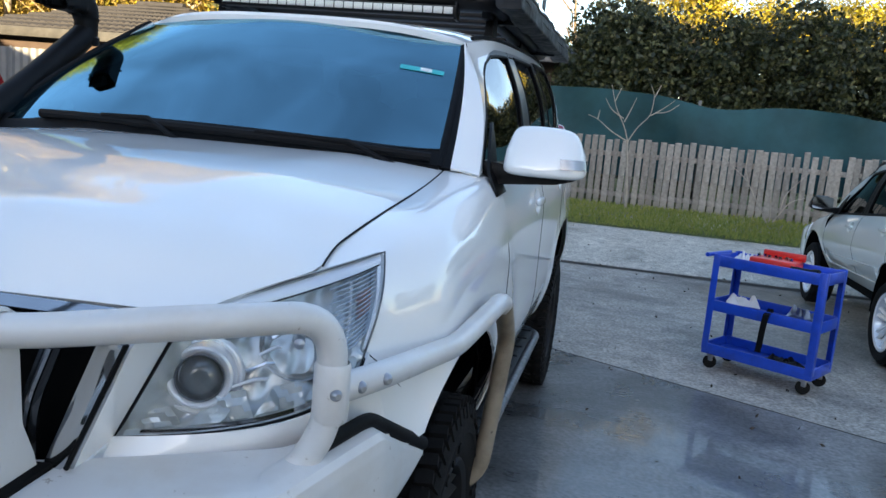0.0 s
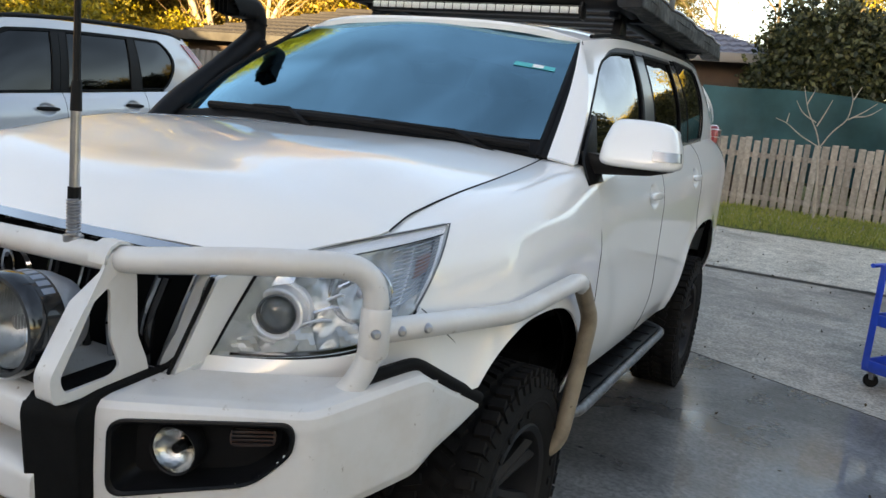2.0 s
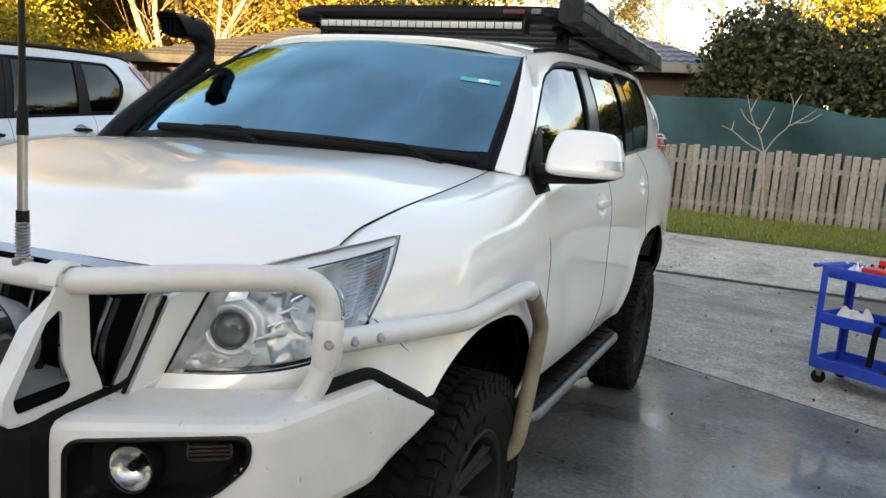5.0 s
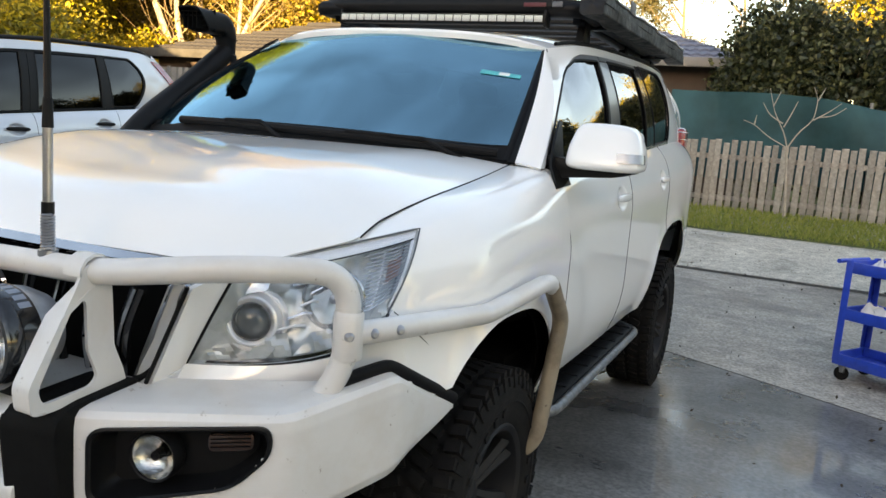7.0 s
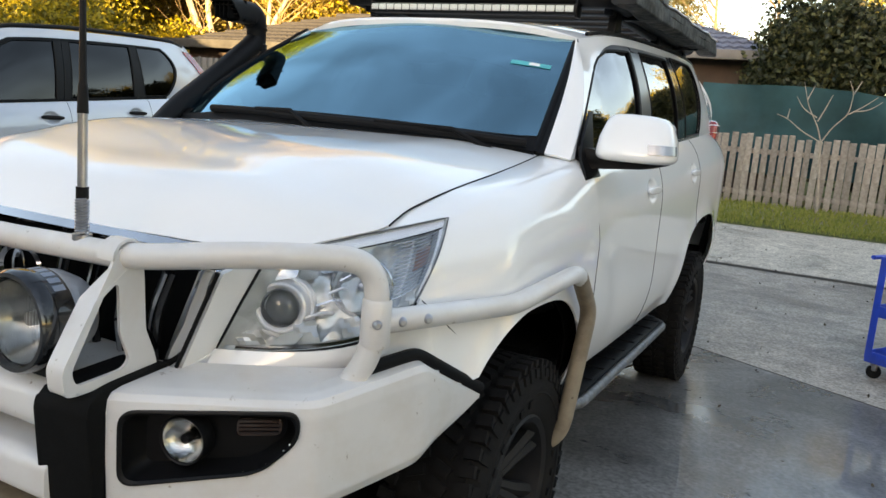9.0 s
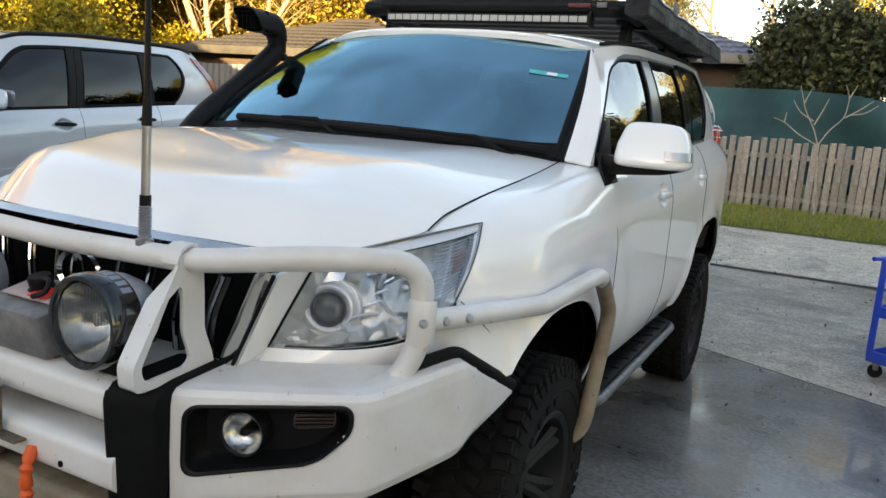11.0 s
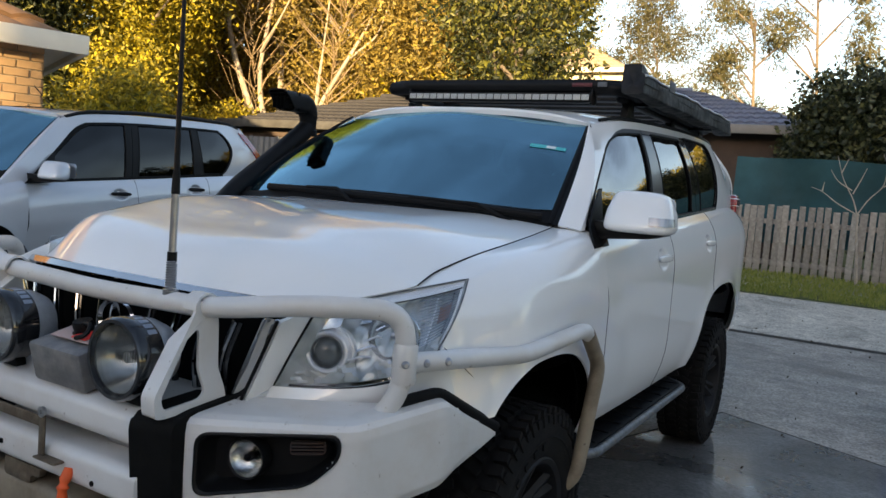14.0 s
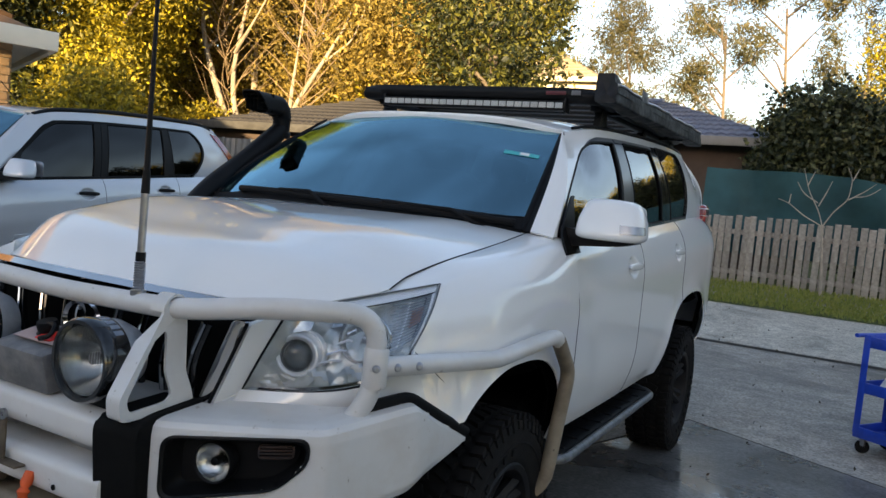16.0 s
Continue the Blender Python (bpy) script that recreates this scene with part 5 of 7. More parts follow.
def wing_edge(v):
    """Front edge of the wing: beside the bumper skin, up the lamp's side and back along its top."""
    if v < 0.6:
        return lerp(Vector((0.87, -0.52, 0.84)), lens_pt(1, 0, -0.004), v / 0.6)
    if v < 0.85:
        return lens_pt(1, (v - 0.6) / 0.25, -0.004)
    return lens_pt(1 - (v - 0.85) / 0.15 * 0.5, 1, -0.004)


P.wing_edge = wing_edge
P.cowl, P.tail, P.tail_rake, P.trim, P.trim_far = 0.44, 3.84, 0.44, 0.3, 0.75
P.doors = (0.44, 1.40, 2.36, 3.84)
P.belt = curve_of((0.3, 1.355), (0.5, 1.365), (1.5, 1.405), (2.5, 1.465), (3.2, 1.50), (3.7, 1.50))
P.belt_x = curve_of((0.3, 0.82), (1.5, 0.835), (2.6, 0.815), (3.3, 0.785), (3.6, 0.75), (3.84, 0.69))
P.roof_x = curve_of((0.85, 0.63), (1.2, 0.665), (2.2, 0.69), (3.0, 0.675), (3.4, 0.625))
P.roof_z = curve_of((0.85, 1.795), (1.2, 1.85), (1.8, 1.885), (2.6, 1.91), (3.1, 1.905), (3.4, 1.87))
P.roof_y0, P.roof_y1, P.crown = 0.87, 3.38, 0.055
P.pillar_a = lambda v: 0.40 + 0.50 * v
# window outlines: how far back each edge lies at height v between belt and roof
P.frame_front = curve_of((-0.16, 0.380), (-0.066, 0.394), (0.039, 0.416), (0.177, 0.468), (0.355, 0.570), (0.515, 0.684), (0.6, 0.741), (0.82, 0.947), (0.90, 1.06), (0.925, 1.15))
glass_front = curve_of((0.03, 0.42), (0.426, 0.623), (0.761, 0.891), (0.844, 0.986), (0.875, 1.07))
glass_back = curve_of((0.03, 1.215), (0.3, 1.253), (0.88, 1.344))
rear_glass_front = curve_of((0.03, 1.43), (0.239, 1.449), (0.888, 1.512))
rear_glass_back = curve_of((0.0, 2.035), (0.889, 2.008))
quarter_front = curve_of((0.0, 2.281), (0.93, 2.155))
P.pillar_d = curve_of((0.02, 2.735), (0.08, 2.765), (0.42, 2.79), (0.71, 2.80), (0.86, 2.785), (0.91, 2.75), (0.925, 2.72))
P.window_top, P.sail, P.sail_low = 0.925, 0.36, -0.13
P.sail_back = curve_of((-0.158, 0.50), (-0.019, 0.523), (0.126, 0.535), (0.306, 0.561))
P.panes = [("front_window", glass_front, glass_back, 0.03, 0.875), ("rear_window", rear_glass_front, rear_glass_back, 0.03, 0.885), ("quarter_window", quarter_front, P.pillar_d, 0.03, 0.925)]
P.frames = [(P.frame_front, glass_front, M_FRAME, 0.03, 0.876), (P.frame_front, lambda v: 1.38, M_FRAME, 0.876, 0.925), (glass_back, lambda v: glass_back(v) + 0.035, M_TRIM, 0.03, 0.876),
            (lambda v: glass_back(v) + 0.035, rear_glass_front, M_FRAME, 0.03, 0.876), (lambda v: 1.39, lambda v: 2.06, M_FRAME, 0.886, 0.925),
            (rear_glass_back, lambda v: lerp(rear_glass_back(v), quarter_front(v), 0.45), M_GLOSSBLACK, 0.03, 0.886), (lambda v: lerp(rear_glass_back(v), quarter_front(v), 0.45) + 0.006, quarter_front, M_GLOSSBLACK, 0.03, 0.925)]
P.handle_back, P.handle_drop, P.handle_mat, P.belt_mat = 0.18, 0.16, None, M_SATIN
P.screen_low, P.screen_top, P.screen_bow = (0.750, 0.365, 1.370), (0.627, 0.865, 1.788), 1.0
P.hood_y0, P.hood_y1, P.hood_nose, P.hood_back, P.hood_lip, P.hood_ridge = -0.80, 0.42, 0.12, 0.09, 0.010, 0.004
P.hood_square, P.hood_lean = 3.6, 0.05
P.hood_crown = lambda v: lerp(0.122, 0.024, v ** 1.25) * (1 - 0.85 * (1 - min(1.0, v / 0.20)) ** 2.6)
P.mirror, P.mirror_size = (0.99, 0.49, 1.443), (0.128, 0.088, 0.077)
shell(CAR, P, M_WHITE, M_TINT, M_SCREEN)
for s in (1, -1):
    mirror = side_mirror(CAR, P, s, M_WHITE)
    if s < 0:   # the far one is folded back
        pivot = Matrix.Translation((-P.belt_x(P.mirror[1]) - 0.02, P.mirror[1], 0))
        mirror.matrix_basis = pivot @ Matrix.Rotation(radians(-68), 4, "Z") @ pivot.inverted()
    wheel(CAR, (s * 0.78, -0.03, 0.395), s, 0.395, 0.255, 0.222, M_RIM)
    wheel(CAR, (s * 0.78, 2.76, 0.395), s, 0.395, 0.255, 0.222, M_RIM)
    # dark wheel housings
    for yc, hw, top in P.arches:
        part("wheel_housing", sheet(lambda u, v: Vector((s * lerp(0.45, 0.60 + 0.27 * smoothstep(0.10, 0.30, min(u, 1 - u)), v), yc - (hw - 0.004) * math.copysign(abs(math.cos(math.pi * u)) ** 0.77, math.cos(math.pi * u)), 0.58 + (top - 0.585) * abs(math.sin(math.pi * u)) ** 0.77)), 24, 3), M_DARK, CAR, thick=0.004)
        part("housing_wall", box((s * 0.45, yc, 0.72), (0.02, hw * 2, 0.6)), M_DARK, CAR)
    # tail lamps, proud of the rear corner
    tl = part("tail_lamp", ellipsoid_box((s * 0.742, 3.665, 1.505), (0.052, 0.10, 0.098), 3.6, 24, 14, -0.5 * s), M_RED, CAR, "dark red tail lamp with clear bands")
    for z in (1.57, 1.52):
        part("lamp_band", ellipsoid_box((s * 0.744, 3.662, z), (0.0515, 0.0985, 0.005), 3.6, 20, 8, -0.5 * s), M_SILVER, tl)
    # side step
    step = part("side_step", prism(round_poly([(0.74, 0.52), (0.885, 0.52), (0.885, 2.0), (0.74, 2.08)], 0.05), lambda a, b, d: Vector((s * a, b, 0.485 + d)), 0.03, 0.004), M_BLACK, CAR)
    part("step_rail", tube(smooth_path([(s * 0.70, 0.42, 0.50), (s * 0.90, 0.50, 0.50), (s * 0.90, 1.97, 0.50), (s * 0.70, 2.12, 0.50)], 0.08), 0.019, 12), material("scuffed_step_edge", (0.16, 0.165, 0.17), 0.42, metal=0.5, noise_scale=40, vary=0.45), step, "scuffed grey steel step tube")
    for k in range(9):
        part("tread_strip", box((s * 0.81, 0.62 + k * 0.165, 0.517), (0.12, 0.02, 0.006), bevel=0.002), M_TRIM, step)

# ---- front: headlamps, grille ----
for s in (1, -1):
    # the car leans a little: the far lamp stands higher
    fx = lambda p: Vector((s * p.x, p.y, p.z + (0.0 if s > 0 else 0.040 * smoothstep(0.98, 1.14, p.z))))
    lamp = part("headlamp", sheet(lambda u, v: fx(lens_pt(u, v, -0.055 + 0.053 * max(abs(2 * u - 1) ** 6, abs(2 * v - 1) ** 6) + 0.003 * math.sin(u * 60) * math.sin(math.pi * v))), 60, 18, s < 0), M_LAMPBASE, CAR, "clear headlamp with projector and chrome reflectors", thick=0.004)
    lens = part("lens", sheet(lambda u, v: fx(lens_pt(u, v)), 24, 14, s < 0), M_LENS, lamp, thick=0.004)
    lens.visible_shadow = False
    rim_pts = [fx(lens_pt(k / 16, 0, -0.002)) for k in range(17)] + [fx(lens_pt(1, k / 8, -0.002)) for k in range(1, 9)] + [fx(lens_pt(1 - k / 16, 1, -0.002)) for k in range(1, 17)] + [fx(lens_pt(0, 1 - k / 8, -0.002)) for k in range(1, 9)]
    part("gasket", tube(rim_pts, 0.0020, 6, False), material("grey_gasket", (0.05, 0.052, 0.055), 0.4), lamp)
    part("gasket", tube([fx(lens_pt(0, 1 - k / 8, -0.001)) for k in range(9)] + [fx(lens_pt(k / 20 * 0.96, 0, -0.001)) for k in range(1, 21)], 0.0036, 6), M_TRIM, lamp)

    def aim(p):
        return Matrix.Translation(p) @ (Vector((s * 0.42, -0.90, 0.05))).to_track_quat("Z", "Y").to_matrix().to_4x4()
    mp = aim(fx(lens_pt(0.14, 0.42, -0.03)))
    part("projector_bowl", lathe([(0.074, -0.024), (0.070, -0.012), (0.067, -0.011), (0.062, -0.016), (0.058, -0.010), (0.055, 0.004), (0.051, 0.006), (0.044, 0.002), (0.040, -0.004)], 40, mp), M_SILVER, lamp, "stepped silver ring round the projector")
    part("projector_ring", lathe([(0.043, 0.003), (0.042, 0.008), (0.039, 0.008), (0.036, 0.0), (0.036, -0.02)], 36, mp), M_CHROME, lamp)
    part("projector_lens", lathe([(0.0, 0.012), (0.012, 0.011), (0.024, 0.007), (0.032, 0.0), (0.037, -0.008)], 28, mp), material("projector_glass", (0.13, 0.145, 0.15), 0.12, coat=0.6), lamp)
    mp = aim(fx(lens_pt(0.46, 0.50, -0.028)))
    part("high_beam_bowl", lathe([(0.068, -0.008), (0.066, 0.006), (0.061, 0.006), (0.056, -0.006), (0.044, -0.022), (0.028, -0.032), (0.014, -0.036), (0.0, -0.036)], 36, mp), M_REFLECT, lamp)
    part("bowl_ring", lathe([(0.070, -0.006), (0.070, 0.004), (0.067, 0.008), (0.065, 0.004)], 36, mp), M_CHROME, lamp)
    part("bulb", lathe([(0.0, 0.006), (0.010, 0.002), (0.012, -0.03)], 12, mp), M_STEEL, lamp)
    part("indicator", sheet(lambda u, v: fx(lens_pt(lerp(0.76, 0.89, u), lerp(0.50, 0.70, v), -0.0150)), 8, 8, s < 0), M_AMBER, lamp, "small amber indicator reflector", thick=0.004)
    for k in range(15):
        v = 0.30 + k * 0.038
        part("lamp_rib", tube([fx(lens_pt(lerp(0.60 + 0.02 * math.sin(k * 2.1), 0.955 - 0.1 * max(0, 0.45 - v), j / 6), v, -0.014)) for j in range(7)], 0.0014, 5), M_CHROME, lamp)
    for k in range(2):
        u_ = 0.70 + 0.17 * k
        part("lamp_rib", tube([fx(lens_pt(u_ + 0.03 * q, 0.30 + 0.53 * q, -0.017)) for q in (0, 0.33, 0.66, 1)], 0.0020, 5), M_DARK if k % 2 else M_SILVER, lamp)
    # pale strip under the lamp's upper edge and a chrome tick along the outer one
    part("brow_strip", sheet(lambda u, v: fx(lens_pt(lerp(0.12, 0.97, u), lerp(0.885, 0.978, v), -0.008 + 0.003 * math.sin(math.pi * v))), 24, 4, s < 0), M_SILVER, lamp, "pale strip along the top of the lamp", thick=0.003)
    part("brow_line", tube([fx(lens_pt(lerp(0.12, 0.96, q / 16), 0.875, -0.010)) for q in range(17)], 0.0016, 5), M_DARK, lamp)
    part("side_strip", sheet(lambda u, v: fx(lens_pt(lerp(0.945, 0.985, u), lerp(0.06, 0.86, v), -0.010)), 3, 12, s < 0), M_SILVER, lamp, thick=0.003)
    part("low_strip", sheet(lambda u, v: fx(lens_pt(lerp(0.05, 0.93, u), lerp(0.02, 0.055, v), -0.012)), 20, 3, s < 0), M_CHROME, lamp, thick=0.002)
    # stepped fins between the two bowls, and the folded facets below them
    for k in range(5):
        part("lamp_fin", tube([fx(lens_pt(0.24 + 0.035 * k, 0.30 + 0.10 * k, -0.030)), fx(lens_pt(0.31 + 0.025 * k, 0.33 + 0.10 * k, -0.022)), fx(lens_pt(0.36 + 0.012 * k, 0.31 + 0.10 * k, -0.030))], 0.0035, 6), M_CHROME if k % 2 else M_SILVER, lamp)
    for k in range(9):
        u_, w_ = 0.06 + 0.095 * k, 0.085
        lean = 0.05 * (1 if k % 2 else -1)
        part("lamp_facet", sheet(lambda u, v: fx(lens_pt(u_ + u * w_ + lean * v, 0.065 + 0.15 * v + 0.03 * (k % 3) * v, -0.018 - 0.020 * v * (1 if k % 2 else 0.4) + 0.010 * u * (1 if k % 3 else -1) + 0.006 * math.sin(5 * u + 7 * v + k))), 4, 4, s < 0), M_LAMPBASE, lamp, thick=0.002)
    for k in range(3):
        u_ = 0.05 + 0.09 * k
        part("lamp_facet", sheet(lambda u, v: fx(lens_pt(u_ + 0.02 + u * 0.08, 0.70 + 0.13 * v - 0.04 * (k % 2), -0.034 + 0.016 * v * (1 if k % 2 else -0.3) + 0.008 * u)), 4, 4, s < 0), M_LAMPBASE if k % 2 else M_REFLECT, lamp, thick=0.002)
    # white body below and beside the lamp
    part("bumper_skin", sheet(lambda u, v: fx(lerp(lens_pt(u, 0, -0.004), Vector((lerp(0.40, 0.87, u), lerp(-0.90, -0.52, u ** 1.4), 0.84)), v)), 16, 6, s < 0), M_WHITE, CAR, thick=0.01)
    part("bumper_corner", sheet(lambda u, v: fx(lerp(lerp(Vector((0.462, -0.917, 0.902)), lens_pt(0, 0, -0.004), v), lerp(Vector((0.435, -0.935, 0.84)), Vector((0.46, -0.895, 0.84)), v), u)), 4, 6, s > 0), M_WHITE, CAR, thick=0.004)
    part("grille_surround", sheet(lambda u, v: fx(lerp(Vector((lerp(0.462, 0.553, u), lerp(-0.917, -0.904, u), lerp(0.90, 1.115, u))), lens_pt(0, u, -0.004), v)), 10, 6, s > 0), M_WHITE, CAR, thick=0.01)

def wing_at(y, v):
    u = (y - P.wing_front(v)) / (P.cowl - P.wing_front(v))
    return fender_pt(P, y, v) + (wing_edge(v) - fender_pt(P, P.wing_front(v), v)) * (1 - smoothstep(0, 0.38, u))


for s in (1, -1):
    pts = []
    for k in range(9):
        y, zt_ = lerp(-0.545, -0.375, k / 8), lerp(1.05, 0.895, k / 8)
        q = min((wing_at(y, j / 80) for j in range(60)), key=lambda a: abs(a.z - zt_))
        pts.append(Vector((s * (q.x + 0.0005), q.y, q.z)))
    part("seam", tube(pts, 0.0013, 5), M_TRIM, CAR)

grille = part("grille", prism([(-0.44, 0.88), (0.44, 0.88), (0.52, 1.15), (-0.52, 1.15)], lambda a, b, d: Vector((a, -0.87 + d, b)), 0.04), M_DARK, CAR, "black grille with upright chrome bars")
for k in range(-4, 5):
    if k == 0:
        continue
    x = k * 0.098
    part("grille_bar", tube(smooth_path([(x * 0.95, -0.905, 0.905), (x, -0.93, 1.0), (x * 1.08, -0.915, 1.10)], 0.05), 0.016, 8, flat=0.7), M_GLOSSBLACK, grille)
    part("grille_bar_edge", tube(smooth_path([(x * 0.95 + 0.006, -0.92, 0.905), (x + 0.006, -0.946, 1.0), (x * 1.08 + 0.006, -0.93, 1.10)], 0.05), 0.005, 6), M_CHROME, grille)
for s in (1, -1):
    part("grille_frame", prism(round_poly([(0.414, 0.905), (0.455, 0.905), (0.547, 1.122), (0.502, 1.122)], 0.008), lambda a, b, d: Vector((s * a, -0.925 + d + 0.06 * (b - 0.9), b)), 0.06, 0.006), M_CHROME, grille)
for s in (1, -1):
    for k0, k1 in ((0.460, 0.551),):
        part("frame_gap", tube([(s * lerp(k0, k1, q / 4), -0.928 + 0.013 * q / 4, lerp(0.910, 1.120, q / 4)) for q in range(5)], 0.0045, 6), M_TRIM, grille)
part("grille_top", sheet(lambda u, v: (lambda x: Vector((x, -0.945 + 0.22 * x * x + 0.016 * v, 1.144 + 0.015 * v + 0.012 * (1 - (x / 0.56) ** 2))))(lerp(-0.56, 0.56, u)), 24, 3), M_CHROME, grille, thick=0.01)
badge = part("badge", lathe([(0.062, 0.0), (0.068, 0.008), (0.062, 0.014), (0.052, 0.008), (0.052, 0.0)], 36, Matrix.Translation((0, -0.945, 1.045)) @ pose(0, 0, 0, 90, 0, 0) @ Matrix.Diagonal((1.15, 0.85, 1, 1))), M_CHROME, grille, "oval chrome badge")
part("badge_ring", lathe([(0.026, 0.004), (0.03, 0.012), (0.022, 0.012), (0.02, 0.004)], 30, Matrix.Translation((0, -0.945, 1.045)) @ pose(0, 0, 0, 90, 0, 0) @ Matrix.Diagonal((0.8, 1.6, 1, 1))), M_CHROME, badge)

# ---- bull bar ----
TUBE_R = 0.0255
HOOP = [(0.765, -0.775, 0.885), (0.815, -0.752, 0.975), (0.818, -0.75, 1.168), (0.68, -0.945, 1.180), (0.42, -1.012, 1.142), (0.06, -1.012, 1.132)]
bull = part("bull_bar", tube(smooth_path([(-x, y, z) for x, y, z in HOOP] + HOOP[::-1], 0.085, 8), TUBE_R, 18), M_BAR, CAR, "white powder-coated steel bull bar")


def face_xy(t):
    """The bumper's front line from the pads round to its wing tips."""
    return LINE[0] if t <= 0 else LINE[-1] if t >= 1 else lerp(LINE[int(t * (len(LINE) - 1))], LINE[int(t * (len(LINE) - 1)) + 1], t * (len(LINE) - 1) % 1)


LINE = smooth_path([(0.36, -1.095, 0), (0.46, -1.07, 0), (0.795, -0.90, 0), (0.885, -0.62, 0), (0.892, -0.36, 0)], 0.03, 5)
lens_ = [0.0]
for a_, b_ in zip(LINE, LINE[1:]):
    lens_.append(lens_[-1] + (b_ - a_).length)
LINE = [(lambda q: LINE[[k for k in range(len(LINE) - 1) if lens_[k] <= q + 1e-9][-1]].lerp(LINE[[k for k in range(len(LINE) - 1) if lens_[k] <= q + 1e-9][-1] + 1], (q - lens_[[k for k in range(len(LINE) - 1) if lens_[k] <= q + 1e-9][-1]]) / (lens_[[k for k in range(len(LINE) - 1) if lens_[k] <= q + 1e-9][-1] + 1] - lens_[[k for k in range(len(LINE) - 1) if lens_[k] <= q + 1e-9][-1]])))(lens_[-1] * i / 60 * 0.99999) for i in range(61)]
TOP = curve_of((0.0, 0.892), (0.45, 0.912), (0.60, 0.926), (0.725, 0.938), (0.745, 0.936), (0.765, 0.926), (0.80, 0.907), (0.98, 0.803), (1.0, 0.792))
LOW = curve_of((0.0, 0.615), (0.30, 0.652), (0.42, 0.668), (0.60, 0.684), (0.72, 0.697), (0.745, 0.702), (0.765, 0.709), (0.80, 0.721), (0.98, 0.780), (1.0, 0.788))


def bump_pt(t, q, off=0.0):
    """Bumper wing: q runs from the inner deck over the edge, down the face and under."""
    p, n2 = face_xy(t), (face_xy(min(1, t + 0.01)) - face_xy(max(0, t - 0.01)))
    n = Vector((n2.y, -n2.x, 0)).normalized()
    top, low = TOP(t), LOW(t)
    k = min(1.0, (top - low) / 0.14)
    gap_ = max(0.012, top - low)
    mid = (top + low) / 2
    top, low = mid + gap_ / 2, mid - gap_ / 2
    prof = ((lerp(0.17, 0.06, smoothstep(0.60, 0.72, t)), top + 0.010), (0.035, top), (0.012, top - 0.006 * k), (0.003, top - 0.018 * k), (0.0, top - 0.04 * k), (0.0, lerp(top, low, 0.5)), (0.004, low + 0.03 * k), (0.014, low + 0.008 * k), (0.04, low), (0.15, low + 0.01))
    deep = 0.05 + 0.95 * min(1.0, max(0.0, (top - low - 0.012) / 0.16)) ** 1.5
    i = min(int(q), len(prof) - 2)
    d, z = lerp(Vector(prof[i]), Vector(prof[i + 1]), q - i)
    # the deck and the underside run straight back, so that they do not fold at the bends
    w = smoothstep(0.04, 0.15, d)
    back = lerp(n * -1, Vector((-0.3, 0.95, 0)).lerp(Vector((-1.0, 0.15, 0)), smoothstep(0.55, 0.75, t)).normalized(), w)
    return Vector((p.x, p.y, 0)) + back * d * deep + n * off + Vector((0, 0, z))


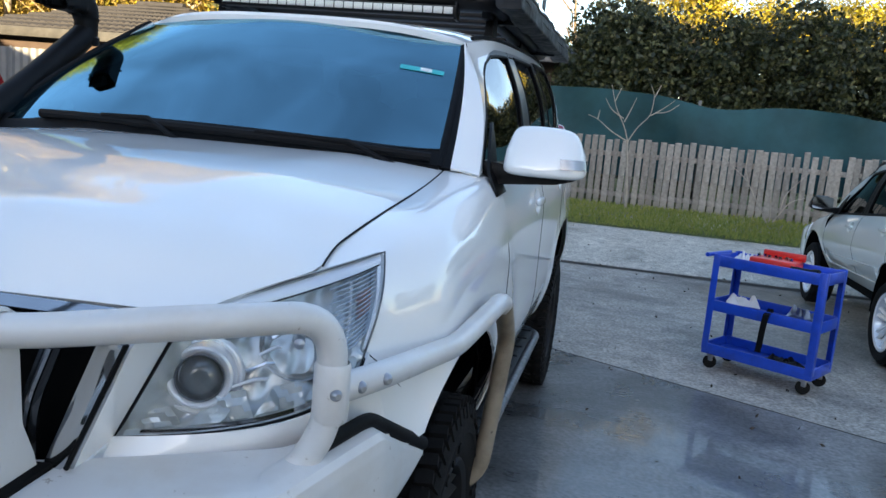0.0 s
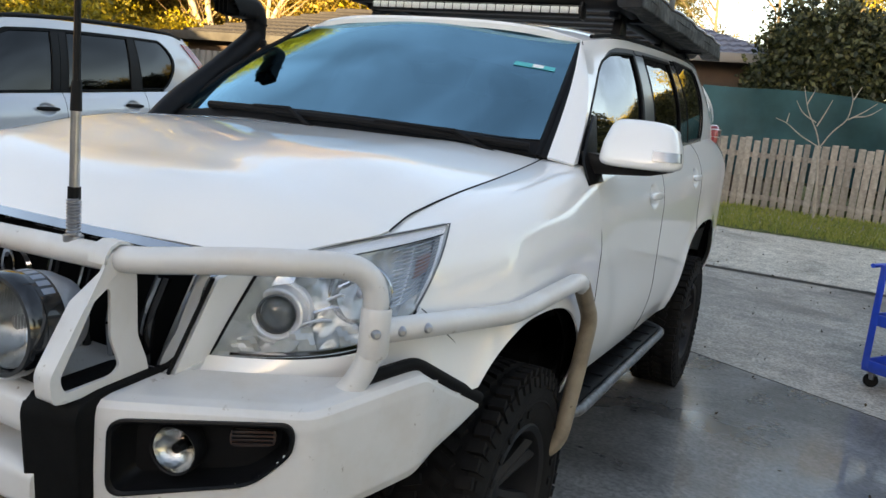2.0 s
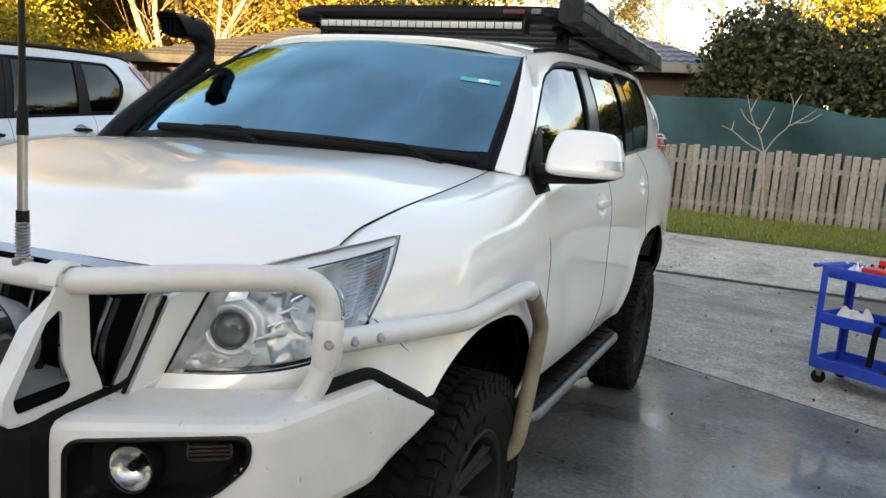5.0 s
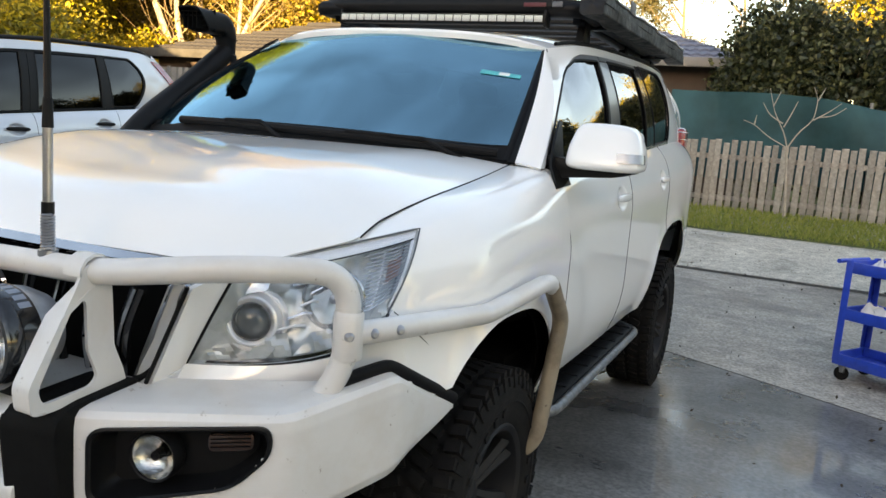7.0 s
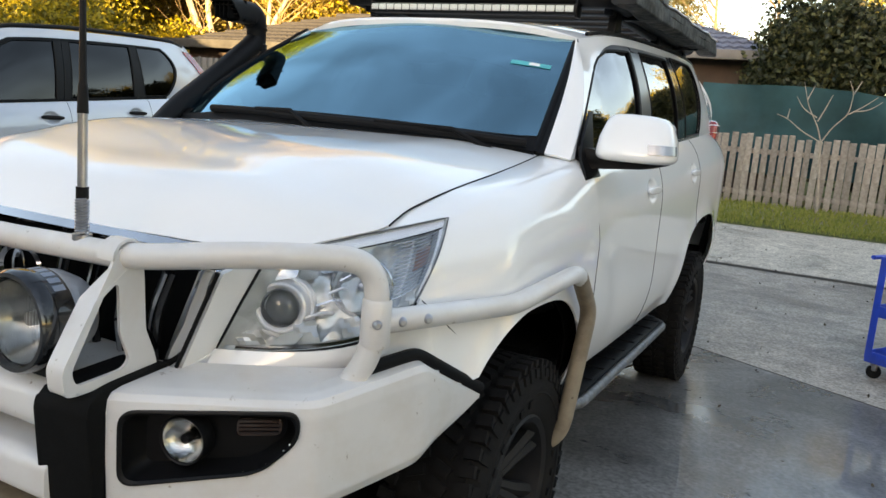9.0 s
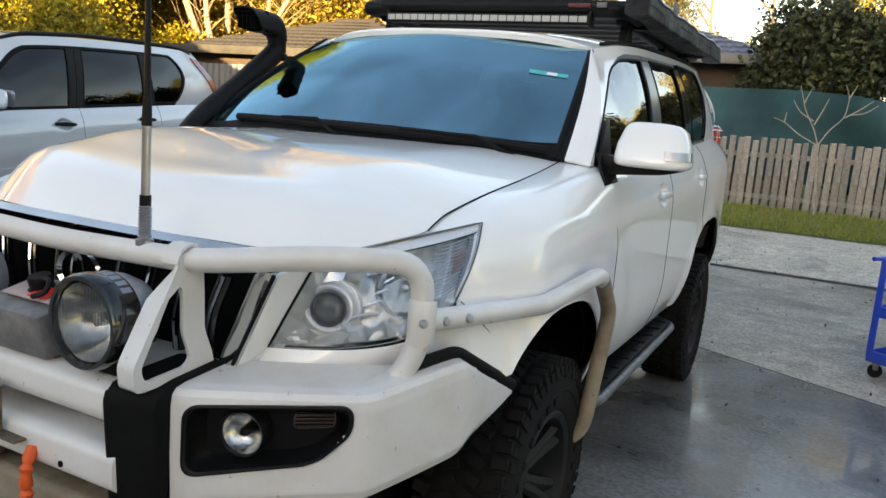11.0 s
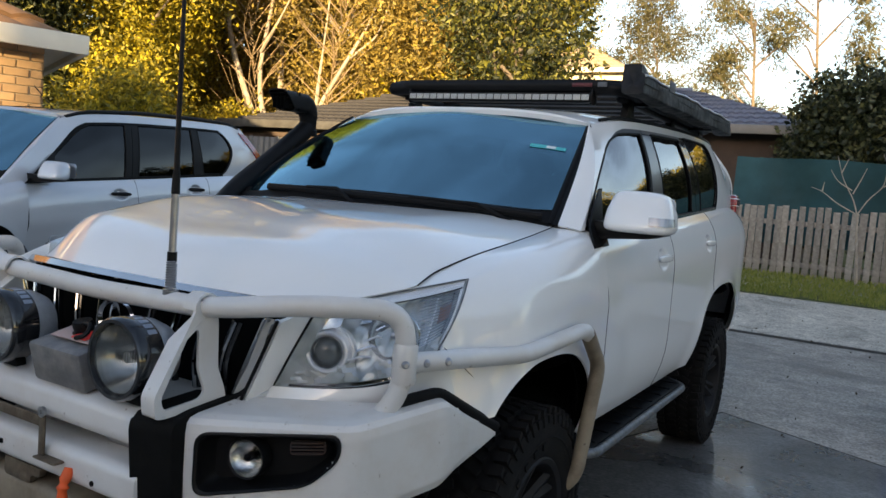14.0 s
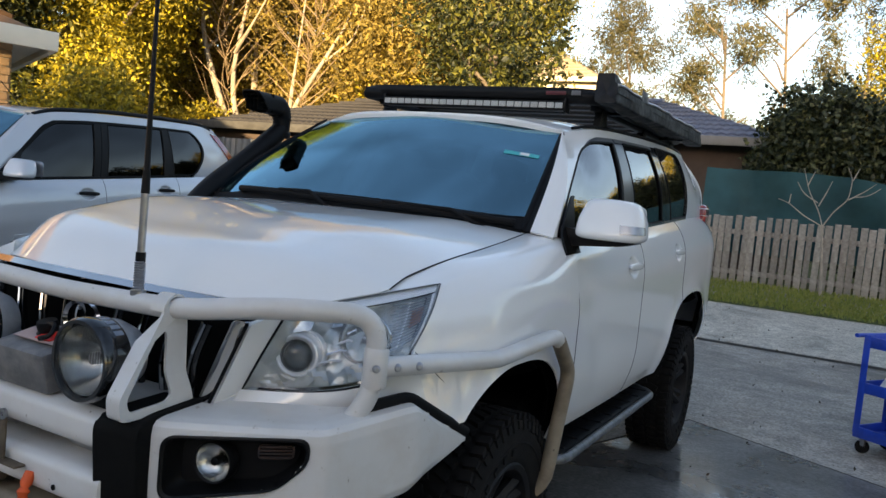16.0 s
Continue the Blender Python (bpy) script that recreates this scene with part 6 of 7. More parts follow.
for s in (1, -1):
    fx = lambda p: Vector((s * p.x, p.y, p.z))
    # a true opening for the fog lamp panel goes through the wing's face
    panel_poly = round_poly([(0.100, 0.706), (0.100, 0.862), (0.435, 0.888), (0.437, 0.83), (0.365, 0.757)], 0.036, 6)
    mid_a, mid_z = 0.27, 0.797

    def inside(a, z, k=0.97):
        a, z = (a - mid_a) / k + mid_a, (z - mid_z) / k + mid_z
        hit = False
        for (a0, z0), (a1, z1) in zip(panel_poly, panel_poly[1:] + panel_poly[:1]):
            if (z0 > z) != (z1 > z) and a < (a1 - a0) * (z - z0) / (z1 - z0) + a0:
                hit = not hit
        return hit
    bm = sheet(lambda u, v: fx(bump_pt(u, v * 9)), 96, 108, s > 0)
    gone = []
    for k, f in enumerate(bm.faces):
        col, row = divmod(k, 108)
        if 24 < row < 90 and inside((col + 0.5) / 96, f.calc_center_median().z):
            gone.append(f)
    bmesh.ops.delete(bm, geom=gone, context="FACES")
    wing = part("bumper_wing", bm, M_BAR, bull, "white steel bumper wing", thick=0.003)

    def on_face(a, z, d):
        p, n2 = face_xy(a), (face_xy(min(1, a + 0.02)) - face_xy(max(0, a - 0.02)))
        n = Vector((n2.y, -n2.x, 0)).normalized()
        return fx(Vector((p.x, p.y, z)) + n * d)

    def shrunk(ka, kz):
        return [((a - mid_a) * ka + mid_a, (z - mid_z) * kz + mid_z) for a, z in panel_poly]
    ring = bmesh.new()
    n_ = len(panel_poly)
    rows_ = [[ring.verts.new(on_face(a, z, d)) for a, z in pl] for pl, d in ((panel_poly, -0.004), (panel_poly, 0.0045), (shrunk(0.975, 0.95), 0.006), (shrunk(0.945, 0.885), 0.002), (shrunk(0.92, 0.84), -0.030), (shrunk(0.80, 0.68), -0.052))]
    for r0, r1 in zip(rows_, rows_[1:]):
        for k in range(n_):
            ring.faces.new((r0[k], r0[(k + 1) % n_], r1[(k + 1) % n_], r1[k]))
    ring.faces.new(rows_[-1])
    fog_panel = part("fog_lamp_panel", ring, M_BLACK, bull, "recessed black plastic fog lamp surround")
    mf = Matrix.Translation(on_face(0.215, 0.803, -0.020)) @ Vector((s * 0.22, -0.97, 0.0)).to_track_quat("Z", "Y").to_matrix().to_4x4()
    part("fog_lamp", lathe([(0.045, 0.0), (0.042, -0.006), (0.034, -0.016), (0.022, -0.024), (0.010, -0.027), (0.0, -0.027)], 30, mf), material("fog_reflector", (0.50, 0.49, 0.46), 0.14, metal=1.0, bump=0.35, bump_scale=28), fog_panel)
    part("fog_bulb", lathe([(0.0, -0.004), (0.010, -0.006), (0.011, -0.025)], 14, mf), M_DARK, fog_panel)
    part("fog_bezel", lathe([(0.044, -0.03), (0.045, 0.004), (0.048, 0.006), (0.050, 0.002), (0.051, -0.03)], 30, mf), M_BLACK, fog_panel)
    fl_ = part("fog_lens", lathe([(0.0, 0.013), (0.02, 0.011), (0.035, 0.006), (0.045, 0.0)], 30, mf), M_LENS, fog_panel)
    fl_.visible_shadow = False
    part("side_marker", prism(round_poly([(0.315, 0.822), (0.40, 0.835), (0.40, 0.868), (0.315, 0.858)], 0.010), lambda a, z, d: on_face(a, z, -0.030 + 0.10 * (a - 0.315) + d), 0.012, 0.002), material("smoked_lens", (0.026, 0.012, 0.007), 0.2, coat=0.5), fog_panel, "smoked amber side marker")
    for k in range(4):
        part("marker_rib", tube([on_face(0.32 + 0.075 * q / 4, 0.832 + k * 0.008 + 0.010 * q / 4, -0.0165 + 0.0075 * q / 4) for q in range(5)], 0.0014, 5), M_DARK, fog_panel)
    # black wheel-arch edge trim on top of the wing
    part("wing_trim", tube(smooth_path([fx(bump_pt(t_, 1.0) + Vector((-0.002, 0.006, 0.012))) for t_ in (0.585, 0.66, 0.735, 0.80, 0.90, 1.0)], 0.03, 4), 0.013, 10, flat=1.15), M_TRIM, bull)
    # A-shaped upright plate
    out = [(-0.982, 1.160), (-1.036, 1.160), (-1.052, 1.125), (-1.085, 1.066), (-1.155, 0.945), (-1.148, 0.895), (-1.120, 0.893), (-0.965, 0.900), (-0.936, 0.904), (-0.944, 0.935), (-0.968, 0.99), (-0.974, 1.10)]
    hole = [(-1.060, 1.088), (-1.034, 1.094), (-1.030, 0.994), (-1.006, 0.936), (-1.022, 0.920), (-1.125, 0.912), (-1.136, 0.940)]
    out, hole = round_poly(out, 0.010, 3), round_poly(hole, 0.012, 3)
    bm = bmesh.new()
    for dx in (0.013, 0.021):
        loops = []
        for pl in (out, hole):
            vs_ = [bm.verts.new((s * (0.395 + dx), a, b)) for a, b in pl]
            loops.append([bm.edges.new((vs_[k], vs_[(k + 1) % len(vs_)])) for k in range(len(vs_))])
        bmesh.ops.triangle_fill(bm, use_beauty=True, edges=loops[0] + loops[1])
    half = len(bm.verts) // 2
    bm.verts.ensure_lookup_table()
    for st, ln in ((0, len(out)), (len(out), len(hole))):
        for k in range(ln):
            a, b = st + k, st + (k + 1) % ln
            bm.faces.new((bm.verts[a], bm.verts[b], bm.verts[half + b], bm.verts[half + a]))
    upright = part("upright", bm, M_BAR, bull, angle=30)
    ring_r = TUBE_R + 0.007
    wrap = [(-1.012 - ring_r * math.cos(a), 1.140 + ring_r * math.sin(a)) for a in (math.radians(d) for d in (200, 170, 140, 110, 80, 50, 20, -5))]
    flange = smooth_path([(0, -1.122, 0.893), (0, -1.150, 0.896), (0, -1.156, 0.946), (0, -1.087, 1.066)], 0.014, 4) + [Vector((0, a, b)) for a, b in wrap[1:]]
    part("flange", sheet(lambda u, v: Vector((s * lerp(0.372, 0.417, v), flange[int(u)].y, flange[int(u)].z)), list(range(len(flange))), 2, s > 0), M_BAR, upright, thick=0.006)
    # rubber pad over the bumper edge
    part("rubber_pad",
        prism(round_poly([(-0.945, 0.915), (-1.08, 0.902), (-1.135, 0.890), (-1.146, 0.862), (-1.128, 0.58), (-1.10, 0.575), (-1.105, 0.85), (-1.09, 0.87), (-0.955, 0.89)], 0.012, 3), lambda a, b, d: Vector((s * (0.322 + d), a + 0.25 * d, b)), 0.113, 0.008), M_PAD, bull, "black rubber pad")
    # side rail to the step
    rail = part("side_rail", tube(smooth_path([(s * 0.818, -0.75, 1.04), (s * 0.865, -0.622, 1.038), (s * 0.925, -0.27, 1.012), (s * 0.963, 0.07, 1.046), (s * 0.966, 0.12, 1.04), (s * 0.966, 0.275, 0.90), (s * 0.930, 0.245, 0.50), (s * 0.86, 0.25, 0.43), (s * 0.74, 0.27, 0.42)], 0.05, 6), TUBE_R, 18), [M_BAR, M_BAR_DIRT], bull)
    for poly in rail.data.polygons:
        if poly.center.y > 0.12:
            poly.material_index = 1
    part("clamp", lathe([(TUBE_R + 0.002, -0.05), (TUBE_R + 0.005, -0.045), (TUBE_R + 0.005, 0.045), (TUBE_R + 0.002, 0.05)], 24, Matrix.Translation((s * 0.818, -0.75, 1.04))), M_BAR, bull)
    for k, (bx, by, bz) in enumerate(((0.835, -0.772, 1.043), (0.857, -0.712, 1.041), (0.882, -0.648, 1.04))):
        part("bolt", lathe([(0.0, 0.010), (0.005, 0.010), (0.009, 0.006), (0.011, 0.0), (0.011, -0.012)], 12, Matrix.Translation((s * bx, by, bz)) @ Vector((s * 0.7, -0.7, 0)).to_track_quat("Z", "Y").to_matrix().to_4x4()), M_STEEL, bull)
    part("hoop_foot", tube([(s * x, y, z) for x, y, z in ((0.786, -0.765, 0.922), (0.778, -0.769, 0.909), (0.771, -0.772, 0.900), (0.764, -0.776, 0.892), (0.758, -0.779, 0.886))], lambda t: TUBE_R + 0.0005 + 0.013 * t ** 2.2, 24), M_BAR, bull)

# centre beams
part("upper_beam", prism(round_poly([(-1.12, 0.80), (-1.135, 0.82), (-1.13, 0.872), (-1.10, 0.888), (-0.88, 0.905), (-0.88, 0.89), (-1.06, 0.868), (-1.08, 0.80)], 0.012, 3), lambda a, b, d: Vector((-0.345 + d, a, b)), 0.69, 0.003), M_BAR, bull)
part("lower_beam", prism(round_poly([(-1.12, 0.655), (-1.14, 0.67), (-1.14, 0.735), (-1.12, 0.75), (-0.98, 0.75), (-0.98, 0.655)], 0.015, 3), lambda a, b, d: Vector((-0.345 + d, a, b)), 0.69, 0.003), M_BAR, bull)
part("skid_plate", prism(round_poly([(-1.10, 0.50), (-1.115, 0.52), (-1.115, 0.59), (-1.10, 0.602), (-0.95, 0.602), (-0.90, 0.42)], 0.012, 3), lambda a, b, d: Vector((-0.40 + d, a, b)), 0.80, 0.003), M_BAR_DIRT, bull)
part("winch_drum", lathe([(0.03, -0.26), (0.065, -0.26), (0.065, -0.12), (0.035, -0.115), (0.035, 0.115), (0.065, 0.12), (0.065, 0.26), (0.03, 0.26)], 24, Matrix.Translation((0, -1.0, 0.80)) @ pose(0, 0, 0, 0, 90, 0)), M_STEEL, bull)
# near-black sheet behind the beams, standing in for the shade between them
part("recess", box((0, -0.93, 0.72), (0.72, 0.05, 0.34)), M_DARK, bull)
lever = part("winch_lever", box((-0.17, -1.152, 0.800), (0.34, 0.006, 0.028), bevel=0.002), M_RUST, bull, "thin rusty steel strap")
part("strap_end", box((0.0, -1.153, 0.765), (0.024, 0.006, 0.115), bevel=0.002), M_RUST, lever)
part("strap_foot", box((0.035, -1.156, 0.711), (0.09, 0.03, 0.006), bevel=0.002), M_RUST, lever)
part("strap_ring", lathe([(0.006, -0.004), (0.014, -0.004), (0.014, 0.004), (0.006, 0.004), (0.006, -0.004)], 16, Matrix.Translation((0.0, -1.155, 0.826)) @ pose(0, 0, 0, 90, 0, 0)), M_STEEL, lever)
part("tow_bracket", prism(round_poly([(-0.10, 0.60), (0.02, 0.60), (0.02, 0.625), (0.06, 0.625), (0.06, 0.65), (-0.10, 0.65)], 0.008), lambda a, b, d: Vector((a - 0.12, -1.118 + d, b)), 0.02, 0.003), M_RUST, bull)
rope = part("rope_loop", tube(smooth_path([(0.10, -1.14, 0.70), (0.11, -1.165, 0.66), (0.105, -1.16, 0.60), (0.12, -1.165, 0.55), (0.125, -1.16, 0.48)], 0.02, 4), lambda t: 0.0125 + 0.0035 * math.sin(t * 40), 10), M_ORANGE, bull, "orange winch rope")
# holes drawn as near-black discs: their inner shade is only colour
for x, z in ((0.19, 0.685), (-0.20, 0.70)):
    part("bolt_hole", lathe([(0.0, 0.002), (0.007, 0.002), (0.007, -0.003)], 14, Matrix.Translation((x, -1.141, z)) @ pose(0, 0, 0, 90, 0, 0)), M_DARK, bull)

# driving lamps on the shelf
for s in (1, -1):
    m = Matrix.Translation((s * 0.253, -1.115, 1.005)) @ pose(0, 0, 0, 90, 0, 0)
    dl = part("driving_lamp", lathe([(0.095, -0.030), (0.096, -0.045), (0.090, -0.075), (0.072, -0.11), (0.04, -0.125), (0.0, -0.128)], 40, m), M_CASE, bull, "round driving lamp with black rim")
    part("lamp_rim", lathe([(0.094, -0.045), (0.0985, -0.042), (0.0985, -0.004), (0.1015, 0.0), (0.1015, 0.022), (0.096, 0.030), (0.088, 0.030), (0.085, 0.018)], 48, m), M_GLOSSBLACK, dl)
    part("reflector", lathe([(0.083, 0.016), (0.07, -0.015), (0.045, -0.045), (0.015, -0.06), (0.0, -0.06)], 40, m), M_BOWL, dl)
    part("bulb_shield", lathe([(0.0, -0.005), (0.014, -0.008), (0.016, -0.04)], 20, m), M_STEEL, dl)
    bm = bmesh.new()
    add_lathe(bm, [(0.0, 0.026), (0.03, 0.0255), (0.06, 0.022), (0.083, 0.016)], 40, m)
    dg = part("lamp_glass", bm, M_LENS, dl)
    dg.visible_shadow = False
    bm = bmesh.new()
    for k in range(-8, 9):
        hw = math.sqrt(max(0.0, 0.078 ** 2 - (k * 0.009) ** 2))
        add_tube(bm, [m @ Vector((k * 0.009, y, 0.020 + 0.004 * (1 - (y / 0.08) ** 2))) for y in (-hw, 0, hw)], 0.0022, 4)
    part("lens_ribs", bm, M_RIB, dl, kind="stuff").visible_shadow = False
    for k in range(5):
        a0 = 0.75 + 0.20 * k
        part("label_bar", sheet(lambda u, v: m @ Vector((0.0990 * math.cos(lerp(a0, a0 + 0.13, u)), 0.0990 * math.sin(lerp(a0, a0 + 0.13, u)), lerp(-0.036, -0.012, v))), 4, 2), material("label_grey", (0.20, 0.24, 0.30), 0.4), dl, "faint pale marking bar", thick=0.0008)
    part("bracket", prism([(-0.04, 0.0), (0.04, 0.0), (0.03, 0.05), (-0.03, 0.05)], lambda a, b, d: Vector((s * 0.265 + a, -1.09 + d, 0.865 + b)), 0.03, 0.003), M_BLACK, dl)

# winch control box
box_p = part("winch_box", box((0.012, -1.055, 0.958), (0.215, 0.16, 0.108), pose(0, 0, 0, 14, 0, 0).to_3x3(), 0.011, 2), M_GREY, bull, "dusty grey winch control box")
part("plate", box((0.03, -1.068, 1.021), (0.17, 0.08, 0.004), pose(0, 0, 0, 14, 0, 0).to_3x3(), 0.002), material("warning_plate", (0.42, 0.30, 0.28), 0.5), box_p)
part("plate_mark", box((0.055, -1.078, 1.023), (0.06, 0.05, 0.004), pose(0, 0, 0, 14, 0, 0).to_3x3(), 0.002), M_REDTOOL, box_p)
part("plug_cap", lathe([(0.0, 0.03), (0.024, 0.03), (0.027, 0.02), (0.024, 0.0), (0.03, 0.0)], 20, Matrix.Translation((0.02, -1.06, 1.026)) @ pose(0, 0, 0, 14, 0, 0)), M_BLACK, box_p)
part("cap_strap", tube(smooth_path([(0.03, -1.07, 1.05), (0.075, -1.08, 1.055), (0.085, -1.10, 1.03), (0.055, -1.11, 1.02)], 0.03, 4), 0.006, 6), M_BLACK, box_p)

# antenna on the bar
AX, AY = 0.282, -1.012
ant = part("antenna", tube([(AX, AY, 1.150), (AX, AY, 1.168)], 0.019, 14), M_STEEL, bull, "tall radio antenna with spring base")
part("spring", tube([(AX + 0.0115 * math.cos(a), AY + 0.0115 * math.sin(a), 1.170 + 0.0062 * a / (2 * math.pi)) for a in (k * math.pi / 6 for k in range(133))], 0.0029, 6), M_STEEL, ant)
part("ferrule", tube([(AX, AY, 1.238), (AX, AY, 1.262)], 0.0122, 12), M_BLACK, ant)
part("mast", tube([(AX, AY, 1.262), (AX, AY, 1.405)], 0.0095, 12), M_STEEL, ant)
part("collar", tube([(AX, AY, 1.405), (AX, AY, 1.44), (AX, AY, 1.461)], lambda t: 0.0108 - 0.002 * t, 12), M_BLACK, ant)
part("whip", tube([(AX, AY, 1.461), (AX - 0.004, AY, 1.75), (AX - 0.014, AY, 2.65)], lambda t: lerp(0.0072, 0.0035, t), 8), M_BLACK, ant)

# ---- windscreen things ----
for u0, u1, v0, v1 in ((0.15, 0.53, 0.055, 0.035), (0.39, 0.985, 0.035, 0.03)):
    w = part("wiper", tube([P.ws(lerp(u0, u1, k / 12), lerp(v0, v1, k / 12)) + Vector((0, -0.022, 0.012)) for k in range(13)], 0.011, 8, flat=1.3), M_TRIM, CAR)
    part("wiper_arm", tube([P.ws(lerp(u0, u1, 0.9) if u0 > 0.2 else lerp(u0, u1, 0.95), 0.0) + Vector((0, -0.028, -0.012)), P.ws(lerp(u0, u1, 0.75), lerp(v0, v1, 0.6)) + Vector((0, -0.035, 0.026)), P.ws(lerp(u0, u1, 0.45), lerp(v0, v1, 0.45)) + Vector((0, -0.028, 0.024))], lambda t: lerp(0.010, 0.006, t), 8), M_TRIM, w)


def on_screen(u0, u1, v0, v1, off):
    return lambda u, v: P.ws(lerp(u0, u1, u), lerp(v0, v1, v)) + Vector((0, -0.75, 0.66)).normalized() * off


for u0 in (0.0, 0.955):
    part("cowl_corner", sheet(on_screen(u0, u0 + 0.045, 0.0, 0.07, 0.006), 4, 3), M_TRIM, CAR, thick=0.003)
part("sticker", sheet(on_screen(0.862, 0.965, 0.628, 0.664, 0.003), 6, 2), M_TEAL, CAR, "small teal strip sticker on the glass", thick=0.001)
part("sticker_print", sheet(on_screen(0.910, 0.937, 0.632, 0.660, 0.005), 3, 1), M_PAPER, CAR, thick=0.001)

# ---- inside ----
part("dashboard", sheet(lambda u, v: Vector((lerp(-0.74, 0.74, u), lerp(0.42, 1.0, v), 1.31 - 0.5 * max(0.0, v - 0.62) + 0.03 * math.sin(math.pi * min(1, v * 1.5)))), 16, 12), M_SEAT, CAR, thick=0.03)
part("steering_wheel", lathe([(0.185 + 0.016 * math.cos(a), 0.016 * math.sin(a)) for a in (2 * math.pi * k / 10 for k in range(11))], 40, Matrix.Translation((-0.37, 1.02, 1.20)) @ pose(0, 0, 0, 65, 0, 0)), M_BLACK, CAR)
part("steering_hub", box((-0.37, 1.03, 1.19), (0.3, 0.06, 0.07), pose(0, 0, 0, -25, 0, 0).to_3x3(), 0.02), M_BLACK, CAR)
for x in (-0.37, 0.37):
    for yb in (1.35, 2.25):
        seat = part("seat", ellipsoid_box((x, yb, 0.98), (0.26, 0.26, 0.12), 4), M_SEAT, CAR)
        part("backrest", ellipsoid_box((x, yb + 0.30, 1.30), (0.25, 0.10, 0.33), 4, shear=0.0), M_SEAT, seat)
        part("headrest", ellipsoid_box((x, yb + 0.32, 1.68), (0.13, 0.06, 0.09), 3), M_SEAT, seat)
# plain unseen block added to stop light passing under the car
part("chassis", box((0, 1.35, 0.46), (1.16, 4.3, 0.30), bevel=0.02), M_DARK, CAR)
part("cabin_mirror", ellipsoid_box((0.0, 0.78, 1.70), (0.12, 0.03, 0.035), 3), M_BLACK, CAR)

# ---- snorkel ----
SX = -0.872
sn = part("snorkel", tube(smooth_path([(SX + 0.02, 0.08, 1.20), (SX + 0.01, 0.20, 1.30), (SX, 0.329, 1.413), (SX, 0.516, 1.535), (SX, 0.740, 1.697), (SX, 0.779, 1.73)], 0.10, 5), lambda t: lerp(0.050, 0.047, t), 16), M_BLACK, CAR, "black plastic intake snorkel beside the screen pillar")
part("snorkel_neck", lathe([(0.043, -0.05), (0.05, -0.045), (0.05, -0.02), (0.044, -0.015), (0.044, 0.04), (0.05, 0.05)], 24, Matrix.Translation((SX, 0.784, 1.738))), M_BLACK, sn)


def head_pt(u, v):
    """Boxy ram head: round at the neck, bent forward to a wide mouth whose top overhangs."""
    th = math.pi / 2 * min(1.0, v / 0.55)
    y = 0.784 - 0.07 * (1 - math.cos(th)) - 0.135 * max(0.0, (v - 0.55) / 0.45)
    z = 1.779 + 0.068 * math.sin(th)
    k = lerp(1.0, 0.5, min(1.0, v / 0.5))
    pw = lambda q: math.copysign(abs(q) ** k, q)
    sx, sn_ = pw(math.cos(2 * math.pi * u)), pw(math.sin(2 * math.pi * u))
    hw, hn = lerp(0.045, 0.064, v), lerp(0.045, 0.050, v)
    slant = 0.045 * sn_ * max(0.0, (v - 0.4) / 0.6)
    return Vector((SX + hw * sx, y + math.cos(th) * hn * sn_ - math.sin(th) * slant, z + math.sin(th) * hn * sn_ + math.cos(th) * slant))


head = part("snorkel_head", sheet(head_pt, 40, 24), M_BLACK, sn, thick=0.006)
# near-black plate across the throat, for the shade inside the mouth
part("head_throat", box((SX, 0.644, 1.847), (0.115, 0.01, 0.09)), M_DARK, head)
for k in range(5):
    part("head_slat", box((SX, 0.614 - k * 0.015, 1.810 + k * 0.0165), (0.112, 0.012, 0.004)), M_DARK, head)
for k in range(4):
    part("head_slat", box((SX - 0.036 + k * 0.024, 0.587, 1.844), (0.004, 0.06, 0.075)), M_DARK, head)

# ---- roof rack, light bar, awning ----
RK = [(-0.65, 1.22), (0.65, 1.22), (0.65, 3.0), (-0.65, 3.0)]
rack = part("roof_rack", tube(smooth_path([(x, y, 2.0) for x, y in RK] + [(-0.65, 1.22, 2.0)], 0.07, 5), 0.034, 12, flat=1.0), M_BLACK, CAR, "black steel roof platform")
part("front_rail", sheet(lambda u, v: Vector((lerp(-0.66, 0.66, u), 1.185 + 0.06 * abs(2 * u - 1) ** 10 - 0.01 * math.sin(math.pi * v), lerp(1.985, 2.04, v))), 24, 6), M_BLACK, rack, thick=0.05)
part("rail_badge", box((0.46, 1.168, 2.012), (0.10, 0.006, 0.018), bevel=0.002), material("red_label", (0.10, 0.012, 0.016), 0.5), rack)
part("rail_label", box((0.56, 1.168, 2.014), (0.045, 0.006, 0.022), bevel=0.002), material("grey_label", (0.12, 0.12, 0.125), 0.5), rack)
for k in range(9):
    part("slat", box((0, 1.36 + k * 0.19, 1.995), (1.28, 0.07, 0.02), bevel=0.004), M_BLACK, rack)
for s in (1, -1):
    for y in (1.4, 2.2, 2.9):
        part("leg", prism(round_poly([(y - 0.06, 1.875), (y + 0.06, 1.875), (y + 0.03, 1.985), (y - 0.03, 1.985)], 0.01), lambda a, b, d: Vector((s * (0.60 + d), a, b)), 0.035, 0.003), M_BLACK, rack)
    part("crossbar_rail", box((s * 0.61, 2.15, 1.965), (0.04, 1.7, 0.03), bevel=0.006), M_BLACK, rack)
lb = part("light_bar", box((0, 1.19, 1.952), (1.03, 0.05, 0.046), bevel=0.006), M_BLACK, CAR, "long row of small lamps under the rack")
bm = bmesh.new()
for k in range(24):
    add_box(bm, (-0.483 + k * 0.042, 1.1605, 1.953), (0.037, 0.004, 0.026), bevel=0.0015, seg=1)
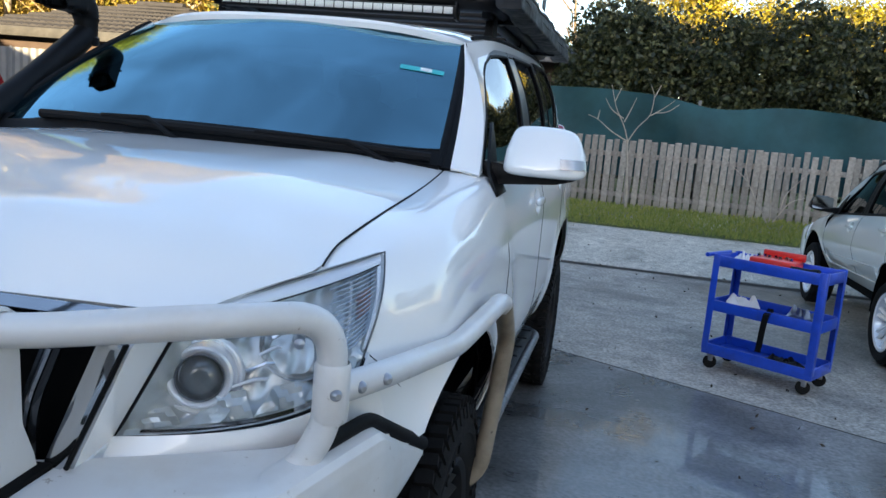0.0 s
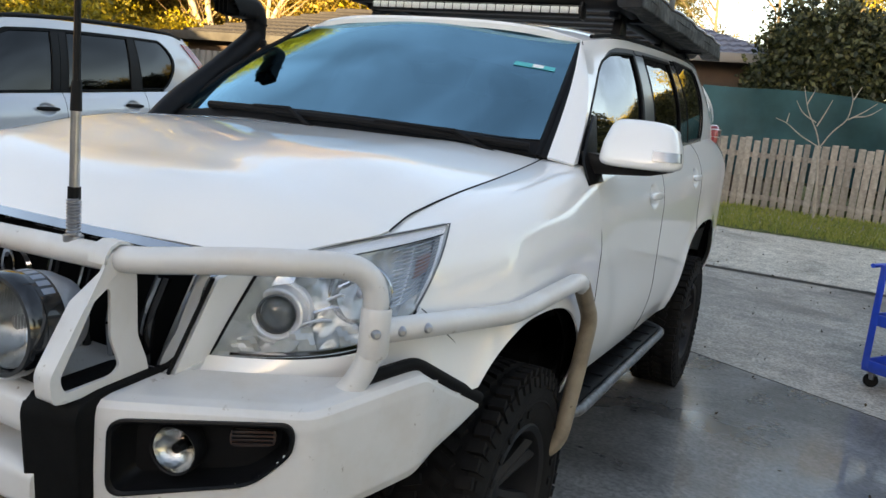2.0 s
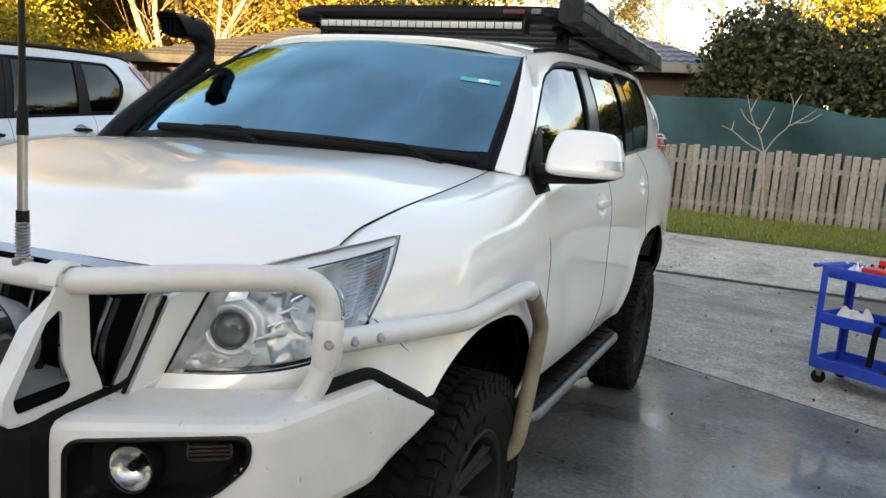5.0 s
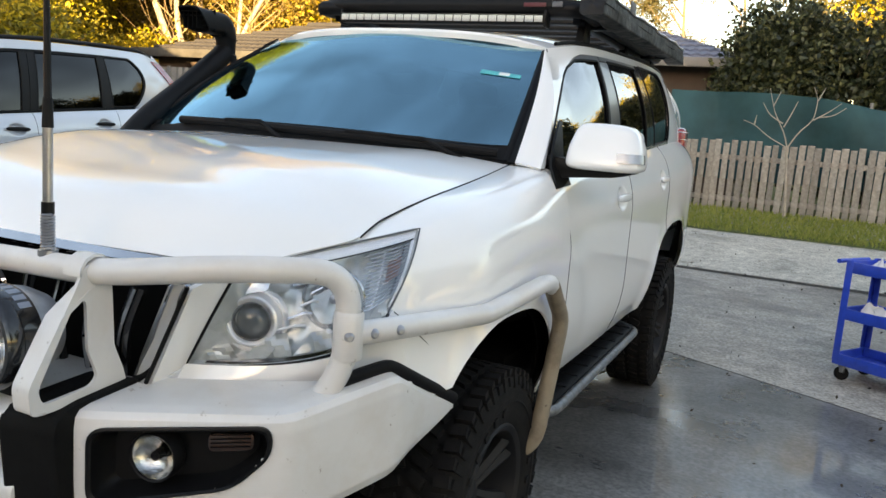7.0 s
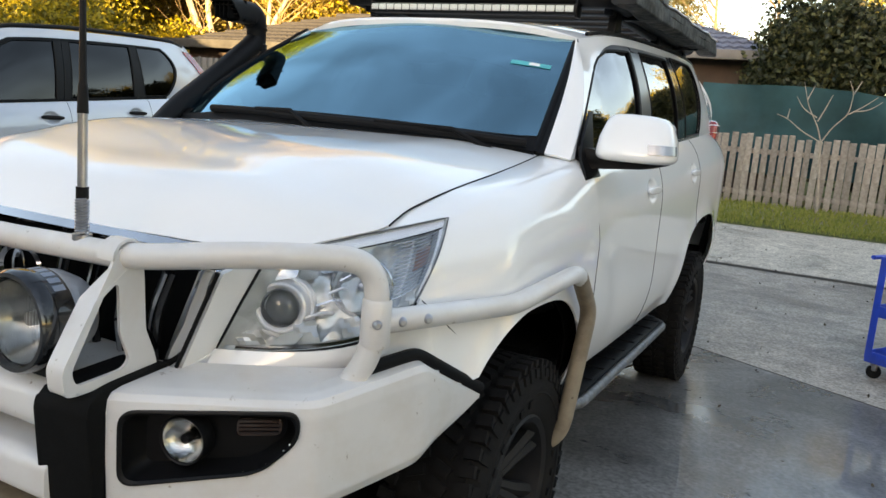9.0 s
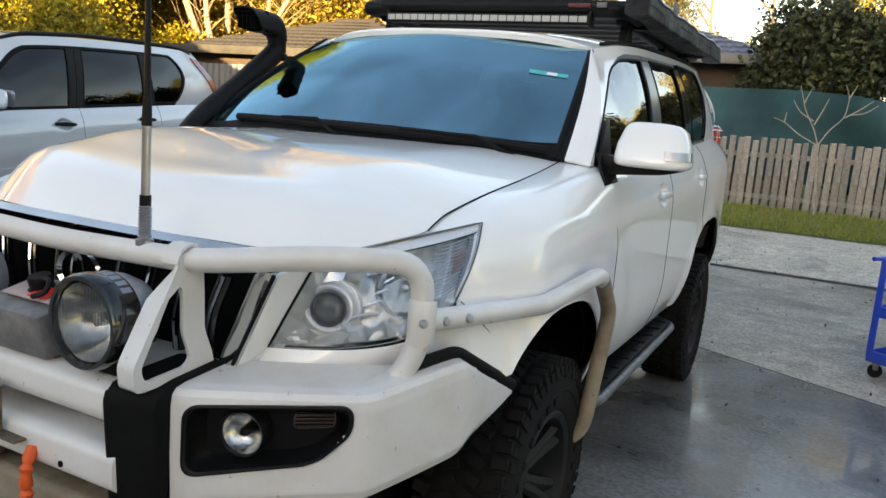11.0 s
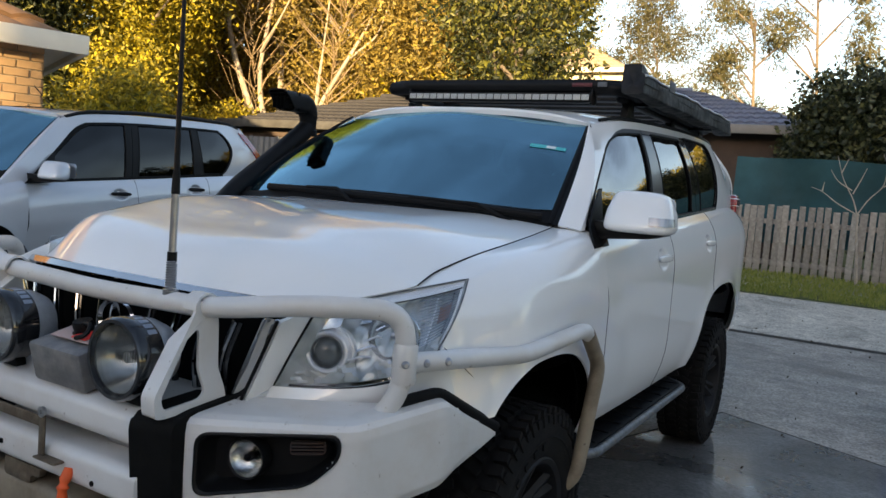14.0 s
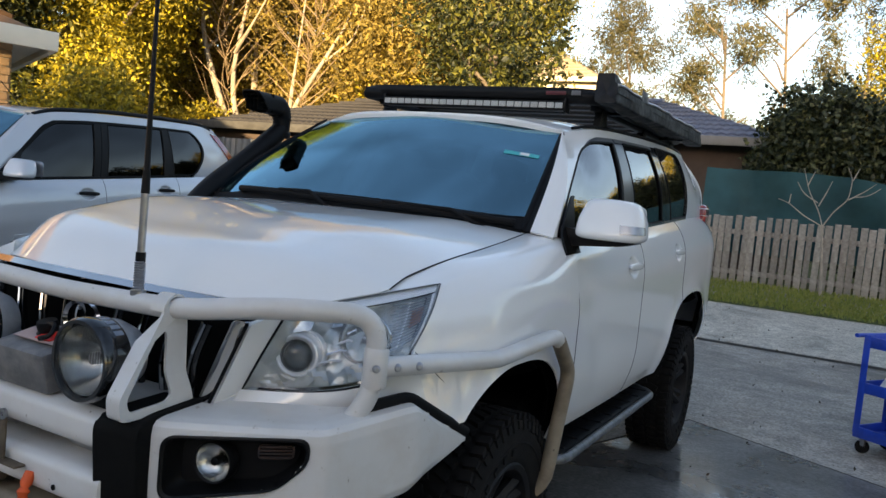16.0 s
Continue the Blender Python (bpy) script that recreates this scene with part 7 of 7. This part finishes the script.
part("cell_row", bm, material("lamp_cell", (0.62, 0.60, 0.55), 0.35, coat=0.4), lb, "pale lamp cells")
part("cell_backing", box((0, 1.1635, 1.953), (0.99, 0.004, 0.028)), M_BLACK, lb)
lg = part("bar_lens", box((0, 1.155, 1.953), (1.0, 0.005, 0.032)), M_LENS, lb)
lg.visible_shadow = False
for s in (1, -1):
    part("bar_bracket", box((s * 0.51, 1.20, 1.955), (0.012, 0.06, 0.07), bevel=0.003), M_BLACK, lb)
def awning_pt(u, v):
    y = lerp(1.06, 2.92, min(1, max(0, u)))
    shrink = 1 - min(1.0, max(-u, u - 1, 0.0) * 40)
    a = 2 * math.pi * v
    k = 2 / 7
    sag = 0.0025 * math.sin(u * 40) + 0.003 * math.sin(u * 17 + 5 * v)
    cx_, cz_ = lerp(0.74, 0.765, u), lerp(2.0, 2.012, u)
    lift = 0.04 * math.exp(-(u / 0.05) ** 2) * (1 if math.sin(a) > 0.3 and math.cos(a) < 0.2 else 0)
    dx = (0.05 + sag) * math.copysign(abs(math.cos(a)) ** k, math.cos(a)) - 0.0075 * math.sin(a)
    dz = (0.048 + sag) * math.copysign(abs(math.sin(a)) ** k, math.sin(a)) + lift
    return Vector((cx_ + dx * shrink, y + (0.012 * dz / 0.055 if u < 0.5 else -0.02 * dz / 0.055), cz_ + dz * shrink))


bm = sheet(awning_pt, [-0.025, -0.012, -0.003, -0.0005] + [i / 60 for i in range(61)] + [1.0005, 1.003, 1.012, 1.025], 36)
bmesh.ops.remove_doubles(bm, verts=bm.verts, dist=1e-5)
awn = part("awning_bag", bm, M_BAG, CAR, "rolled awning in a black canvas bag")
part("zip", tube([awning_pt(k / 30, 0.06) + Vector((0.004, 0, 0)) for k in range(31)], 0.006, 6), M_STEEL, awn)
for y in (1.5, 2.6):
    part("bracket", box((0.70, y, 1.965), (0.14, 0.05, 0.02), bevel=0.003), M_BLACK, awn)
part("label", box((0.835, 1.36, 2.03), (0.004, 0.10, 0.05), bevel=0.001), material("dull_label", (0.10, 0.105, 0.11), 0.6), awn)


# ---- silver wagon parked beside ----
def parked_wagon(name, m, paint, label, dark_sill, L):
    root = thing(name, m, label, "car", "parked wagons")
    Q = Shape()
    Q.sill, Q.front_low, Q.lip, Q.crease = 0.36, 0.42, 0.012, 0.01
    wb = L["wheelbase"]
    Q.arches = [(0.0, 0.40, 0.79), (wb, 0.40, 0.79)]
    tail = wb + 0.92
    hw, dz = L["half_width"], L["roof"] - 1.75
    db = dz * 0.5
    Q.width = curve_of((-0.95, hw - 0.16), (-0.6, hw - 0.07), (0, hw - 0.02), (1.0, hw), (wb, hw - 0.01), (tail - 0.35, hw - 0.05), (tail, hw - 0.16))
    Q.hood_x = curve_of((-0.9, 0.62), (0.0, 0.70), (0.4, 0.73))
    Q.hood_z = curve_of((-0.9, 0.86 + db), (-0.5, 0.95 + db), (0.0, 1.02 + db), (0.4, 1.09 + db))
    Q.shoulder, Q.shoulder_k = curve_of((-0.7, 0.70 + db), (0.0, 0.80 + db), (0.41, 0.83 + db)), curve_of((-0.5, 0.9), (0.41, 0.6))
    Q.wing_front = curve_of((0.0, -0.70), (1.0, -0.55))
    Q.wing_edge, Q.ridge, Q.relax = None, 0.0, 0
    Q.barrel = 0.022
    Q.cowl, Q.tail, Q.tail_rake, Q.trim, Q.trim_far = 0.41, tail, 0.42, 0.3, 0.3
    Q.doors = (0.41, 1.48, 2.42, tail)
    Q.belt = curve_of((0.3, 1.06 + db), (0.5, 1.075 + db), (1.45, 1.14 + db), (2.74, 1.225 + db), (tail, 1.25 + db))
    Q.belt_x = curve_of((0.3, hw - 0.10), (1.45, hw - 0.07), (2.7, hw - 0.09), (tail, hw - 0.17))
    Q.roof_x = curve_of((0.85, hw - 0.26), (1.3, hw - 0.22), (2.6, hw - 0.22), (tail - 0.4, hw - 0.25))
    Q.roof_z = curve_of((0.85, 1.585 + dz), (1.1, 1.645 + dz), (1.7, 1.70 + dz), (2.9, 1.745 + dz), (tail - 0.4, 1.72 + dz))
    Q.roof_y0, Q.roof_y1, Q.crown = 0.90, tail - 0.40, 0.03
    Q.pillar_a = lambda v: 0.26 + 0.64 * v
    Q.frame_front = curve_of((0.0, 0.44), (0.45, 0.715), (0.70, 0.87), (0.83, 0.975), (0.88, 1.07))
    g0 = curve_of((0.03, 0.50), (0.45, 0.755), (0.68, 0.91), (0.79, 1.01), (0.84, 1.10))
    g1, g2 = (lambda v: lerp(1.39, 1.475, v)), (lambda v: lerp(1.54, 1.63, v))
    g3, g4 = (lambda v: lerp(2.26, 2.30, v)), curve_of((0.0, 2.405), (0.86, 2.385))
    Q.pillar_d = curve_of((0.02, 2.69), (0.08, 2.76), (0.30, 2.87), (0.5, 2.91), (0.66, 2.88), (0.80, 2.80), (0.88, 2.72))
    Q.window_top, Q.sail, Q.sail_low = 0.88, 0.45, 0.0
    Q.sail_back = lambda v: Q.frame_front(v) + 0.20 * (1 - v / 0.45)
    Q.panes = [("front_window", g0, g1, 0.03, 0.84), ("rear_window", g2, g3, 0.03, 0.84), ("quarter_window", g4, lambda v: Q.pillar_d(v) - 0.03, 0.05, 0.86)]
    Q.frames = [(Q.frame_front, g0, M_TRIM, 0.03, 0.84), (Q.frame_front, lambda v: 2.72, M_TRIM, 0.84, 0.88), (g1, lambda v: g2(v) - 0.08, M_BLACK, 0.03, 0.84), (lambda v: g2(v) - 0.075, g2, M_BLACK, 0.03, 0.84), (g3, g4, M_BLACK, 0.03, 0.84), (lambda v: Q.pillar_d(v) - 0.03, Q.pillar_d, M_TRIM, 0.03, 0.88)]
    Q.handle_back, Q.handle_drop, Q.handle_mat, Q.belt_mat = 0.19, 0.118, L.get("handles"), M_TRIM
    Q.screen_low, Q.screen_top, Q.screen_bow = (0.73, 0.30, 1.09 + db), (0.60, 0.90, 1.605 + dz), 1.0
    Q.screen_wide, Q.screen_skew = 0.0, (0.0, 0.0)
    Q.hood_y0, Q.hood_y1, Q.hood_nose, Q.hood_back, Q.hood_lip, Q.hood_ridge = -0.80, 0.33, 0.1, 0.08, 0.04, 0.0
    Q.hood_square, Q.hood_lean = 2.4, 0.0
    Q.hood_crown = lambda v: 0.04
    Q.mirror, Q.mirror_size = (hw + 0.09, 0.52, 1.18 + db), (0.10, 0.075, 0.068)
    shell(root, Q, paint, M_TINT_DARK, M_SCREEN)
    R = L["tyre"]
    for s in (1, -1):
        side_mirror(root, Q, s, L.get("mirror", paint), indicator=False)
        for y in (0.0, wb):
            wheel(root, (s * (hw - 0.12), y, R), s, R, 0.215, R - 0.115, M_SILVER, lugs=False, spokes=7)
            part("wheel_housing", sheet(lambda u, v: Vector((s * lerp(0.45, hw - 0.03, v), y - 0.396 * math.copysign(abs(math.cos(math.pi * u)) ** 0.77, math.cos(math.pi * u)), 0.34 + 0.44 * abs(math.sin(math.pi * u)) ** 0.77)), 24, 3), M_DARK, root, thick=0.004)
            part("housing_wall", box((s * 0.45, y, 0.5), (0.02, 0.74, 0.5)), M_DARK, root)
        part("sill_cladding", sheet(lambda u, v: (lambda p: Vector((s * (p.x + 0.012), p.y, p.z)))(side_pt(Q, lerp(0.39, wb - 0.39, u), lerp(0.0, 0.22, v))), 20, 5, s < 0), dark_sill, root, thick=0.015)
        part("side_moulding", sheet(lambda u, v: (lambda p: Vector((s * (p.x + 0.010), p.y, p.z)))(side_pt(Q, lerp(0.62, wb - 0.42, u), lerp(0.30, 0.36, v))), 20, 3, s < 0), paint, root, thick=0.012)
        rail_at = lambda y, up: (s * (Q.roof_x(y) - 0.012), y, Q.roof_z(y) + up)
        part("roof_bar", tube(smooth_path([rail_at(0.92, 0.0), rail_at(1.10, 0.022), rail_at(1.7, 0.026), rail_at(2.4, 0.026), rail_at(tail - 0.62, 0.022), rail_at(tail - 0.44, 0.0)], 0.12, 5), 0.017, 8), M_BLACK, root)
        # tall tail lamps along the rear pillars
        part("tail_lamp", sheet(lambda u, v: (lambda p: Vector((s * (p.x + 0.012), p.y + 0.012, p.z)))(upper_pt(Q, lerp(tail - 0.11, tail - 0.01, u) - Q.tail_rake * v ** 1.6, v)), 6, [i / 12 * 0.92 for i in range(13)], s < 0), M_RED, root, "tall red tail lamp", thick=0.02)
        part("headlamp", sheet(lambda u, v: (lambda p: Vector((s * (p.x + 0.01), p.y - 0.01, p.z)))(fender_pt(Q, lerp(-0.72, -0.42, u), lerp(0.45, 0.75, v))), 8, 5, s < 0), M_SILVER, root, thick=0.02)
    part("front_bumper", ellipsoid_box((0, -0.72, 0.60), (hw - 0.06, 0.18, 0.24), 5), paint, root)
    part("grille", box((0, -0.885, 0.72), (0.7, 0.06, 0.12), bevel=0.02), M_BLACK, root)
    part("rear_bumper", ellipsoid_box((0, tail - 0.02, 0.55), (hw - 0.06, 0.14, 0.16), 5), paint, root)
    part("dashboard", box((0, 0.85, 1.0), (1.3, 0.5, 0.14), bevel=0.05), M_SEAT, root)
    for x in (-0.36, 0.36):
        for yb in (1.35, 2.2):
            seat = part("seat", ellipsoid_box((x, yb, 0.72), (0.25, 0.25, 0.12), 4), M_SEAT, root)
            part("backrest", ellipsoid_box((x, yb + 0.28, 1.02), (0.24, 0.09, 0.32), 4), M_SEAT, seat)
            part("headrest", ellipsoid_box((x, yb + 0.3, 1.38), (0.12, 0.05, 0.08), 3), M_SEAT, seat)
    part("aerial", tube([(0.0, 1.35, Q.roof_z(1.35) + 0.03), (0.0, 1.15, Q.roof_z(1.35) + 0.2)], 0.004, 6), M_BLACK, root)
    return root


parked_wagon("silver_wagon", pose(-4.46, 0.45, 0.20, 0, 0, 8.8), M_SILVERCAR, "silver compact wagon with black door handles and tall tail lamps", M_GREYCLAD, dict(wheelbase=2.63, half_width=0.89, roof=1.75, tyre=0.36, handles=M_BLACK))
parked_wagon("pale_wagon", pose(4.15, 7.08, 0.0, 0, 0, 180), M_CHAMPAGNE, "pale silver wagon with dark mirrors and alloy wheels", M_CHAMPAGNE, dict(wheelbase=2.55, half_width=0.87, roof=1.63, tyre=0.335, mirror=M_GLOSSBLACK))

# ---- blue tool trolley ----
cart = thing("tool_trolley", pose(2.33, 3.66, 0, 0, 0, -31), "blue steel three-tier workshop trolley on castors", "trolley")
CW, CD = 0.74, 0.38
for i, z in enumerate((0.145, 0.455, 0.77)):
    bm = box((0, 0, z - 0.03), (CW, CD, 0.006))
    for sx, sy, w, d in ((0, -1, CW, 0.012), (0, 1, CW, 0.012), (-1, 0, 0.012, CD), (1, 0, 0.012, CD)):
        add_box(bm, (sx * CW / 2, sy * CD / 2, z), (w, d, 0.075), bevel=0.003)
    part("tray", bm, M_BLUE, cart)
for sx in (-1, 1):
    for sy in (-1, 1):
        bm = box((sx * (CW / 2 + 0.004), sy * (CD / 2 - 0.018), 0.475), (0.006, 0.045, 0.68), bevel=0.002)
        add_box(bm, (sx * (CW / 2 - 0.018), sy * (CD / 2 + 0.004), 0.475), (0.045, 0.006, 0.68), bevel=0.002)
        part("leg", bm, M_BLUE, cart)
        c = part("castor", lathe([(0.0, 0.012), (0.024, 0.013), (0.042, 0.012), (0.046, 0.007), (0.046, -0.007), (0.042, -0.012), (0.024, -0.013), (0.0, -0.012)], 20, Matrix.Translation((sx * (CW / 2 - 0.05), sy * (CD / 2 - 0.04), 0.046)) @ pose(0, 0, 0, 90, 0, 30)), M_RUBBER, cart)
        part("fork", box((sx * (CW / 2 - 0.05), sy * (CD / 2 - 0.04), 0.082), (0.045, 0.038, 0.06), bevel=0.008), M_STEEL, c)
part("push_handle", tube([(-CW / 2 - 0.035, -CD / 2 - 0.05, 0.805), (-CW / 2 - 0.035, CD / 2 - 0.06, 0.805)], 0.015, 12), M_BLUE, cart)
CM = pose(2.33, 3.66, 0, 0, 0, -31)


def on_cart(x, y, z, rz=0):
    return CM @ pose(x, y, z, 0, 0, rz)


rt = thing("socket_tray", on_cart(-0.02, -0.01, 0.775, 4), "open red plastic socket set case on the trolley", "toolbox")
bm = box((0, 0, 0.03), (0.30, 0.20, 0.05), bevel=0.01)
part("case", bm, M_REDTOOL, rt)
part("lid", box((0.02, 0.10, 0.075), (0.28, 0.03, 0.05), bevel=0.008), M_REDTOOL, rt)
for k in range(7):
    part("socket", lathe([(0.006, 0), (0.012, 0), (0.012, 0.022), (0.007, 0.022)], 10, Matrix.Translation((-0.11 + k * 0.035, -0.03 + 0.03 * (k % 2), 0.055))), M_CHROME, rt)
sp = thing("spanner", on_cart(0.20, -0.11, 0.748, 15), "steel spanner lying in the top tray", "tool")
part("shaft", box((0, 0, 0.006), (0.22, 0.022, 0.01), bevel=0.004), M_STEEL, sp)
part("jaw", lathe([(0.012, -0.006), (0.024, -0.006), (0.024, 0.006), (0.012, 0.006)], 16, Matrix.Translation((0.12, 0, 0.007))), M_STEEL, sp)
single("torch", lathe([(0.0, 0.0), (0.018, 0.0), (0.018, 0.12), (0.026, 0.15), (0.026, 0.18), (0.0, 0.18)], 18, on_cart(0.12, -0.12, 0.795) @ pose(0, 0, 0, 0, 90, 0)), M_BLACK, "black torch lying across the tray edge", "torch")
rag = lambda seed, w, d: (lambda u, v: Vector((lerp(-w, w, u), lerp(-d, d, v), 0.02 + 0.11 * abs(noise.noise(Vector((u * 4 + seed, v * 4, seed)))) * (1 - (2 * u - 1) ** 4) * (1 - (2 * v - 1) ** 4))))
for nm, x, y, z, seed, w, d, mat_, lb_, ct in (("white_rag", -0.20, -0.02, 0.455, 1.3, 0.11, 0.07, M_PAPER, "crumpled white rag with orange print on the middle tray", "rag"), ("striped_rag", 0.19, 0.03, 0.455, 5.1, 0.10, 0.09, M_STEEL, "crumpled black and white rag on the middle tray", "rag"),
                                        ("paper", -0.28, 0.10, 0.742, 2.2, 0.07, 0.05, M_PAPER, "white crumpled paper on the top tray", "paper"), ("work_glove_pile", 0.14, -0.02, 0.118, 8.0, 0.14, 0.08, M_BLACK, "dark cloth bundle on the bottom tray", "cloth")):
    ob = new(nm, mesh_of(nm, sheet(rag(seed, w, d), 16, 14), mat_))
    md = ob.modifiers.new("thickness", "SOLIDIFY")
    md.thickness = 0.006
    ob.matrix_basis = on_cart(x, y, z, 20 * seed)
    tagged(ob, lb_, ct)
strap = thing("strap", on_cart(0.05, -CD / 2 - 0.012, 0.50), "black webbing strap hanging over the middle tray", "strap")
part("webbing", sheet(lambda u, v: Vector((lerp(-0.02, 0.02, u) - 0.03 * v, (-0.012 if v > 0.08 else 0.04) - 0.01 * math.sin(v * 5), 0.012 - 0.30 * v)), 2, 16), M_BLACK, strap, thick=0.005)

# small dry leaves and grit lying about
g = np.random.default_rng(77)
litter = []
for x0, x1, y0, y1, n in ((0.9, 6.0, 0.4, 7.6, 150), (-6, 8, 7.6, 10.4, 160), (1.0, 4.0, -1.0, 2.5, 40)):
    for _ in range(n):
        x, y = g.uniform(x0, x1), g.uniform(y0, y1)
        litter.append((x, y, ground_z(x, y) + 0.012))
tagged(new("leaf_litter", leaves_mesh("leaf_litter", litter, 0.032, material("dry_leaf", (0.05, 0.035, 0.02), 0.8), 0.0, 0.5)), "scattered small dry dark leaves on the concrete", "leaves", kind="stuff")
